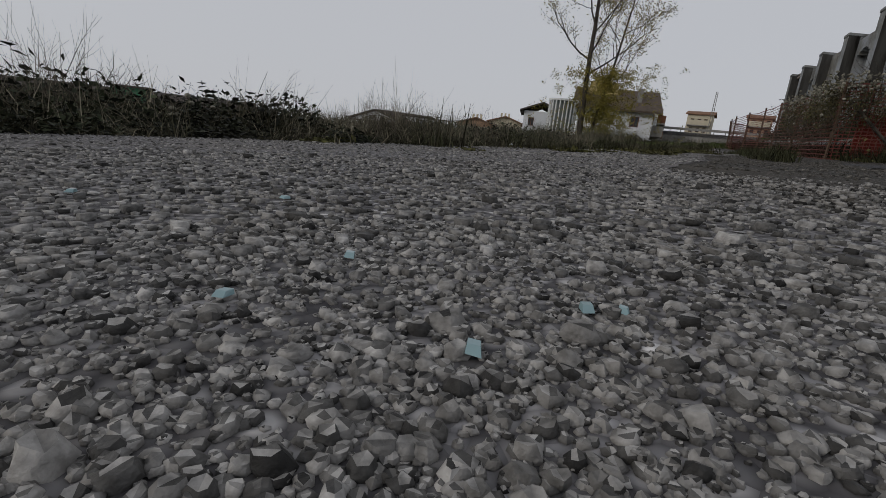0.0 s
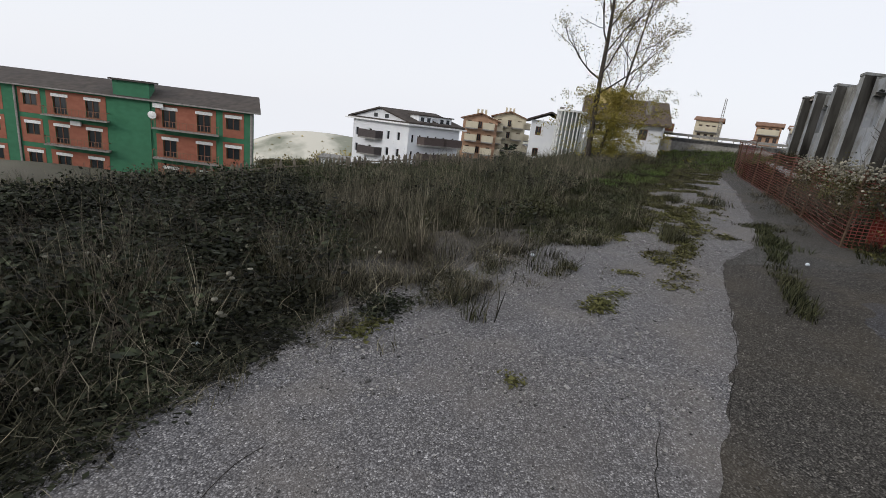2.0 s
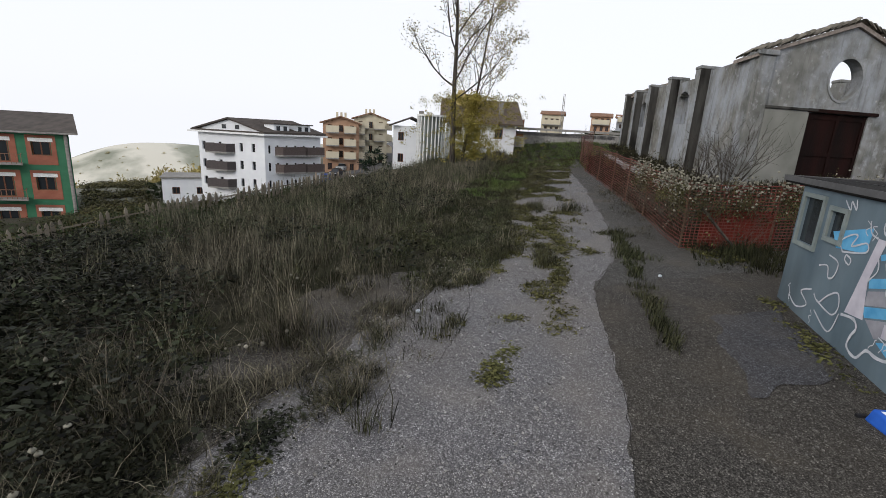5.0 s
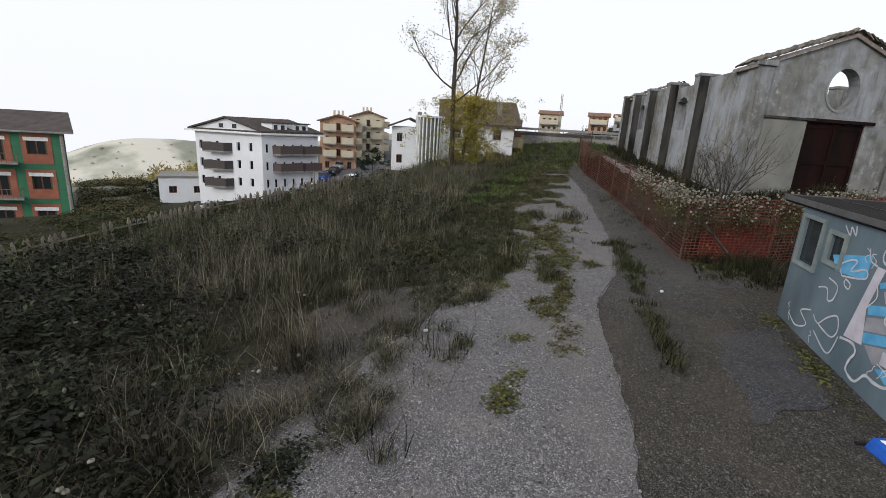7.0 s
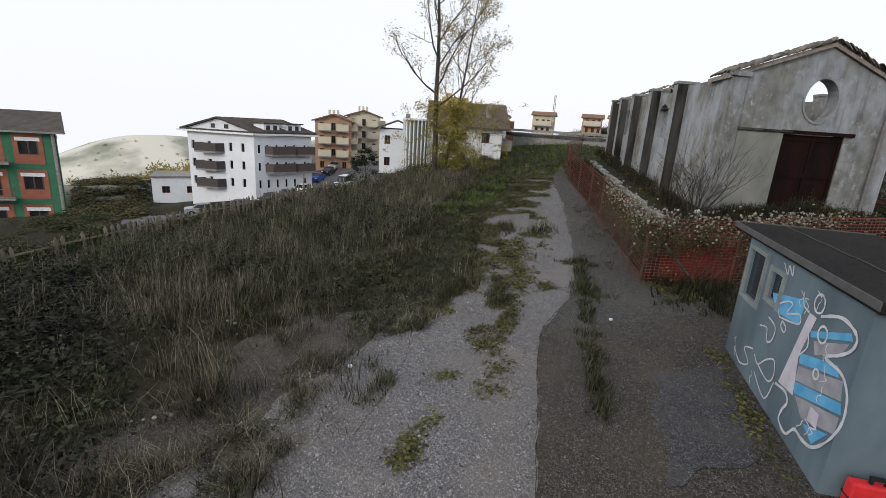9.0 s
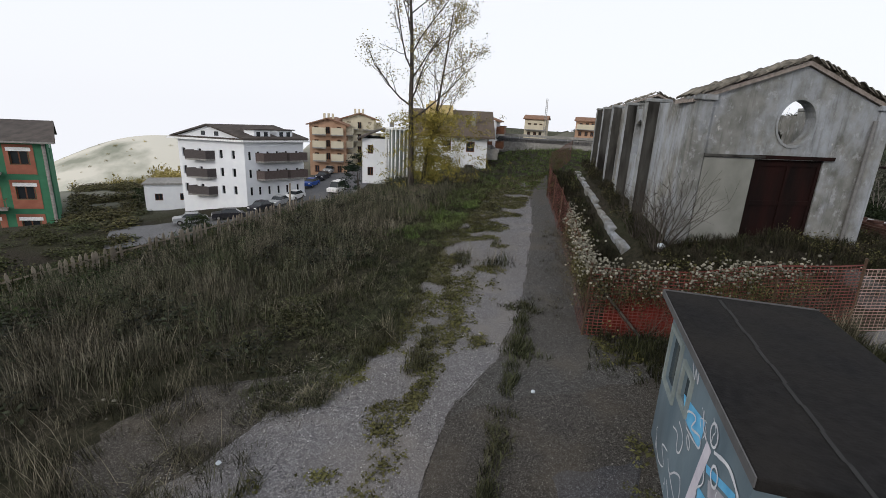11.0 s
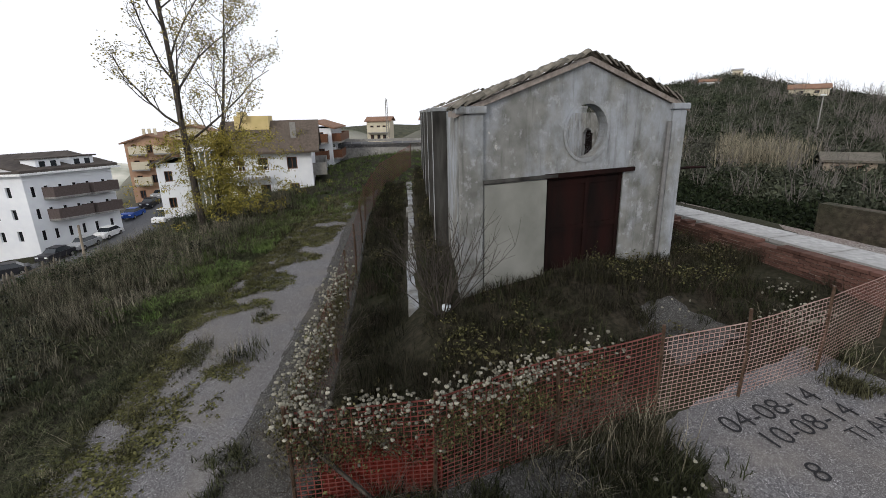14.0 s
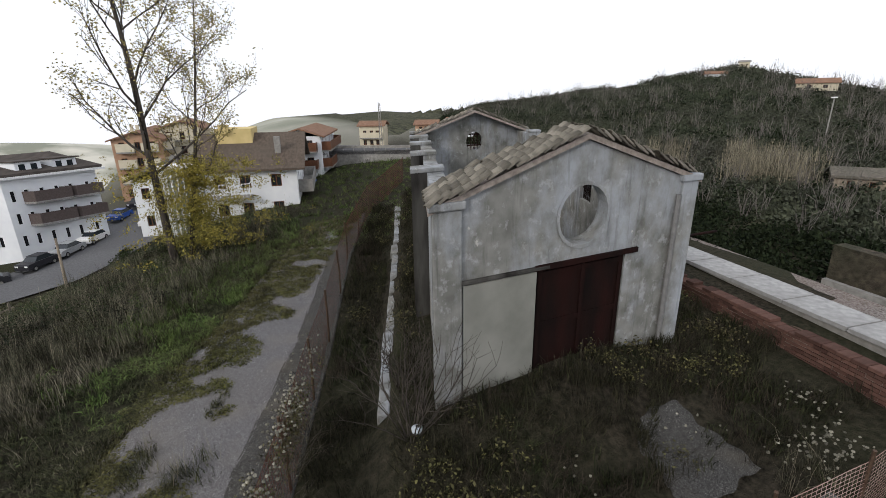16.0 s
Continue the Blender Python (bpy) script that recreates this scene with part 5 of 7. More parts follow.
def car_at(x, y, turn, paint, label, van=False):
    L, Wd, Hh = (2.6, 1.05, 1.15) if van else (2.5, 1.0, 0.86)
    c = thing("parked_car", label, "car", "cars along the street", at=(x, y, street_z(x, y)), turn=turn)
    body = Shape()
    prof = [(0, 0.2), (0, 0.5), (0.12, 0.56), (0.7, 0.6), (L - 0.12, 0.58), (L, 0.45), (L, 0.2)]
    for side in (0, Wd):
        pts = [(p, side, z) for p, z in prof]
        body.face(*(pts if side else pts[::-1]))
    for (a, za), (b, zb) in zip(prof, prof[1:] + prof[:1]):
        body.face((a, 0, za), (b, 0, zb), (b, Wd, zb), (a, Wd, za))
    part("body", body, paint, c, bevel=0.04)
    cab = Shape()
    lo, hi = ((0.55, L - 0.05), (0.85, L - 0.12)) if van else ((0.6, L - 0.3), (0.95, L - 0.7))
    cab.hexa([(lo[0], 0.05, 0.57), (lo[1], 0.05, 0.57), (lo[1], Wd - 0.05, 0.57), (lo[0], Wd - 0.05, 0.57), (hi[0], 0.14, Hh), (hi[1], 0.14, Hh), (hi[1], Wd - 0.14, Hh), (hi[0], Wd - 0.14, Hh)])
    part("cabin_glass", cab, M_GLASS, c)
    part("roof", local_box(hi[0] - 0.03, hi[1] + 0.03, 0.12, Wd - 0.12, Hh, Hh + 0.03), paint, c, bevel=0.01)
    for wx in (0.48, L - 0.5):
        for wy in (-0.01, Wd - 0.12):
            s = Shape()
            s.tube([(wx, wy, 0.2), (wx, wy + 0.13, 0.2)], 0.2, 12)
            w = part("wheel", s, M_BLACK, c)
            s = Shape()
            s.tube([(wx, wy - 0.01, 0.2), (wx, wy + 0.14, 0.2)], 0.11, 10)
            part("rim", s, M_CONC, w)
    for y0 in (0.08, Wd - 0.28):
        part("headlight", local_box(-0.012, 0.02, y0, y0 + 0.2, 0.4, 0.5), M_SHUTTER, c)
    return c


P_GREY, P_WHITE, P_DK, P_BLUE = plain("silver_paint", (0.3, 0.31, 0.32), 0.35), plain("white_car_paint", (0.7, 0.7, 0.7), 0.35), plain("dark_car_paint", (0.03, 0.03, 0.035), 0.3), plain("blue_car_paint", (0.03, 0.08, 0.3), 0.35)
for x, y, t, p, lab, van in ((-4.6, 42.6, 62, P_DK, "dark hatchback parked by the white house", False), (-3.2, 44.6, 66, P_GREY, "silver car parked along the street", False), (-2.0, 47.0, 66, P_WHITE, "white car parked along the street", False),
                             (-0.6, 52.0, 70, P_BLUE, "blue car parked along the street", False), (0.6, 55.0, 70, P_DK, "dark car parked along the street", False), (1.4, 58.0, 70, P_GREY, "grey car parked along the street", False),
                             (2.0, 48.6, 66, P_WHITE, "small white van on the street", True), (-10.5, 40.6, 15, P_GREY, "silver car parked below the fence", False), (-7.8, 41.2, 15, P_DK, "dark car parked below the fence", False),
                             (19.2, 51.6, 60, P_BLUE, "bright blue car by the road wall", False)):
    car_at(x, y, t, p, lab, van)
pole = thing("utility_pole", "leaning wooden utility pole by the street", "pole", at=(-1.4, 36.4, gz(-1.4, 36.4)))
s = Shape()
s.tube([(0, 0, -0.3), (0.12, 0, 3.4)], [0.09, 0.06], 8)
part("shaft", s, M_WOOD, pole)

# the houses ahead stand on rising ground towards the walk
EYE_MID = Vector((0.4, 1.0, 3.0))
for ob in [o for o in scene.objects if o.parent is None and o.type == "EMPTY"]:
    p = ob.location
    k = {"villa": 0.69, "villa_annex": 0.69, "stair_tower": 0.69, "tunnel_wall": 0.7, "hillside_house": 0.7, "lattice_mast": 0.7}.get(ob.name.split(".")[0])
    if ob.name.startswith("apartment_house"):
        k = 0.69 if p.x > 10 else None
    if ob.name.startswith("parked_car") and p.x > 15:
        k = 0.6
    if k:
        ob.location = EYE_MID + (p - EYE_MID) * k
        ob.scale = (k, k, k)
        if ob.name.startswith("hillside_house"):
            ob.scale = (k * 0.68, k * 0.68, k * 0.68)
            ob.location.x += 1.4

# ---------------------------------------------------------------- plants


def blades(n, high, spread, wide, lean=0.4, seed=1):
    """A clump of bent grass blades: two quads each."""
    r = np.random.default_rng(seed)
    v, f = [], []
    for k in range(n):
        a, rad = r.uniform(0, 6.283), spread * math.sqrt(r.uniform())
        x, y = rad * math.cos(a), rad * math.sin(a)
        h, l, b = high * r.uniform(0.45, 1.0), lean * r.uniform(0.2, 1.0), r.uniform(0, 6.283)
        dx, dy = l * math.cos(b) * high, l * math.sin(b) * high
        wx, wy = -math.sin(b + r.uniform(-1, 1)) * wide, math.cos(b) * wide
        i = len(v)
        v += [(x - wx, y - wy, -0.03), (x + wx, y + wy, -0.03), (x + dx * 0.35 + wx * 0.8, y + dy * 0.35 + wy * 0.8, h * 0.6), (x + dx * 0.35 - wx * 0.8, y + dy * 0.35 - wy * 0.8, h * 0.6),
              (x + dx + wx * 0.25, y + dy + wy * 0.25, h), (x + dx - wx * 0.25, y + dy - wy * 0.25, h)]
        f += [(i, i + 1, i + 2, i + 3), (i + 3, i + 2, i + 4, i + 5)]
    return np.array(v, float), np.array(f)


def leaves(n, wide, high, size, seed=1, flat=0.5, hollow=0.35):
    """A dome of small leaves, each a folded pair of quads."""
    r = np.random.default_rng(seed)
    v, f = [], []
    for k in range(n):
        a, q = r.uniform(0, 6.283), r.uniform(hollow, 1) ** 0.6
        t = math.asin(r.uniform(-0.15, 1))
        c = Vector((wide * q * math.cos(a) * math.cos(t), wide * q * math.sin(a) * math.cos(t), high * max(0.05, 0.12 + 0.88 * q * math.sin(t)) * r.uniform(0.75, 1.1)))
        nrm = Vector((r.normal(), r.normal(), r.normal() + flat * 2)).normalized()
        u = nrm.orthogonal().normalized()
        u = (Matrix.Rotation(r.uniform(0, 6.283), 3, nrm) @ u) * size * r.uniform(0.6, 1.3)
        w = nrm.cross(u) * 0.62
        lift = nrm * size * 0.18
        i = len(v)
        v += [tuple(c - u), tuple(c - w * 0.9 + lift), tuple(c + u), tuple(c + w * 0.9 + lift)]
        f += [(i, i + 1, i + 2, i + 3)]
    return np.array(v, float), np.array(f)


def twigs(n, high, spread, thick, seed=1, forks=3):
    """A bundle of forking bare twigs, each a thin three-sided rod made of quads."""
    r = np.random.default_rng(seed)
    s = Shape()

    def grow(p, d, length, rad, level):
        q = p + d * length * 0.5 + Vector((r.normal(), r.normal(), r.normal())) * length * 0.05
        e = q + (d + Vector((r.normal(), r.normal(), r.normal() + 0.3)) * 0.12).normalized() * length * 0.5
        s.tube([p, q, e], [rad, rad * 0.8, rad * 0.55], 3, cap=False)
        if level:
            for k in range(forks):
                o = q if k == 0 else e
                grow(o, (d + Vector((r.normal(), r.normal(), r.normal() * 0.6)) * 0.45).normalized(), length * r.uniform(0.5, 0.75), rad * 0.55, level - 1)

    for k in range(n):
        a = r.uniform(0, 6.283)
        grow(Vector((0.08 * spread * math.cos(a), 0.08 * spread * math.sin(a), -0.03)), Vector((spread * math.cos(a) * r.uniform(0.2, 1), spread * math.sin(a) * r.uniform(0.2, 1), 1)).normalized(), high * r.uniform(0.4, 0.6), thick, 2 if forks > 2 else 1)
    return np.array(s.v, float), np.array(s.f)


def places(points, kinds, s=(0.8, 1.3), h=(0.7, 1.3), lean=0.42, sink=0.0):
    out = []
    for x, y in points:
        k = max(0.35, 1 + 0.8 * fbm(x, y, 0.9, 50))
        rim = edge(LEFT, y) - x
        if 0 < rim < 1.8 and y < 16:
            k *= 0.3 + 0.7 * rim / 1.8
        out.append((rng.integers(kinds), x, y, gz(x, y) - sink, rng.uniform(0, 6.283), rng.uniform(*s), rng.uniform(*h) * k, rng.uniform(-lean, lean)))
    return out


def slope_s(x, y):
    return -(x + 6.0) * 0.784 + (y - 11.7) * 0.62


def fbm(x, y, k, o=0.0):
    return noise.noise((x * k, y * k, o)) + 0.5 * noise.noise((x * k * 2.1, y * k * 2.1, o + 3))


def bramble_zone(x, y):
    return float(smooth(0.0, 1.6, -x - 1.5 - 0.06 * (y - 5) ** 2 * (y > 5) + 0.45 * fbm(x, y, 0.5, 4)) * smooth(2.6, 4.6, y + 0.2 * -x) * (1 - smooth(-2.2, 0.3, slope_s(x, y))))


dry_pts, tall_pts, short_pts, bram_pts, green_pts, twig_pts = [], [], [], [], [], []
for k in range(26000):
    y = rng.uniform(-3, 27)
    x = rng.uniform(-15, 11)
    e = edge(LEFT, y)
    s_ = slope_s(x, y)
    if x > e + 0.1 or s_ > 1.8 or math.hypot(x, y) > 32:
        continue
    b = bramble_zone(x, y)
    inside = e - x
    f = fbm(x, y, 0.7)
    if rng.uniform() < b * 0.4:
        bram_pts.append((x, y))
    if rng.uniform() < 0.93 * (1 - 0.75 * b):
        if inside < (2.0 if y < 8 else 0.8) and (f > 0.02 or rng.uniform() < 0.45):
            if rng.uniform() < 0.25 and f < 0.1:
                short_pts.append((x, y))
            continue
        if s_ > -6 and y > 8 and inside > 1.4 and rng.uniform() < 0.5:
            tall_pts.append((x, y))
        elif y > 7.5 and inside < 3.5 and rng.uniform() < 0.5:
            green_pts.append((x, y))
        elif rng.uniform() < 0.08:
            twig_pts.append((x, y))
        else:
            (dry_pts if rng.uniform() < 0.6 else short_pts).append((x, y))
for k in range(1500):
    y = rng.uniform(3.2, 12)
    x = edge(LEFT, y) + rng.normal() * 0.3 - 0.1
    if fbm(x, y, 1.6, 33) > 0.15:
        (short_pts if rng.uniform() < 0.6 else green_pts if rng.uniform() < 0.4 else dry_pts).append((x, y))
for k in range(900):
    y = rng.uniform(3.5, 8.2)
    x = edge(LEFT, y) - rng.uniform(0.3, 2.8)
    if fbm(x, y, 1.9, 91) > 0.05:
        (short_pts if rng.uniform() < 0.5 else dry_pts).append((x, y))
for k in range(2600):
    y = rng.uniform(0.5, 6)
    x = edge(LEFT, y) - 0.05 - abs(rng.normal()) * 2.4
    f = fbm(x, y, 0.9, 6)
    if f > -0.2:
        (short_pts if rng.uniform() < 0.5 else dry_pts).append((x, y))
    if f > 0.1 and rng.uniform() < 0.12 and x < edge(LEFT, y) - 0.7:
        twig_pts.append((x, y))
near_weeds = []
for k in range(2600):
    y = rng.uniform(0.9, 4.6)
    x = edge(LEFT, y) - 0.15 - abs(rng.normal()) * 1.3
    if fbm(x, y, 1.2, 57) > -0.25 + 0.22 * max(0.0, y - 3.0):
        near_weeds.append((x, y))
verge = []
for k in range(5200):
    y = rng.uniform(7.0, 22)
    x = edge(LEFT, y) + 0.3 - abs(rng.normal()) * (0.5 + 0.09 * (y - 7))
    if slope_s(x, y) < 0:
        (verge if rng.uniform() < float(smooth(13, 18, y)) * 0.6 and fbm(x, y, 0.6, 15) > -0.1 else green_pts if rng.uniform() < 0.45 else short_pts).append((x, y))
for k in range(900):
    y = rng.uniform(6.5, 21)
    x = edge(LEFT, y) - 1.6 - rng.uniform() * 9
    if slope_s(x, y) < 0.5 and fbm(x, y, 0.4, 77) > 0.2 and rng.uniform() < 0.35:
        bram_pts.append((x, y))
# overgrown parts of the asphalt, seams and tufts
seams = [([(3.0, 4.6), (3.5, 5.55), (4.3, 7.1), (5.4, 9.3)], 0.05, 130, "green"), ([(0.9, 4.35), (1.15, 4.75), (1.4, 5.1)], 0.03, 26, "moss"), ([(2.05, 5.2), (2.35, 5.9), (2.9, 6.9), (3.25, 7.6), (3.9, 8.6), (4.1, 9.6), (4.9, 11.3)], 0.07, 150, "moss"),
         ([(0.45, 6.0), (1.0, 7.2), (1.6, 8.0)], 0.35, 110, "short"), ([(5.9, 8.8), (6.9, 10.9), (8.6, 14.8)], 0.25, 260, "short"), ([(5.2, 5.5), (4.5, 4.3), (3.95, 3.35)], 0.05, 24, "moss")]
moss_pts, yard_pts = [], []
for line, wide, n, kind in seams:
    pts = along(line, 0.02)
    for k in range(n):
        x, y = pts[rng.integers(len(pts))]
        if fbm(x, y, 2.2, 7) < -0.35:
            continue
        {"green": green_pts, "short": short_pts, "moss": moss_pts}[kind].append((x + rng.normal() * wide, y + rng.normal() * wide))
for cx, cy, rad, n, kind in ((5.6, 11.6, 0.2, 22, "dry"), (5.0, 12.35, 0.12, 10, "dry"), (5.3, 9.2, 0.16, 30, "green"), (4.65, 7.7, 0.16, 22, "green"), (3.85, 9.6, 0.3, 70, "moss"), (3.4, 8.8, 0.4, 70, "moss"), (4.3, 10.8, 0.5, 60, "moss"),
                          (-0.4, 4.55, 0.2, 26, "dry"), (-0.2, 4.9, 0.16, 16, "dry"), (0.2, 5.2, 0.2, 16, "short"), (-1.2, 3.7, 0.06, 10, "moss"), (-1.05, 3.85, 0.05, 8, "moss"), (1.7, 5.75, 0.06, 7, "moss"), (0.95, 4.5, 0.05, 6, "moss"), (0.05, 3.1, 0.05, 4, "moss"),
                          (6.6, 6.9, 0.4, 110, "yard"), (7.6, 6.6, 0.4, 90, "yard"), (9.2, 6.3, 0.35, 150, "yard"), (8.9, 5.6, 0.35, 120, "yard"), (9.6, 6.9, 0.3, 90, "dry"), (8.3, 5.2, 0.35, 90, "yard"), (8.9, 7.0, 0.4, 60, "dry"), (12.6, 6.0, 0.12, 40, "green"), (12.9, 5.5, 0.25, 30, "green"), (13.4, 6.6, 0.35, 60, "dry"),
                          (6.3, 7.4, 0.3, 60, "moss")):
    for k in range(n):
        p = (cx + rng.normal() * rad, cy + rng.normal() * rad)
        {"tall": tall_pts, "green": green_pts, "short": short_pts, "moss": moss_pts, "dry": dry_pts, "yard": yard_pts}[kind].append(p)
for k in range(11000):
    y = rng.uniform(6.0, 24)
    x = rng.uniform(edge(LEFT, y), edge(LEFT, y) + 2.3)
    m = fbm(x, y, 1.1, 9) - 0.3 * (x - edge(LEFT, y)) + 0.07 * (y - 10) + 0.15
    if m > 0.05:
        (moss_pts if rng.uniform() < 0.6 else short_pts).append((x, y))
for k in range(7000):
    y = rng.uniform(5.0, 15.0)
    x = rng.uniform(edge(LEFT, y), edge(MIDDLE, y) + 0.4)
    if fbm(x * 1.0 - 0.45 * y, y * 0.35, 1.5, 83) > 0.48:
        (green_pts if rng.uniform() < 0.35 else short_pts if rng.uniform() < 0.6 else moss_pts).append((x, y))
# the plot round the freight shed
plot_green, plot_dry = [], []
for k in range(9000):
    y = rng.uniform(7.2, 24)
    x = rng.uniform(6.0, 17)
    if y < 7.6 and x > 9 and rng.uniform() < 0.6:
        continue
    fx = float(np.interp(y, [7.95, 10.6, 14.3, 19.0, 23.6], [5.95, 7.1, 8.6, 10.4, 12.7]))
    q = (x - RAIL_O.x) * RAIL_N.x + (y - RAIL_O.y) * RAIL_N.y
    u = x - A.x - 0.43 * (y - A.y)
    if x < fx + 0.1 or q > -0.35 or (u > -0.3 and y > A.y - 0.15 and u < WIDE + 0.2) or y < 7.4:
        continue
    if -1.2 < u < -0.7 and y > 9.6:
        continue
    if 11.4 < x - 0.5 * (y - 7.5) < 13.0 and 7.5 < y < 9.0 and rng.uniform() < 0.8:
        continue
    f = fbm(x, y, 0.6, 2)
    if f < -0.25 and x > 11 and y < 9:
        continue
    (plot_green if rng.uniform() < 0.5 + 0.4 * f else plot_dry).append((x, y))

K_DRY = [blades(24, 0.3, 0.11, 0.003, 0.55, k) for k in range(4)]
K_SHORT = [blades(16, 0.11, 0.1, 0.003, 0.9, 10 + k) for k in range(4)]
K_TALL = [blades(20, 0.5, 0.14, 0.0036, 0.3, 20 + k) for k in range(4)]
K_GREEN = [blades(18, 0.16, 0.09, 0.005, 0.7, 30 + k) for k in range(4)]
K_TWIG = [twigs(3, 0.55, 0.7, 0.0035, 40 + k) for k in range(3)]
K_BRAM = [leaves(110, 0.45, 0.7, 0.038, 50 + k) for k in range(4)]
K_CANE = [twigs(4, 0.8, 0.9, 0.006, 60 + k, forks=2) for k in range(3)]


M_FIELD = mat("field_bush", (0.02, 0.028, 0.012), (0.062, 0.072, 0.03), 3, 0.8, 0, (0.06, 0.05, 0.028), 0.6, 0.6, island=0.6)
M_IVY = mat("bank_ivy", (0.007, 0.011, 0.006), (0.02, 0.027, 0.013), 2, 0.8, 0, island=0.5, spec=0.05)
M_PLOT = mat("plot_weed", (0.012, 0.017, 0.008), (0.036, 0.042, 0.018), 5, 0.85, 0, (0.03, 0.024, 0.016), 0.5, 0.7, island=0.7)
M_DARKDRY = mat("rotting_grass", (0.018, 0.014, 0.011), (0.06, 0.048, 0.036), 4, 0.9, 0, (0.02, 0.022, 0.012), 0.5, 0.8, island=0.8)


def limit(points, n):
    if len(points) <= n:
        return points
    return [points[i] for i in rng.choice(len(points), n, replace=False)]


dry_pts = limit(dry_pts, 3300)
BARE = ((-0.44, 6.33, 0.5), (-1.24, 7.1, 0.4), (-1.7, 6.0, 0.35), (-1.1, 5.3, 0.45), (-0.9, 4.5, 0.4), (-0.3, 5.5, 0.45), (0.6, 7.6, 0.4), (0.3, 6.9, 0.4), (1.3, 8.4, 0.35))
dry_pts = [p for p in dry_pts if all(math.hypot(p[0] - a, p[1] - b) > c * rng.uniform(0.4, 1.1) for a, b, c in BARE)]
short_pts = [p for p in short_pts if all(math.hypot(p[0] - a, p[1] - b) > c * rng.uniform(0.2, 1.0) for a, b, c in BARE)]
near = [p for p in dry_pts if fbm(*p, 0.35, 31) > 0.12]
scattered("dry_grass", K_DRY, places([p for p in dry_pts if fbm(*p, 0.35, 31) <= 0.12], 4, (0.8, 1.5), (0.45, 1.3)), M_DRY, "low dead grass and weeds on the waste ground", "grass")
scattered("olive_grass", K_DRY, places(near, 4, (0.8, 1.5), (0.4, 1.1)), M_GREEN, "olive-green grass among the dead weeds", "grass")
scattered("straw_stalks", [blades(5, 0.55, 0.16, 0.0022, 0.5, 70 + k) for k in range(4)], places(limit(dry_pts + tall_pts, 2600), 4, (0.8, 1.4), (0.6, 1.4)), M_STRAW, "thin pale straw stalks standing in the weeds", "grass")
scattered("short_grass", K_SHORT, places(limit(short_pts, 3600), 4), M_DRY, "short withered grass at the asphalt's edge", "grass")
scattered("tall_grass", K_TALL, places(limit(tall_pts, 2600), 4, (0.8, 1.4), (0.6, 1.3)), M_TALL, "tall dead grass stalks", "grass")
scattered("green_weeds", K_GREEN, places(limit(green_pts, 3300), 4, (0.8, 1.3), (0.5, 1.05)), M_GREEN, "green weeds in the seams of the asphalt", "weeds")
scattered("moss", [leaves(18, 0.12, 0.03, 0.019, 180 + k, 1.0, 0.0) for k in range(4)], places(limit(moss_pts, 7000), 4, (0.8, 1.7), (0.6, 1.3), sink=-0.014), M_MOSS, "mossy yellow-green patches on the asphalt", "moss")
scattered("dry_twigs", K_TWIG, places(limit(twig_pts, 480), 3, (0.7, 1.3), (0.7, 1.3)), M_STEM, "dead grey weed stems", "weeds")
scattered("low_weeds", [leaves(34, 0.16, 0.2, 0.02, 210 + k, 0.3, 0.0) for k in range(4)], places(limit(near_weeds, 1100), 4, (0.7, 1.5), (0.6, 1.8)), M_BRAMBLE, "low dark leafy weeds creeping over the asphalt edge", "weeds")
edge_bush, field_bush = [], []
for k in range(2600):
    x, y = rng.uniform(-9, 9), rng.uniform(9, 30)
    s_ = slope_s(x, y)
    if -2.6 < s_ < 1.5 and fbm(x, y, 0.5, 19) > 0.0:
        edge_bush.append((x, y))
    elif -9 < s_ <= -2.6 and x < edge(LEFT, y) - 1.2 and fbm(x, y, 0.55, 23) > 0.22:
        field_bush.append((x, y))
scattered("edge_bushes", K_BRAM, places(limit(edge_bush, 260), 4, (0.7, 1.3), (0.4, 0.8)), M_DARKLEAF, "dark bushes along the top of the bank", "bushes")
scattered("field_bushes", K_BRAM, places(limit(field_bush, 190), 4, (0.5, 1.1), (0.25, 0.6)), M_FIELD, "low olive-green bushes in the dead grass", "bushes")
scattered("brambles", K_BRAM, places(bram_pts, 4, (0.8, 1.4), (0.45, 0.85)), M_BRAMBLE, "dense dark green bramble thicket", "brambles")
scattered("bramble_canes", K_CANE, places(limit(bram_pts, 420), 3, (0.7, 1.2), (0.4, 0.75)), M_STEM, "arching brown bramble canes", "brambles")
scattered("yard_weeds", K_GREEN, places(yard_pts, 4, (0.8, 1.4), (0.6, 1.5)), M_PLOT, "dark green weeds between the hut and the fence", "weeds")
scattered("plot_weeds", K_GREEN, places(limit(plot_green, 2600), 4, (0.9, 1.6), (0.6, 1.6)), M_PLOT, "rank green weeds inside the fence", "weeds")
plot_bush = [p for p in limit(plot_dry, 400) if fbm(*p, 0.5, 61) > 0.1]
scattered("plot_bushes", [leaves(60, 0.3, 0.45, 0.03, 170 + k, 0.2, 0.1) for k in range(4)], places(limit(plot_bush, 90), 4, (0.7, 1.3), (0.6, 1.2)), M_VINE, "low yellowing bushes among the weeds inside the fence", "bushes")
scattered("plot_dry_weeds", K_DRY, places(limit(plot_dry, 2800), 4, (0.9, 1.5), (0.5, 1.1)), M_DARKDRY, "dead brown weeds inside the fence", "weeds")

# meadow and verge ahead
mead = []
for k in range(7000):
    x, y = (rng.uniform(3, 22), rng.uniform(20, 36)) if k % 2 else (rng.uniform(4.2, 9.5), rng.uniform(18, 27))
    if k % 2 == 0 and x > edge(LEFT, y) + 0.2:
        continue
    if slope_s(x, y) < 6 and (x - RAIL_O.x) * RAIL_N.x + (y - RAIL_O.y) * RAIL_N.y < -1:
        mead.append((x, y))
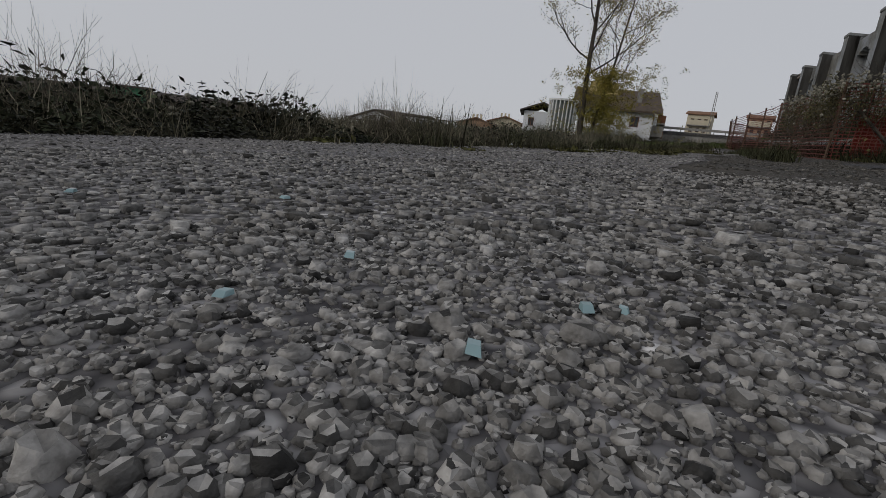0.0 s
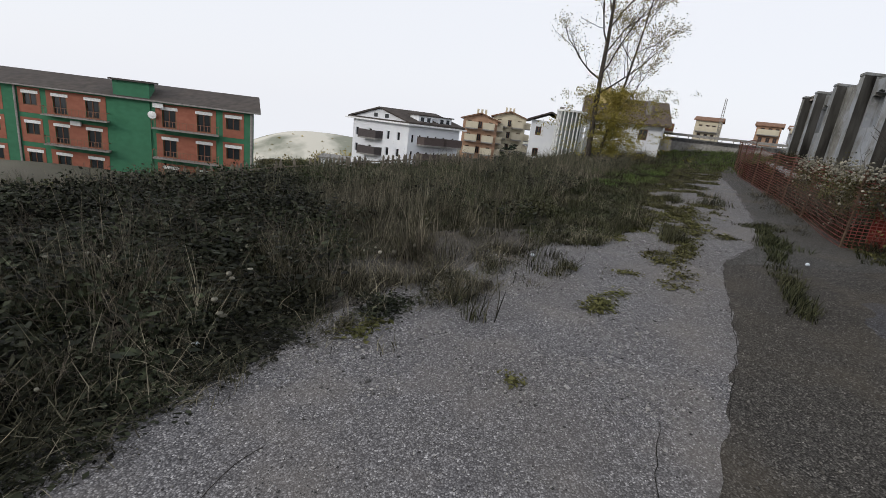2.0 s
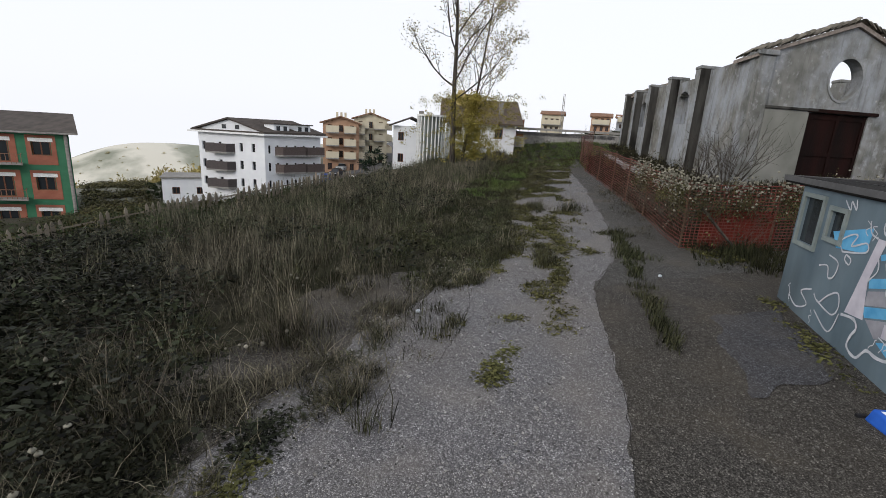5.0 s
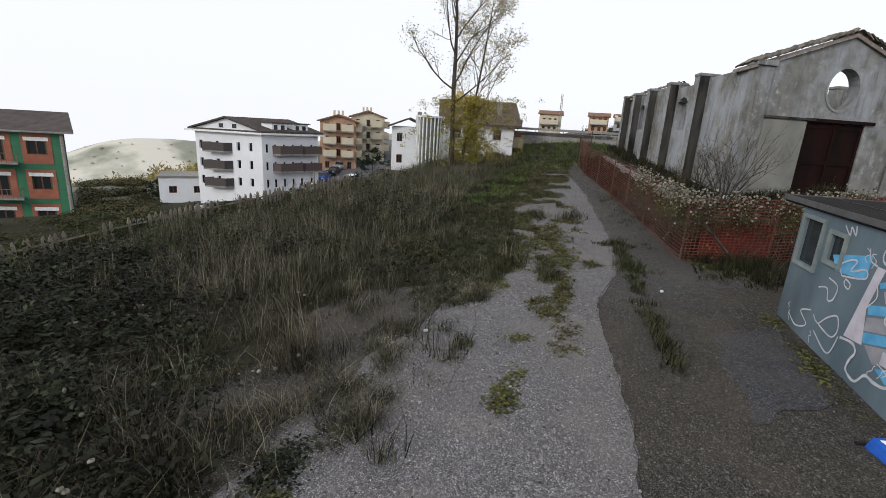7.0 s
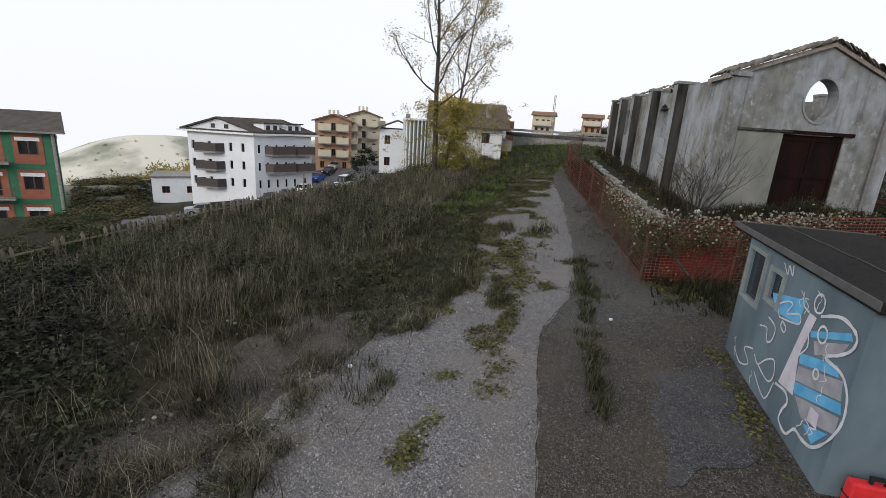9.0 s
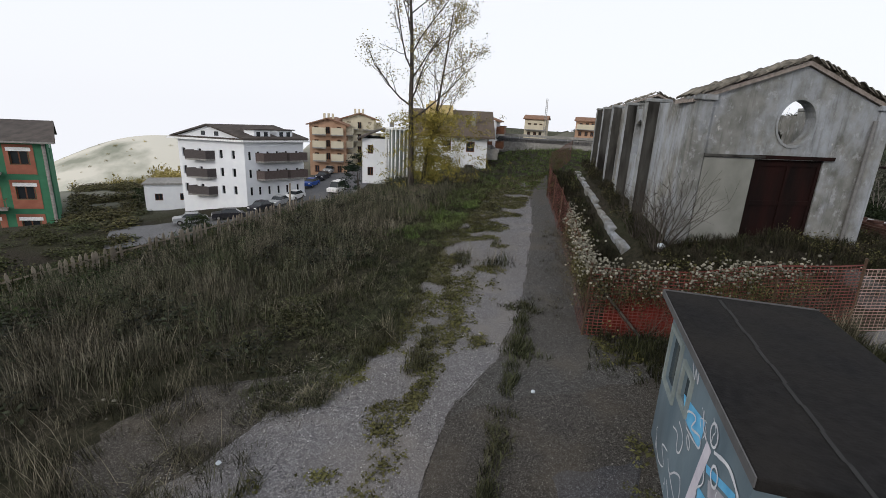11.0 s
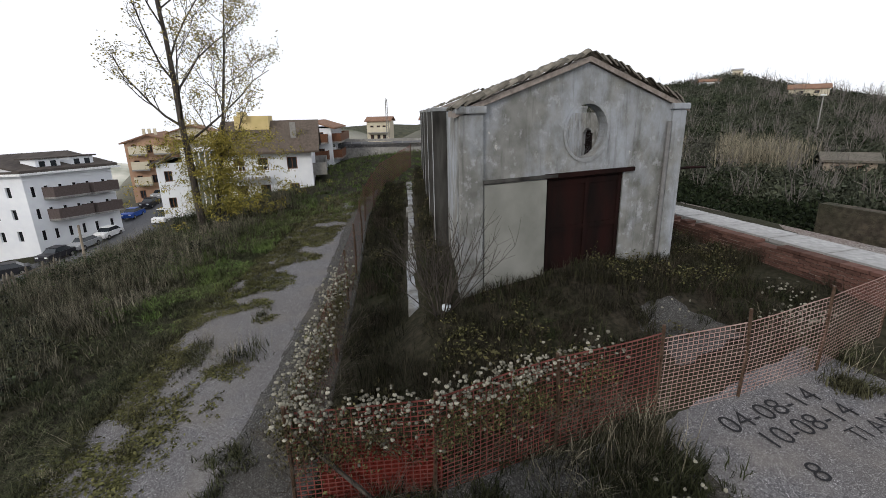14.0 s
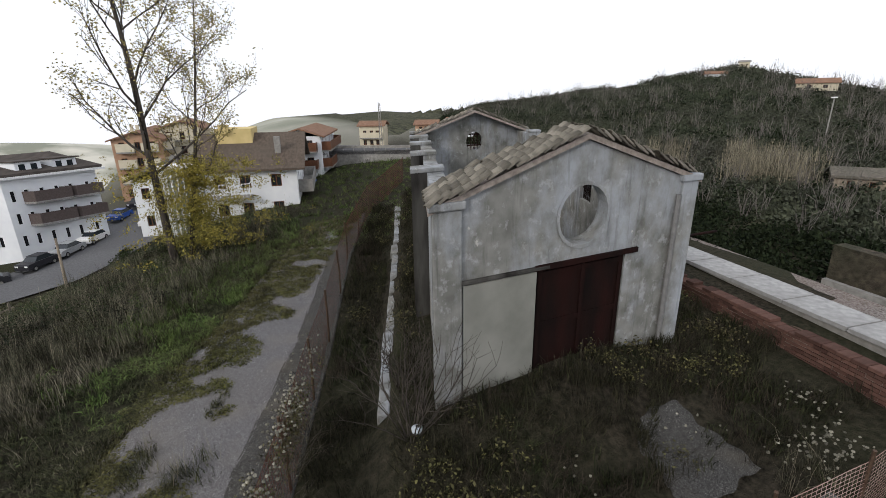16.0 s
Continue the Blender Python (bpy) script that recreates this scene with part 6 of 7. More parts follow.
scattered("meadow", K_GREEN, places(limit(mead, 3400) + limit(verge, 1900), 4, (1.1, 1.9), (0.5, 1.2)), M_MEADOW, "bright green grass verge beyond the path", "grass")
scattered("verge_dry", K_TALL, places(limit(mead, 500), 4, (1.0, 1.6), (0.5, 0.9)), M_DRY, "dead grass among the green verge", "grass")

# fluffy seed heads
SEED = []
for k in range(2):
    s = Shape()
    r = np.random.default_rng(80 + k)
    ring_n = [(0, 0.35), (1, 0.95), (2, 0.9), (3, 0.3)]
    rows_ = [[(rad * math.cos(t * math.pi / 3) * 0.035 * r.uniform(0.8, 1.2), rad * math.sin(t * math.pi / 3) * 0.035 * r.uniform(0.8, 1.2), (lv - 1.5) * 0.018) for t in range(7)] for lv, rad in ring_n]
    for row in rows_:
        row[-1] = row[0]
    s.grid(rows_)
    SEED.append((np.array(s.v, float), np.array(s.f)))
heads, vines = [], []
fence_pts = [(p, 1) for p in along([(8.6, 14.2), (7.0, 10.6), (5.85, 7.95)], 0.05)] + [(p, 2) for p in along([(5.85, 7.95), (7.2, 7.35), (8.7, 7.2), (9.8, 7.15)], 0.05)]
for (x, y), side in fence_pts:
    fade = (1 - smooth(9.5, 13.0, y)) if side == 1 else (1 - smooth(8.9, 9.8, x))
    dens = max(0.0, 0.75 + 0.9 * fbm(x, y, 0.8, 12) + 0.9 * fbm(x, y, 2.6, 37)) * float(fade)
    for k in range(rng.poisson(15 * dens)):
        h = 1.16 + rng.normal() * 0.09 - (abs(rng.normal()) * 0.3 if rng.uniform() < 0.28 else 0)
        heads.append((rng.integers(2), x + rng.normal() * 0.1, y + rng.normal() * 0.1, gz(x, y) + h, rng.uniform(0, 6), rng.uniform(0.35, 0.85), rng.uniform(0.35, 0.85), 0))
    for k in range(rng.poisson(6.5 * dens)):
        vines.append((rng.integers(3), x + rng.normal() * 0.08, y + rng.normal() * 0.08, gz(x, y) + 0.72 + rng.normal() * 0.15, rng.uniform(0, 6), rng.uniform(0.3, 0.6), rng.uniform(0.35, 0.7), 0))
for x, y, n in ((-2.2, 3.8, 7), (-2.6, 5.2, 8), (-1.6, 5.4, 5), (-3.4, 7.4, 10), (-2.9, 2.6, 6), (-3.8, 4.2, 6), (-1.0, 7.5, 5), (9.0, 5.3, 22), (9.2, 5.8, 22), (14.0, 7.2, 60), (13.4, 7.3, 25), (12.6, 8.4, 8), (14.6, 7.8, 30), (10.6, 8.6, 6)):
    for k in range(n):
        heads.append((rng.integers(2), x + rng.normal() * 0.22, y + rng.normal() * 0.22, gz(x, y) + abs(rng.normal()) * 0.1 + 0.14, rng.uniform(0, 6), rng.uniform(0.35, 0.9), rng.uniform(0.35, 0.9), 0))
K_VINE = [leaves(26, 0.3, 0.5, 0.035, 90 + k, 0.2, 0.1) for k in range(3)]
scattered("seed_heads", SEED, heads, M_SEED, "fluffy pale clematis seed heads over the fence", "seed heads")
scattered("clematis_vine", K_VINE, vines, M_VINE, "dry clematis vine along the net fence", "vine")
K_VTWIG = [twigs(6, 0.7, 1.2, 0.004, 95 + k) for k in range(3)]
scattered("vine_stems", K_VTWIG, [(rng.integers(3), x + rng.normal() * 0.06, y + rng.normal() * 0.06, gz(x, y) + rng.uniform(0, 0.6), rng.uniform(0, 6), rng.uniform(0.6, 1), rng.uniform(0.6, 1), 0) for (x, y), sd in fence_pts[::3] if sd == 2 or y < 12], M_STEM, "brown vine stems tangled in the net", "vine")

# picket fence with ivy
PICKETS = [(-9.5, 8.6), (-6.6, 11.3), (-5.2, 12.4), (-4.2, 13.4), (-3.2, 14.5), (-2.0, 15.8), (-0.3, 18.6), (1.1, 21.4)]
pick = thing("picket_fence", "weathered pale wooden picket fence half hidden in scrub", "fence")
pk = Shape()
pk.box(-0.035, -0.012, -0.1, 0.035, 0.012, 0.62)
pk.hexa([(-0.035, -0.012, 0.62), (0.035, -0.012, 0.62), (0.035, 0.012, 0.62), (-0.035, 0.012, 0.62), (-0.006, -0.012, 0.69), (0.006, -0.012, 0.69), (0.006, 0.012, 0.69), (-0.006, 0.012, 0.69)])
pk_mesh = pk.mesh("picket")
pk_mesh.materials.append(mat("pale_picket", (0.12, 0.105, 0.085), (0.24, 0.21, 0.17), 6, 0.9, 0.3, random=0.25))
line = along(PICKETS, 0.14)
for i, (x, y) in enumerate(line[:-1]):
    if random.random() < (0.45 if x < -6.5 or noise.noise((x * 0.5, y * 0.5, 2)) < -0.1 else 0.12):
        continue
    d = Vector((line[i + 1][0] - x, line[i + 1][1] - y))
    ob = new("picket", pk_mesh)
    ob.parent = pick
    ob.matrix_basis = pose(x, y, gz(x, y), random.uniform(-4, 4), random.uniform(-5, 5), math.degrees(math.atan2(d.y, d.x)))
for h in (0.18, 0.5):
    s = Shape()
    s.tube([(x, y + 0.03, gz(x, y) + h) for x, y in line[::6]], 0.025, 4)
    part("rail", s, M_WOOD, pick)
hedge, vines = [], []
for x, y in along([(-24, -1.5), (-16, 3.4)] + PICKETS, 0.1):
    for k in range(2 if x > -9.5 else 4):
        hedge.append((rng.integers(4), x + (-0.25 if k else 0.12) + rng.normal() * 0.25, y + (0.3 if k else -0.12) + rng.normal() * 0.25, gz(x, y) - 0.1, rng.uniform(0, 6), rng.uniform(0.5, 0.9), rng.uniform(0.45, 0.85) * (1.0 if x > -9.5 else 1.4), 0))
    if x > -9.5:
        for k in range(3):
            off = rng.uniform(0.05, 0.4)
            (vines if rng.uniform() < 0.4 else hedge).append((rng.integers(4), x - 0.7 * off + rng.normal() * 0.1, y + 0.7 * off + rng.normal() * 0.1, gz(x - 0.7 * off, y + 0.7 * off) - 0.05, rng.uniform(0, 6), rng.uniform(0.5, 0.9), rng.uniform(0.95, 1.35) * (1 - 0.3 * smooth(-4.5, -1.0, x)), 0))
scattered("vine_hedge", K_BRAM, vines, M_VINE, "olive and yellowing vines over the picket fence", "hedge")
scattered("ivy_hedge", K_BRAM, hedge, M_DARKLEAF, "dark ivy hedge behind the picket fence", "hedge")

# scrub on the slope to the street
K_BUSH = [leaves(120, 0.8, 1.3, 0.11, 100 + k, 0.2, 0.2) for k in range(4)]
sl = []
for k in range(5200):
    x, y = rng.uniform(-42, 10), rng.uniform(6, 52)
    s_ = slope_s(x, y)
    if 1.0 < s_ < (15 if x > -12 else 34) and not (x > -16 and y > 37.5) and fbm(x, y, 0.2, 44) > -0.25:
        sl.append((x, y))
scattered("slope_scrub", K_BUSH, places(limit(sl, 760), 4, (0.6, 1.3), (0.2, 0.5)), M_FIELD, "dark scrub on the slope down to the street", "scrub")

lower = []
for k in range(900):
    y = rng.uniform(36, 82)
    x = y * rng.uniform(-0.44, -0.335)
    if fbm(x, y, 0.15, 47) > -0.15:
        lower.append((x, y))
scattered("lower_scrub", K_BUSH, places(limit(lower, 420), 4, (0.8, 1.6), (0.2, 0.6)), M_VINE, "olive scrub covering the slope below the fence", "scrub")

K_FAR = [leaves(170, 0.5, 0.6, 0.05, 190 + k, 0.0, 0.1) for k in range(4)]
valley = []
for k in range(420):
    y = rng.uniform(110, 640)
    x = -y * rng.uniform(0.02, 0.62) - 8
    if fbm(x, y, 0.012, 70) > -0.05:
        z = rng.uniform(2.2, 5.0)
        valley.append((rng.integers(4), x, y, gz(x, y) - 0.3, rng.uniform(0, 6), z, z * rng.uniform(0.7, 1.2), 0))
for k in range(190):
    y = rng.uniform(98, 128)
    x = -y * rng.uniform(0.2, 0.45)
    z = rng.uniform(2.2, 4.4) * (1 + 0.6 * smooth(0.36, 0.24, -x / y))
    valley.append((rng.integers(4), x, y, gz(x, y) - 0.3, rng.uniform(0, 6), z * 0.8, z * rng.uniform(0.9, 1.5), 0))
# Autumn yellow brightened: sunlight on the distant crowns is put into the colour.
M_VALLEY = mat("sunlit_valley_tree", (0.2, 0.17, 0.06), (0.5, 0.4, 0.14), 0.05, 0.8, 0, (0.08, 0.09, 0.06), 0.02, 0.6, island=0.4)
scattered("valley_trees", K_FAR, valley, M_VALLEY, "yellowing trees down in the far valley, painted sunlit", "woods")

# bare shrub by the freight shed's corner, another along the wall
for x, y, n, sc in ((8.65, 10.0, 22, 1.0), (9.0, 11.3, 12, 0.8)):
    v, f = twigs(n, 1.7 * sc, 0.9, 0.012, int(x * 100))
    scattered("bare_shrub", [(v, f)], [(0, x, y, gz(x, y), 0.4, 1, 1, 0)], M_BARK, "leafless grey shrub against the plaster wall", "shrub", kind="")

# ---------------------------------------------------------------- trees


def grown(seed, base, height, lean, spread, levels=4, r0=0.16, first=0.3, count=11, reach=0.42):
    """Trunk and limbs as one tapered mesh; returns it with the twig ends."""
    r = np.random.default_rng(seed)
    s, tips = Shape(), []

    def limb(p, d, length, rad, level):
        pts, rads = [p], [rad]
        n = 8 if level == levels else 5
        for k in range(n):
            bend = Vector((r.normal(), r.normal(), r.normal())) * (0.025 if level == levels else 0.13)
            d = (d + bend + Vector((0, 0, 0.03 if level == levels else 0.09))).normalized()
            p = p + d * length / n
            pts.append(p)
            rads.append(max(0.0045, rad * (1 - (0.82 if level == levels else 0.75) * (k + 1) / n)))
        s.tube(pts, rads, 8 if level == levels else (5 if level > 1 else 3), cap=False)
        if level == 0:
            tips.extend((pts[-1], pts[3], pts[1]))
            return
        forks = count if level == levels else (8 if level > 1 else 5)
        for k in range(forks):
            t = first + (0.97 - first) * (k + r.uniform(0.1, 0.9)) / forks if level == levels else 0.22 + 0.78 * (k + r.uniform(0, 1)) / forks
            i = min(n - 1, int(t * n))
            o = pts[i].lerp(pts[i + 1], t * n - i)
            a = k * 2.4 + r.uniform(-0.5, 0.5)
            out = Vector((math.cos(a), math.sin(a), 0))
            if level == levels:
                nd = (out * spread + Vector((0, 0, r.uniform(0.55, 1.0)))).normalized()
                ln = height * reach * (1.12 - t) ** 0.55 * r.uniform(0.75, 1.1)
            else:
                nd = (d * 0.9 + Vector((r.normal(), r.normal(), r.normal() * 0.7)) * 0.55).normalized()
                ln = length * r.uniform(0.3, 0.55) * (1.25 - 0.6 * t)
            limb(o, nd, ln, rads[i] * (0.42 if level == levels else 0.6), level - 1)

    limb(Vector(base), Vector(lean).normalized(), height, r0, levels)
    return s, tips


poplar = thing("poplar_tree", "tall nearly leafless poplar with yellow leaves low down", "tree")
TX, TY = 5.25, 22.4
tz = gz(TX, TY)
t1, tips1 = grown(5, (TX, TY, tz - 0.1), 10.5, (-0.02, 0, 1), 1.0, 3, 0.14, 0.27, 14, 0.45)
part("trunk", t1, M_BARK, poplar, smooth=True)
t2, tips2 = grown(9, (TX + 0.45, TY + 0.25, tz - 0.1), 8.6, (0.2, 0.05, 1), 0.9, 3, 0.085, 0.25, 11, 0.36)
part("second_stem", t2, M_BARK, poplar, smooth=True)
K_LEAF = [leaves(1, 0.02, 0.04, 0.036, 120 + k, 0.0) for k in range(5)]
tl = [(rng.integers(5), p.x + rng.normal() * 0.12, p.y + rng.normal() * 0.12, p.z + rng.normal() * 0.12, rng.uniform(0, 6), 1, 1, 0) for p in tips1 + tips2 for k in range(4) if rng.uniform() < 0.75]
M_POPLEAF = mat("poplar_leaf", (0.2, 0.17, 0.07), (0.34, 0.29, 0.12), 3, 0.7, 0, island=0.35)
scattered("sparse_leaves", K_LEAF, tl, M_POPLEAF, "", "", poplar)
K_CLUMP = [leaves(32, 0.45, 0.6, 0.062, 130 + k, 0.0, 0.0) for k in range(4)]
cl = []
for k in range(760):
    a, q, h = rng.uniform(0, 6.283), abs(rng.normal()) * 0.95, 0.3 + 3.0 * rng.uniform() ** 0.9
    x, y = TX + 0.95 + q * math.cos(a) * 1.35, TY + 0.3 + q * math.sin(a)
    if fbm(x * 1.7 + h, y * 1.7 + h * 2.0, 0.8, 41) > -0.3:
        cl.append((rng.integers(4), x, y, tz + h, rng.uniform(0, 6), rng.uniform(0.35, 0.8), rng.uniform(0.35, 0.8), 0))
for k in range(90):
    h = rng.uniform(0.6, 4.0)
    cl.append((rng.integers(4), TX + rng.normal() * 0.2, TY + rng.normal() * 0.2, tz + h, rng.uniform(0, 6), rng.uniform(0.25, 0.5), rng.uniform(0.25, 0.5), 0))
scattered("low_foliage", K_CLUMP, cl, M_YELLOW, "", "", poplar)


def leafy_tree(x, y, high, wide, material, label, name="tree", cat="tree", n=70, cone=False):
    z = gz(x, y)
    t = thing(name, label, cat, at=(x, y, z))
    s, tips = grown(int(abs(x * 31 + y * 7)), (0, 0, -0.2), high * 0.9, (0, 0, 1), 0.5, 2, 0.045 * high * 0.5)
    part("trunk", s, M_BARK, t)
    rows_ = []
    for k in range(n):
        h = rng.uniform(0.18, 1.0)
        w = wide * ((1.05 - h) if cone else math.sin(math.pi * min(1, h * 0.85 + 0.12)) ** 0.7) * math.sqrt(rng.uniform(0.05, 1))
        a = rng.uniform(0, 6.283)
        rows_.append((rng.integers(4), w * math.cos(a), w * math.sin(a), h * high * 0.92, rng.uniform(0, 6), rng.uniform(0.3, 0.62) * wide, rng.uniform(0.3, 0.6) * wide, 0))
    scattered("crown", [leaves(46, 0.5, 0.6, 0.09, 200 + k, 0.0, 0.0) for k in range(4)], rows_, material, "", "", t)
    return t


M_CONIFER = mat("conifer", (0.008, 0.016, 0.01), (0.022, 0.036, 0.02), 3, 0.8, 0, island=0.35)
for x, y, h, w, m_, lab, cone in ((4.0, 46.0, 4.4, 1.7, M_CONIFER, "dark spreading pine by the street", False), (13.2, 35.2, 2.6, 0.8, M_CONIFER, "small dark conifer by the road wall", True), (2.6, 33.0, 2.0, 1.2, M_DARKLEAF, "dark laurel bush by the street", False),
                                   (-7.6, 36.5, 1.6, 1.2, M_DARKLEAF, "round dark shrub below the fence", False), (-16, 58, 2.6, 2.0, M_DARKLEAF, "round dark shrub on the slope", False), (-19, 60, 2.4, 1.8, M_DARKLEAF, "round dark shrub on the slope", False), (-12, 62, 2.2, 1.8, M_BRAMBLE, "olive shrub on the slope", False)):
    leafy_tree(x, y, h, w, m_, lab, cone=cone)

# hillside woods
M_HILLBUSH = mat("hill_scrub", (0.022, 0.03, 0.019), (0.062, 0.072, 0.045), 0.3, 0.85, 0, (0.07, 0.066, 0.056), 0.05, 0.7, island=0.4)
K_HILL = [leaves(74, 0.62, 0.7, 0.075, 140 + k, 0.0, 0.05) for k in range(4)]
hb, hd, ht = [], [], []
for k in range(11000):
    az, r_ = radians(rng.uniform(27, 78)), 14 + 140 * rng.uniform() ** 1.25
    p = Vector((6.8 + r_ * math.sin(az), 5.0 + r_ * math.cos(az)))
    q = (p - RAIL_O).dot(RAIL_N)
    if q < 4.8 or (q < 8.6 and p.y < 12.6):
        continue
    x, y = p.x, p.y
    open_ = fbm(x, y, 0.022, 20)
    size = 0.9 + q * 0.014
    if q > 50 and open_ > 0.3:
        continue
    row = (rng.integers(4), x, y, gz(x, y) - 0.2, rng.uniform(0, 6), size * rng.uniform(0.8, 1.7), size * rng.uniform(0.8, 1.8), 0)
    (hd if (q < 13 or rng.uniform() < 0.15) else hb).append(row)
    if q > 12 and rng.uniform() < 0.2:
        ht.append((rng.integers(3), x, y, gz(x, y), rng.uniform(0, 6), size * 1.5, size * rng.uniform(1.6, 2.6), 0))
hb, hd = hb[:5600], hd[:1500]
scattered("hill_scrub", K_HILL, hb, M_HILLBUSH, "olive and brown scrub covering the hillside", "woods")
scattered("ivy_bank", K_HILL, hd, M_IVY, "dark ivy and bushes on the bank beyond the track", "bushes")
reeds = []
for k in range(130):
    a, r_ = radians(rng.choice((59.5, 61.5, 64.0, 52.5)) + rng.normal() * 1.1), rng.uniform(36, 46)
    x, y = 6.8 + r_ * math.sin(a), 5.0 + r_ * math.cos(a)
    reeds.append((rng.integers(4), x, y, gz(x, y) - 0.1, rng.uniform(0, 6), rng.uniform(3.0, 5.0), rng.uniform(3.2, 5.2), rng.uniform(-0.1, 0.1)))
scattered("reeds", K_TALL, reeds, M_STRAW, "clumps of tall pale reeds on the bank", "reeds")
M_GREYTWIG = mat("grey_twigs", (0.1, 0.09, 0.085), (0.18, 0.165, 0.15), 2, 0.9, 0)
scattered("bare_trees", [twigs(6, 1.0, 0.6, 0.014, 150 + k, forks=2) for k in range(3)], ht[:420], M_GREYTWIG, "leafless grey trees on the hillside", "woods")

# ---------------------------------------------------------------- loose stones on the asphalt, close by
PEB, CHIP = [], []
for k in range(6):
    r = np.random.default_rng(300 + k)
    s = Shape()
    rows_ = []
    for lv, rad in ((-0.6, 0.75), (0.15, 1.0), (0.7, 0.6)):
        w_ = [(rad * math.cos(t * math.pi / 3) * r.uniform(0.7, 1.2), rad * math.sin(t * math.pi / 3) * r.uniform(0.7, 1.2), lv + r.uniform(-0.2, 0.2)) for t in range(6)]
        rows_.append(w_ + [w_[0]])
    s.grid(rows_)
    s.face(*rows_[2][:4])
    s.face(rows_[2][3], rows_[2][4], rows_[2][5], rows_[2][0])
    PEB.append((np.array(s.v, float), np.array(s.f)))
    s = Shape()
    s.hexa([(a * r.uniform(0.5, 1.1), b * r.uniform(0.5, 1.1), c * r.uniform(0.5, 1.0)) for c in (-0.8, 0.8) for a, b in ((-1, -1), (1, -1), (1, 1), (-1, 1))])
    CHIP.append((np.array(s.v, float), np.array(s.f)))


def stones(count, near, far, power, size, vary, half=0.95):
    out = []
    for k in range(count):
        d = near + (far - near) * rng.uniform() ** power
        a = rng.uniform(-half, half)
        x, y = d * math.sin(a) + 0.02, d * math.cos(a) - 0.02
        if x > edge(MIDDLE, y) - 0.03 and d > 2.0:
            continue
        s_ = rng.lognormal(math.log(size), vary)
        out.append((rng.integers(6), x, y, gz(x, y) + 0.012 * noise.noise((x * 0.8, y * 0.8, 0)) + 0.0115 + s_ * 0.3, rng.uniform(0, 6), s_, s_ * rng.uniform(0.6, 1.0), rng.uniform(-0.4, 0.4)))
    return out


def strewn(count, y0, y1, left, right, size):
    out = []
    for k in range(count):
        y = y0 + (y1 - y0) * rng.uniform() ** 1.3
        x = rng.uniform(left(y), right(y))
        if fbm(x, y, 1.4, 66) < -0.2:
            continue
        s_ = rng.lognormal(math.log(size), 0.35)
        out.append((rng.integers(6), x, y, gz(x, y) + 0.012 * noise.noise((x * 0.8, y * 0.8, 0)) + 0.011 + s_ * 0.2, rng.uniform(0, 6), s_, s_ * rng.uniform(0.5, 0.9), rng.uniform(-0.4, 0.4)))
    return out


scattered("strip_chippings", CHIP, strewn(5200, 0.8, 7.5, lambda y: edge(MIDDLE, y) + 0.05, lambda y: edge(MIDDLE, y) + 2.4, 0.0046), M_DIRTYCHIP, "brownish chippings strewn over the dirty asphalt", "gravel")
scattered("strewn_chippings", CHIP, strewn(8000, 2.8, 8.5, lambda y: edge(LEFT, y) - 0.9, lambda y: edge(MIDDLE, y), 0.006), M_STONE, "pale chippings strewn over the asphalt", "gravel")
scattered("loose_gravel", PEB, stones(10000, 0.04, 0.45, 0.8, 0.0022, 0.4), M_STONE, "pale grey stone chippings standing out of the worn asphalt", "gravel")
scattered("loose_chippings", CHIP, stones(15000, 0.32, 1.6, 0.8, 0.0031, 0.36) + stones(6000, 1.5, 3.6, 0.8, 0.0036, 0.3, 0.8), M_STONE, "angular grey chippings scattered over the asphalt", "gravel")

# ---------------------------------------------------------------- painted marks and small things
SPRAY = {
    "outline": [(1.89, 1.6), (2.16, 1.7), (2.35, 1.68), (2.43, 1.62), (2.4, 1.52), (2.28, 1.42), (2.12, 1.32), (2.36, 1.31), (2.49, 1.23), (2.55, 1.1), (2.55, 0.94), (2.45, 0.73), (2.3, 0.57), (2.14, 0.53), (1.99, 0.53), (1.87, 0.4), (1.7, 0.44), (1.71, 0.56), (1.76, 0.66), (1.68, 0.73), (1.46, 0.7)],
    "letter_c": [(1.19, 1.31), (1.11, 1.41), (1.27, 1.51), (1.38, 1.52), (1.32, 1.4), (1.55, 1.48), (1.57, 1.39), (1.19, 1.31)],
    "letter_j": [(0.82, 1.06), (0.99, 1.1), (1.06, 0.98), (1.16, 1.03), (1.17, 1.18), (0.97, 1.22)],
    "letter_s": [(0.87, 0.73), (1.0, 0.67), (1.15, 0.8), (1.32, 0.88), (1.39, 0.74), (1.29, 0.63), (0.95, 0.68)],
    "letter_v": [(0.96, 0.56), (1.32, 0.44), (1.43, 0.69)],
    "scrawl": [(0.31, 0.54), (0.54, 0.46), (0.77, 0.56), (0.58, 0.67), (0.8, 0.76)],
    "drop": [(1.27, 1.3), (1.27, 1.24), (1.36, 1.21), (1.37, 1.27), (1.27, 1.3)],
    "letter_w": [(1.0, 1.84), (1.13, 1.75), (1.12, 1.84), (1.23, 1.77), (1.2, 1.87)],
    "tag": [(1.52, 1.7), (1.58, 1.59), (1.7, 1.56)],
    "squiggle": [(1.78, 1.39), (1.82, 1.27), (1.72, 1.14)],
}
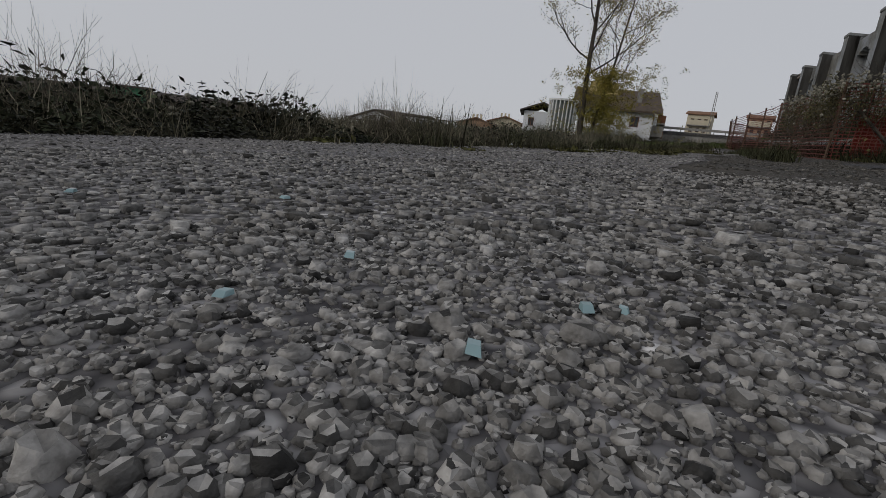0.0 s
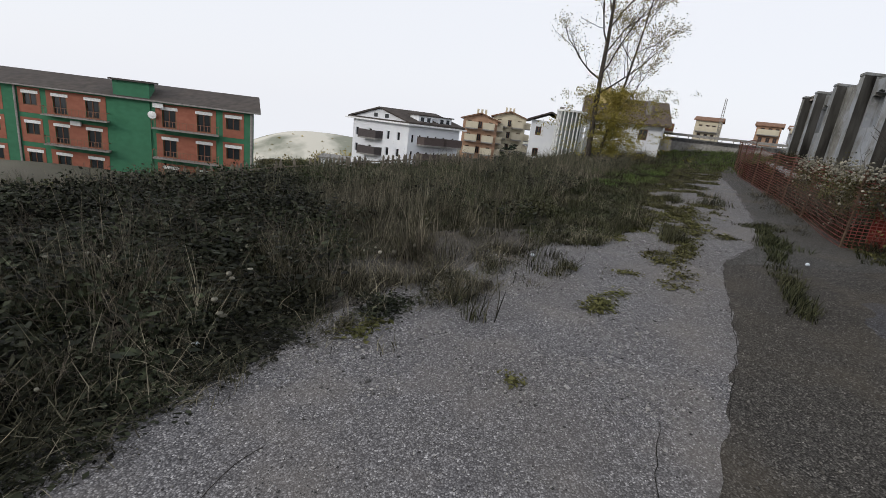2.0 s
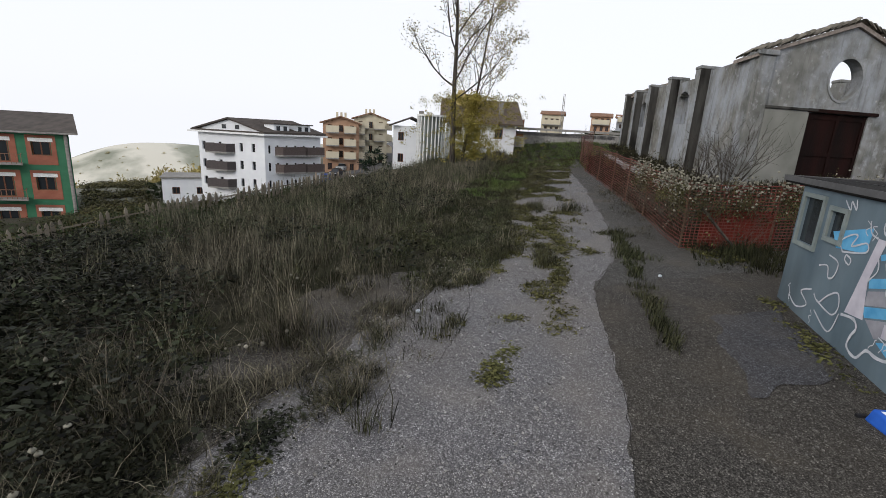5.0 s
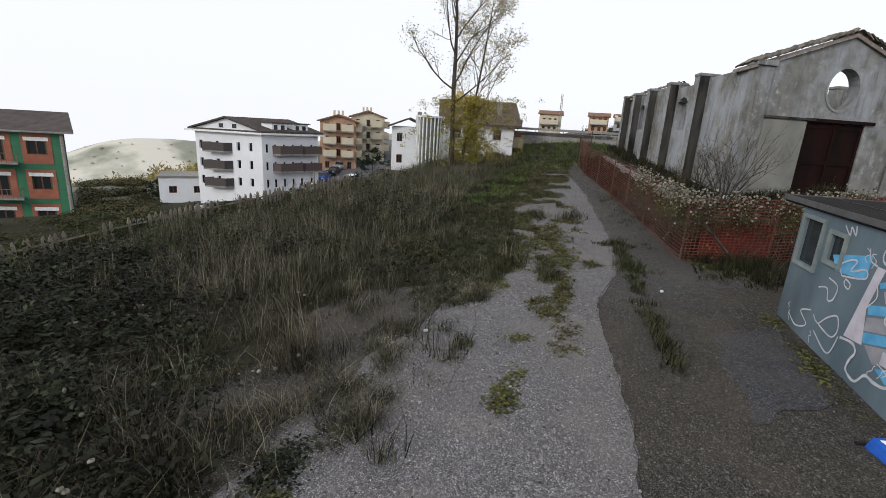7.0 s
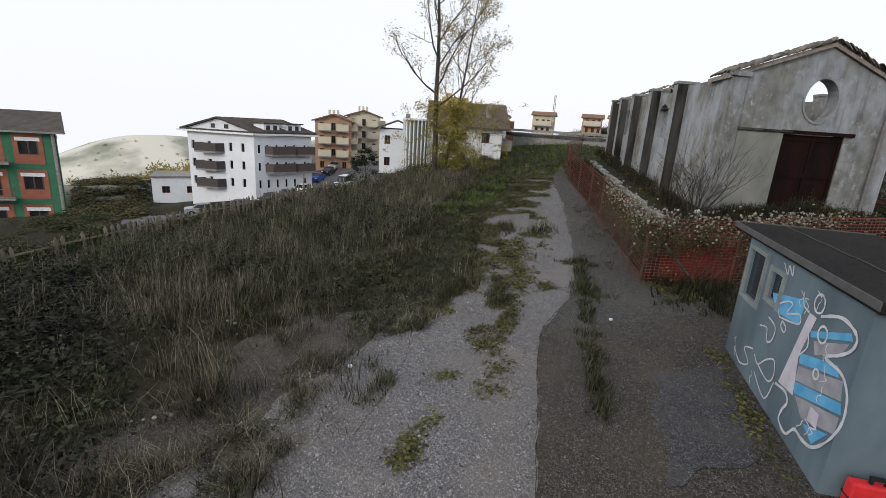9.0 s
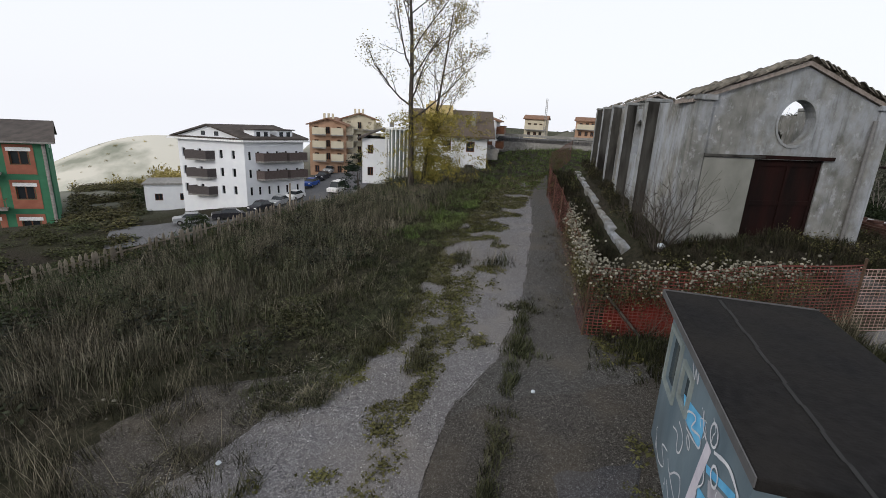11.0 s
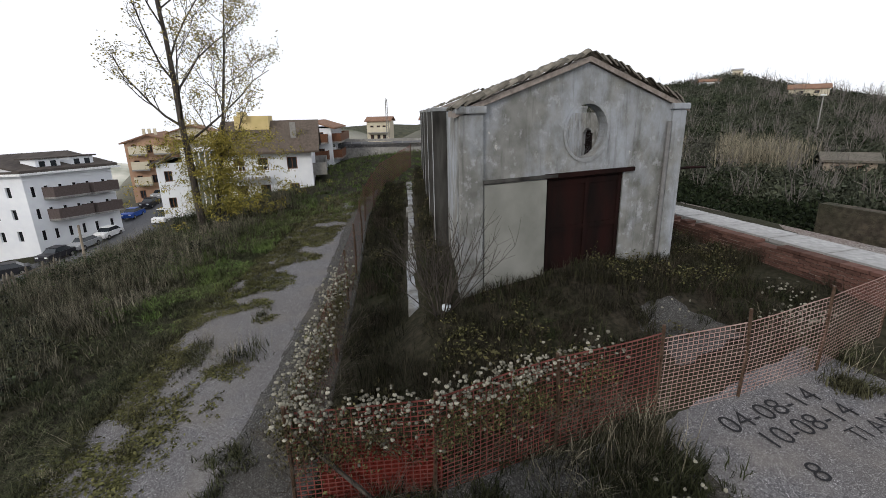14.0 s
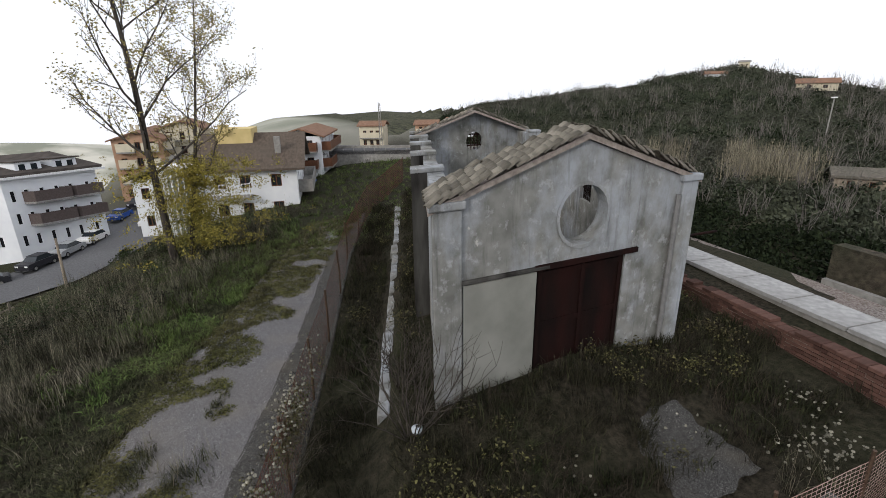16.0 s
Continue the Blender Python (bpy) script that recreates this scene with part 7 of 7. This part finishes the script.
PATCHES = {
    "blue1": [(1.79, 1.42), (2.34, 1.64), (2.38, 1.59), (1.82, 1.37)],
    "blue2": [(1.73, 1.17), (2.3, 1.34), (2.35, 1.26), (1.76, 1.08)],
    "blue3": [(1.75, 0.89), (2.47, 1.1), (2.51, 1.02), (1.82, 0.8)],
    "blue4": [(2.07, 0.65), (2.43, 0.79), (2.27, 0.58)],
    "blue5": [(0.91, 1.48), (1.59, 1.64), (1.57, 1.38), (1.04, 1.32)],
    "grey1": [(1.88, 1.36), (2.35, 1.55), (2.28, 1.42), (1.95, 1.26)],
    "grey2": [(1.76, 1.05), (2.41, 1.26), (2.46, 1.11), (1.77, 0.91)],
    "grey3": [(1.84, 0.79), (2.5, 0.99), (2.5, 0.84), (2.03, 0.67)],
    "lilac": [(1.7, 1.56), (1.83, 1.56), (1.72, 1.14), (1.81, 0.77), (1.5, 0.74)],
    "paper": [(2.12, 0.85), (2.26, 0.86), (2.28, 0.73), (2.12, 0.72)],
}
RINGS = [(1.99, 1.47, 0.072), (2.06, 1.13, 0.043), (1.82, 1.69, 0.084)]


def ribbon(points, wide, fn, closed=False):
    """A flat sprayed line of uneven width through points."""
    s = Shape()
    pts = []
    n = len(points)
    for i in range(n - 1):
        p0, p1, p2, p3 = (Vector(points[min(max(j, 0), n - 1)]) for j in (i - 1, i, i + 1, i + 2))
        for k in range(6):
            t = k / 6
            pts.append(0.5 * (2 * p1 + (p2 - p0) * t + (2 * p0 - 5 * p1 + 4 * p2 - p3) * t * t + (3 * p1 - p0 - 3 * p2 + p3) * t ** 3))
    pts.append(Vector(points[-1]))
    rows = []
    for i, p in enumerate(pts):
        d = (pts[min(i + 1, len(pts) - 1)] - pts[max(i - 1, 0)])
        d = d.normalized() if d.length else Vector((1, 0))
        w = wide * (0.8 + 0.35 * noise.noise((i * 0.4, p.x * 3, 1)))
        rows.append([fn(p.x - d.y * w, p.y + d.x * w), fn(p.x + d.y * w, p.y - d.x * w)])
    s.grid(rows)
    return s


layer = {"blue": 0.003, "grey": 0.002, "lila": 0.004, "pape": 0.006}
for name, pts in PATCHES.items():
    key = name[:4]
    s = Shape()
    s.face(*[hp(a, -layer[key], z) for a, z in pts])
    part("sprayed_patch", s, {"blue": M_BLUEPAINT, "grey": M_GREYPAINT, "lila": M_LILAC, "pape": M_LILAC}[key], hut)
for name, pts in SPRAY.items():
    part("sprayed_line", ribbon(pts, 0.018 if name == "outline" else 0.011, lambda a, z: hp(a, -0.008, z)), M_WHITEPAINT, hut, "white sprayed outline")
for a, z, r in RINGS:
    part("sprayed_ring", ribbon([(a + r * math.cos(t * math.pi / 4), z + r * math.sin(t * math.pi / 4)) for t in range(9)], 0.013, lambda a, z: hp(a, -0.008, z)), M_WHITEPAINT, hut)
for k, (a, z) in enumerate(((1.5, 1.62), (1.62, 1.6), (2.12, 1.35), (2.18, 1.18), (2.22, 1.02), (2.05, 0.62), (2.14, 0.66), (2.24, 0.7), (0.28, 0.62), (0.36, 0.5), (0.9, 0.45), (1.78, 1.7))):
    r = np.random.default_rng(400 + k)
    part("sprayed_tag", ribbon([(a + r.uniform(-0.05, 0.05), z + 0.07 - 0.035 * j + r.uniform(-0.02, 0.02)) for j in range(5)], 0.006, lambda a, z: hp(a, -0.009, z)), M_WHITEPAINT, hut)
part("roof_seam", joined(*[hblock(-0.4 + 0.3 * k, -0.1 + 0.3 * k, 0.5 + 0.012 * (k % 2), 0.53 + 0.012 * (k % 2), HZ1 + 0.088, HZ1 + 0.096) for k in range(10)]), plain("felt_joint", (0.022, 0.022, 0.022)), hut)
part("edge_strip", joined(hblock(-0.51, HL + 0.11, -0.052, -0.042, HZ1 + 0.03, HZ1 + 0.1), hblock(-0.512, -0.502, -0.042, HW + 0.1, HZ1 + 0.03, HZ1 + 0.1)), plain("pale_roof_edge", (0.09, 0.09, 0.092)), hut, "peeling pale roof edge")


def writing(text, x, y, turn, size):
    c = bpy.data.curves.new("writing", "FONT")
    c.body, c.size = text, size
    c.offset = -0.004
    tmp = bpy.data.objects.new("writing", c)
    scene.collection.objects.link(tmp)
    me = bpy.data.meshes.new_from_object(tmp.evaluated_get(bpy.context.evaluated_depsgraph_get()))
    bpy.data.objects.remove(tmp)
    ca, sa = math.cos(radians(turn)), math.sin(radians(turn))
    for v in me.vertices:
        px_, py_ = x + ca * v.co.x - sa * v.co.y, y + sa * v.co.x + ca * v.co.y
        v.co = (px_, py_, gz(px_, py_) + 0.012 * noise.noise((px_ * 0.8, py_ * 0.8, 0)) + 0.028)
    me.materials.append(M_BLACK)
    return tagged(new("painted_writing", me), "black dates and words sprayed on the asphalt", "graffiti", "writing on the asphalt")


bpy.context.view_layer.update()
writing("04-08-14", 10.58, 6.26, -8, 0.42)
writing("10-08-14", 10.7, 5.88, -8, 0.4)
writing("TI AMO", 11.6, 5.46, -8, 0.3)
writing("8", 10.62, 5.4, -20, 0.38)
s = ribbon([(12.2, 5.1), (12.05, 5.25), (12.1, 5.35), (12.2, 5.28), (12.32, 5.33), (12.33, 5.22), (12.2, 5.1)], 0.015, lambda x, y: (x, y, gz(x, y) + 0.022))
tagged(part("painted_heart", s, M_BLACK), "black heart sprayed on the asphalt", "graffiti", "writing on the asphalt")

# cracks in the asphalt
M_CRACK = mat("crack", (0.012, 0.011, 0.01), (0.03, 0.028, 0.025), 20, 0.95, 0.3)
for pts in ([(-0.05, 0.93), (-0.01, 1.07), (0.07, 1.22), (0.19, 1.36), (0.32, 1.56), (0.57, 1.87), (0.68, 2.26), (0.89, 2.75)], [(0.15, 1.1), (0.3, 1.06), (0.4, 1.01), (0.53, 0.99), (0.65, 0.97)], [(-1.75, 1.5), (-1.54, 1.76), (-1.45, 1.88), (-1.41, 2.12), (-1.32, 2.27)],
            [(2.42, 7.46), (2.92, 7.02), (3.53, 6.83), (3.9, 6.9)], [(0.57, 4.95), (0.77, 5.28), (1.0, 5.61), (1.3, 6.3), (1.5, 7.0)], [(1.35, 2.85), (2.0, 3.93), (2.5, 5.0), (3.1, 6.3), (4.15, 7.45)], [(3.5, 3.2), (3.7, 3.7), (4.0, 4.3), (4.5, 5.2)]):
    line = along(pts, 0.05)
    jag = [(x + 0.02 * noise.noise((x * 9, y * 9, 0)), y + 0.02 * noise.noise((x * 9, y * 9, 4))) for x, y in line]
    s = ribbon(jag[::2], 0.003, lambda x, y: (x, y, gz(x, y) + 0.012 * noise.noise((x * 0.8, y * 0.8, 0)) + 0.016))
    tagged(part("crack", s, M_CRACK), "dark jagged crack in the asphalt", "crack", "cracks in the asphalt", "structure")
hole = Shape()
hole.face(*[(3.12 + 0.09 * math.cos(t * math.pi / 5) * (1 + 0.3 * noise.noise((t, 1, 1))), 4.75 + 0.07 * math.sin(t * math.pi / 5), gz(3.12, 4.75) + 0.02) for t in range(10)])
tagged(part("pothole", hole, M_CRACK), "small dark pothole", "pothole", kind="structure")

# blue bag and red case by the hut
bag = thing("blue_bag", "blue plastic carrier case with white print", "bag", at=(3.62, 3.0, gz(3.62, 3.0) + 0.012), turn=-18)
s = Shape()
s.hexa([(0, 0, 0), (0.36, 0, 0), (0.36, 0.26, 0), (0, 0.26, 0), (0.03, 0.03, 0.1), (0.33, 0.03, 0.1), (0.33, 0.24, 0.12), (0.03, 0.24, 0.12)])
part("body", s, M_BLUE, bag, bevel=0.015)
for k in range(3):
    part("print_bar", local_box(0.06 + 0.08 * k, 0.12 + 0.08 * k, 0.09, 0.2, 0.115, 0.119), M_SHUTTER, bag)
part("strap", local_box(-0.04, 0.05, 0.27, 0.3, 0, 0.03), M_BLACK, bag)
case = thing("red_case", "red plastic tool case standing by the hut", "case", at=(*(hut_d + hu * 0.12 + hn * 0.08), gz(4.3, 3.3) + 0.01), turn=math.degrees(math.atan2(hn.y, hn.x)))
part("body", local_box(0, 0.36, -0.1, 0.0, 0.02, 0.3), M_RED, case, bevel=0.02)
part("lid_line", local_box(-0.004, 0.364, -0.104, 0.004, 0.16, 0.17), M_BLACK, case)
part("handle", joined(local_box(0.12, 0.14, -0.07, -0.04, 0.3, 0.34), local_box(0.22, 0.24, -0.07, -0.04, 0.3, 0.34), local_box(0.12, 0.24, -0.07, -0.04, 0.34, 0.36)), M_BLACK, case)

# litter, shards of glass, loose bits
M_SHARD = glass_mat("pale_glass", (0.2, 0.3, 0.32))
for x, y, r in ((-0.062, 0.27, 0.006), (0.065, 0.2, 0.006), (0.082, 0.2, 0.005), (0.012, 0.15, 0.006), (-0.19, 0.5, 0.006), (-0.1, 0.19, 0.005), (-0.4, 0.46, 0.007), (0.17, 0.12, 0.007)):
    s = Shape()
    p = [(r * math.cos(t * 1.57 + x * 40) * (0.6 + 0.4 * (t % 2)), r * math.sin(t * 1.57 + x * 40)) for t in range(4)]
    s.hexa([(x + a, y + b, gz(x, y) + 0.016) for a, b in p] + [(x + a * 0.8, y + b * 0.6 + 0.002, gz(x, y) + 0.016 + r * 0.45) for a, b in p])
    tagged(part("glass_shard", s, M_SHARD), "small pale shard of broken glass on the gravel", "glass shard", "broken glass")
bagm = plain("white_plastic", (0.5, 0.55, 0.6), 0.5)
for x, y, r in ((8.75, 10.0, 0.09), (-2.2, 3.2, 0.035), (0.6, 6.2, 0.03), (4.4, 6.6, 0.03)):
    s = Shape()
    rows = []
    for a in range(5):
        rows.append([(x + r * math.cos(t * math.pi / 4) * math.sin((a + 0.4) * 0.65) * (1 + 0.3 * noise.noise((t, a, x))), y + r * math.sin(t * math.pi / 4) * math.sin((a + 0.4) * 0.65), gz(x, y) + 0.02 + r * 1.2 * (1 - math.cos((a + 0.4) * 0.65)) * 0.6) for t in range(9)])
    s.grid(rows)
    tagged(part("plastic_litter", s, bagm), "crumpled white plastic litter among the weeds", "litter", "litter")
s = Shape()
s.tube([plan(WIDE + 0.05, 0.5, 3.05), plan(WIDE + 0.7, 0.55, 3.12), plan(WIDE + 1.5, 0.6, 3.08)], 0.03, 6)
part("bracket_pole", s, M_RUST, shed, "rusty pole sticking out of the wall")
brace = Shape()
brace.tube([(5.9, 7.93, gz(5.9, 7.93) + 1.0), (6.6, 7.5, gz(6.6, 7.5) + 0.1)], 0.025, 5)
part("brace", brace, M_BARK, fence, "slanting timber brace")

# houses on the hill
for at, turn, W, D, H, wm, rm, lab in (((40.5, 19.0, 1.0), -58, 2.6, 2.1, 1.1, M_STONEWALL, M_TILE, "ruined stone cottage with a broken tiled roof"), ((113.7, 59.5, 5.2), -60, 6.5, 3.5, 1.5, M_CREAM, M_ROOFRED, "long brick farmhouse on the hillside"),
                                       ((125.5, 79.2, 7.2), -55, 2.2, 2.2, 2.0, M_CREAM, M_CONC, "square pale house on the hilltop"), ((109.0, 76.0, 6.0), -50, 4.0, 3.0, 1.6, M_WHITEWALL, M_ROOFRED, "white cottage on the hillside")):
    b = thing("hill_cottage", lab, "house", at=(at[0], at[1], gz(at[0], at[1]) - 0.1), turn=turn)
    house_walls(b, W, D, H, wm, front=columns([W * 0.3, W * 0.7], 1, H, W * 0.12, H * 0.4, H * 0.35))
    part("roof", pitched(W, D, H, 0.12 * W, 0.15 + 0.03 * W), rm, b)
lamp = thing("street_lamp", "thin grey street lamp on the hillside", "street lamp", at=(61.6, 29.4, gz(61.6, 29.4)))
s = Shape()
s.tube([(0, 0, 0), (0, 0, 4.2)], 0.06, 6)
part("pole", s, M_CONC, lamp)
part("head", local_box(-0.4, 0.4, -0.1, 0.1, 4.2, 4.32), M_SHUTTER, lamp)
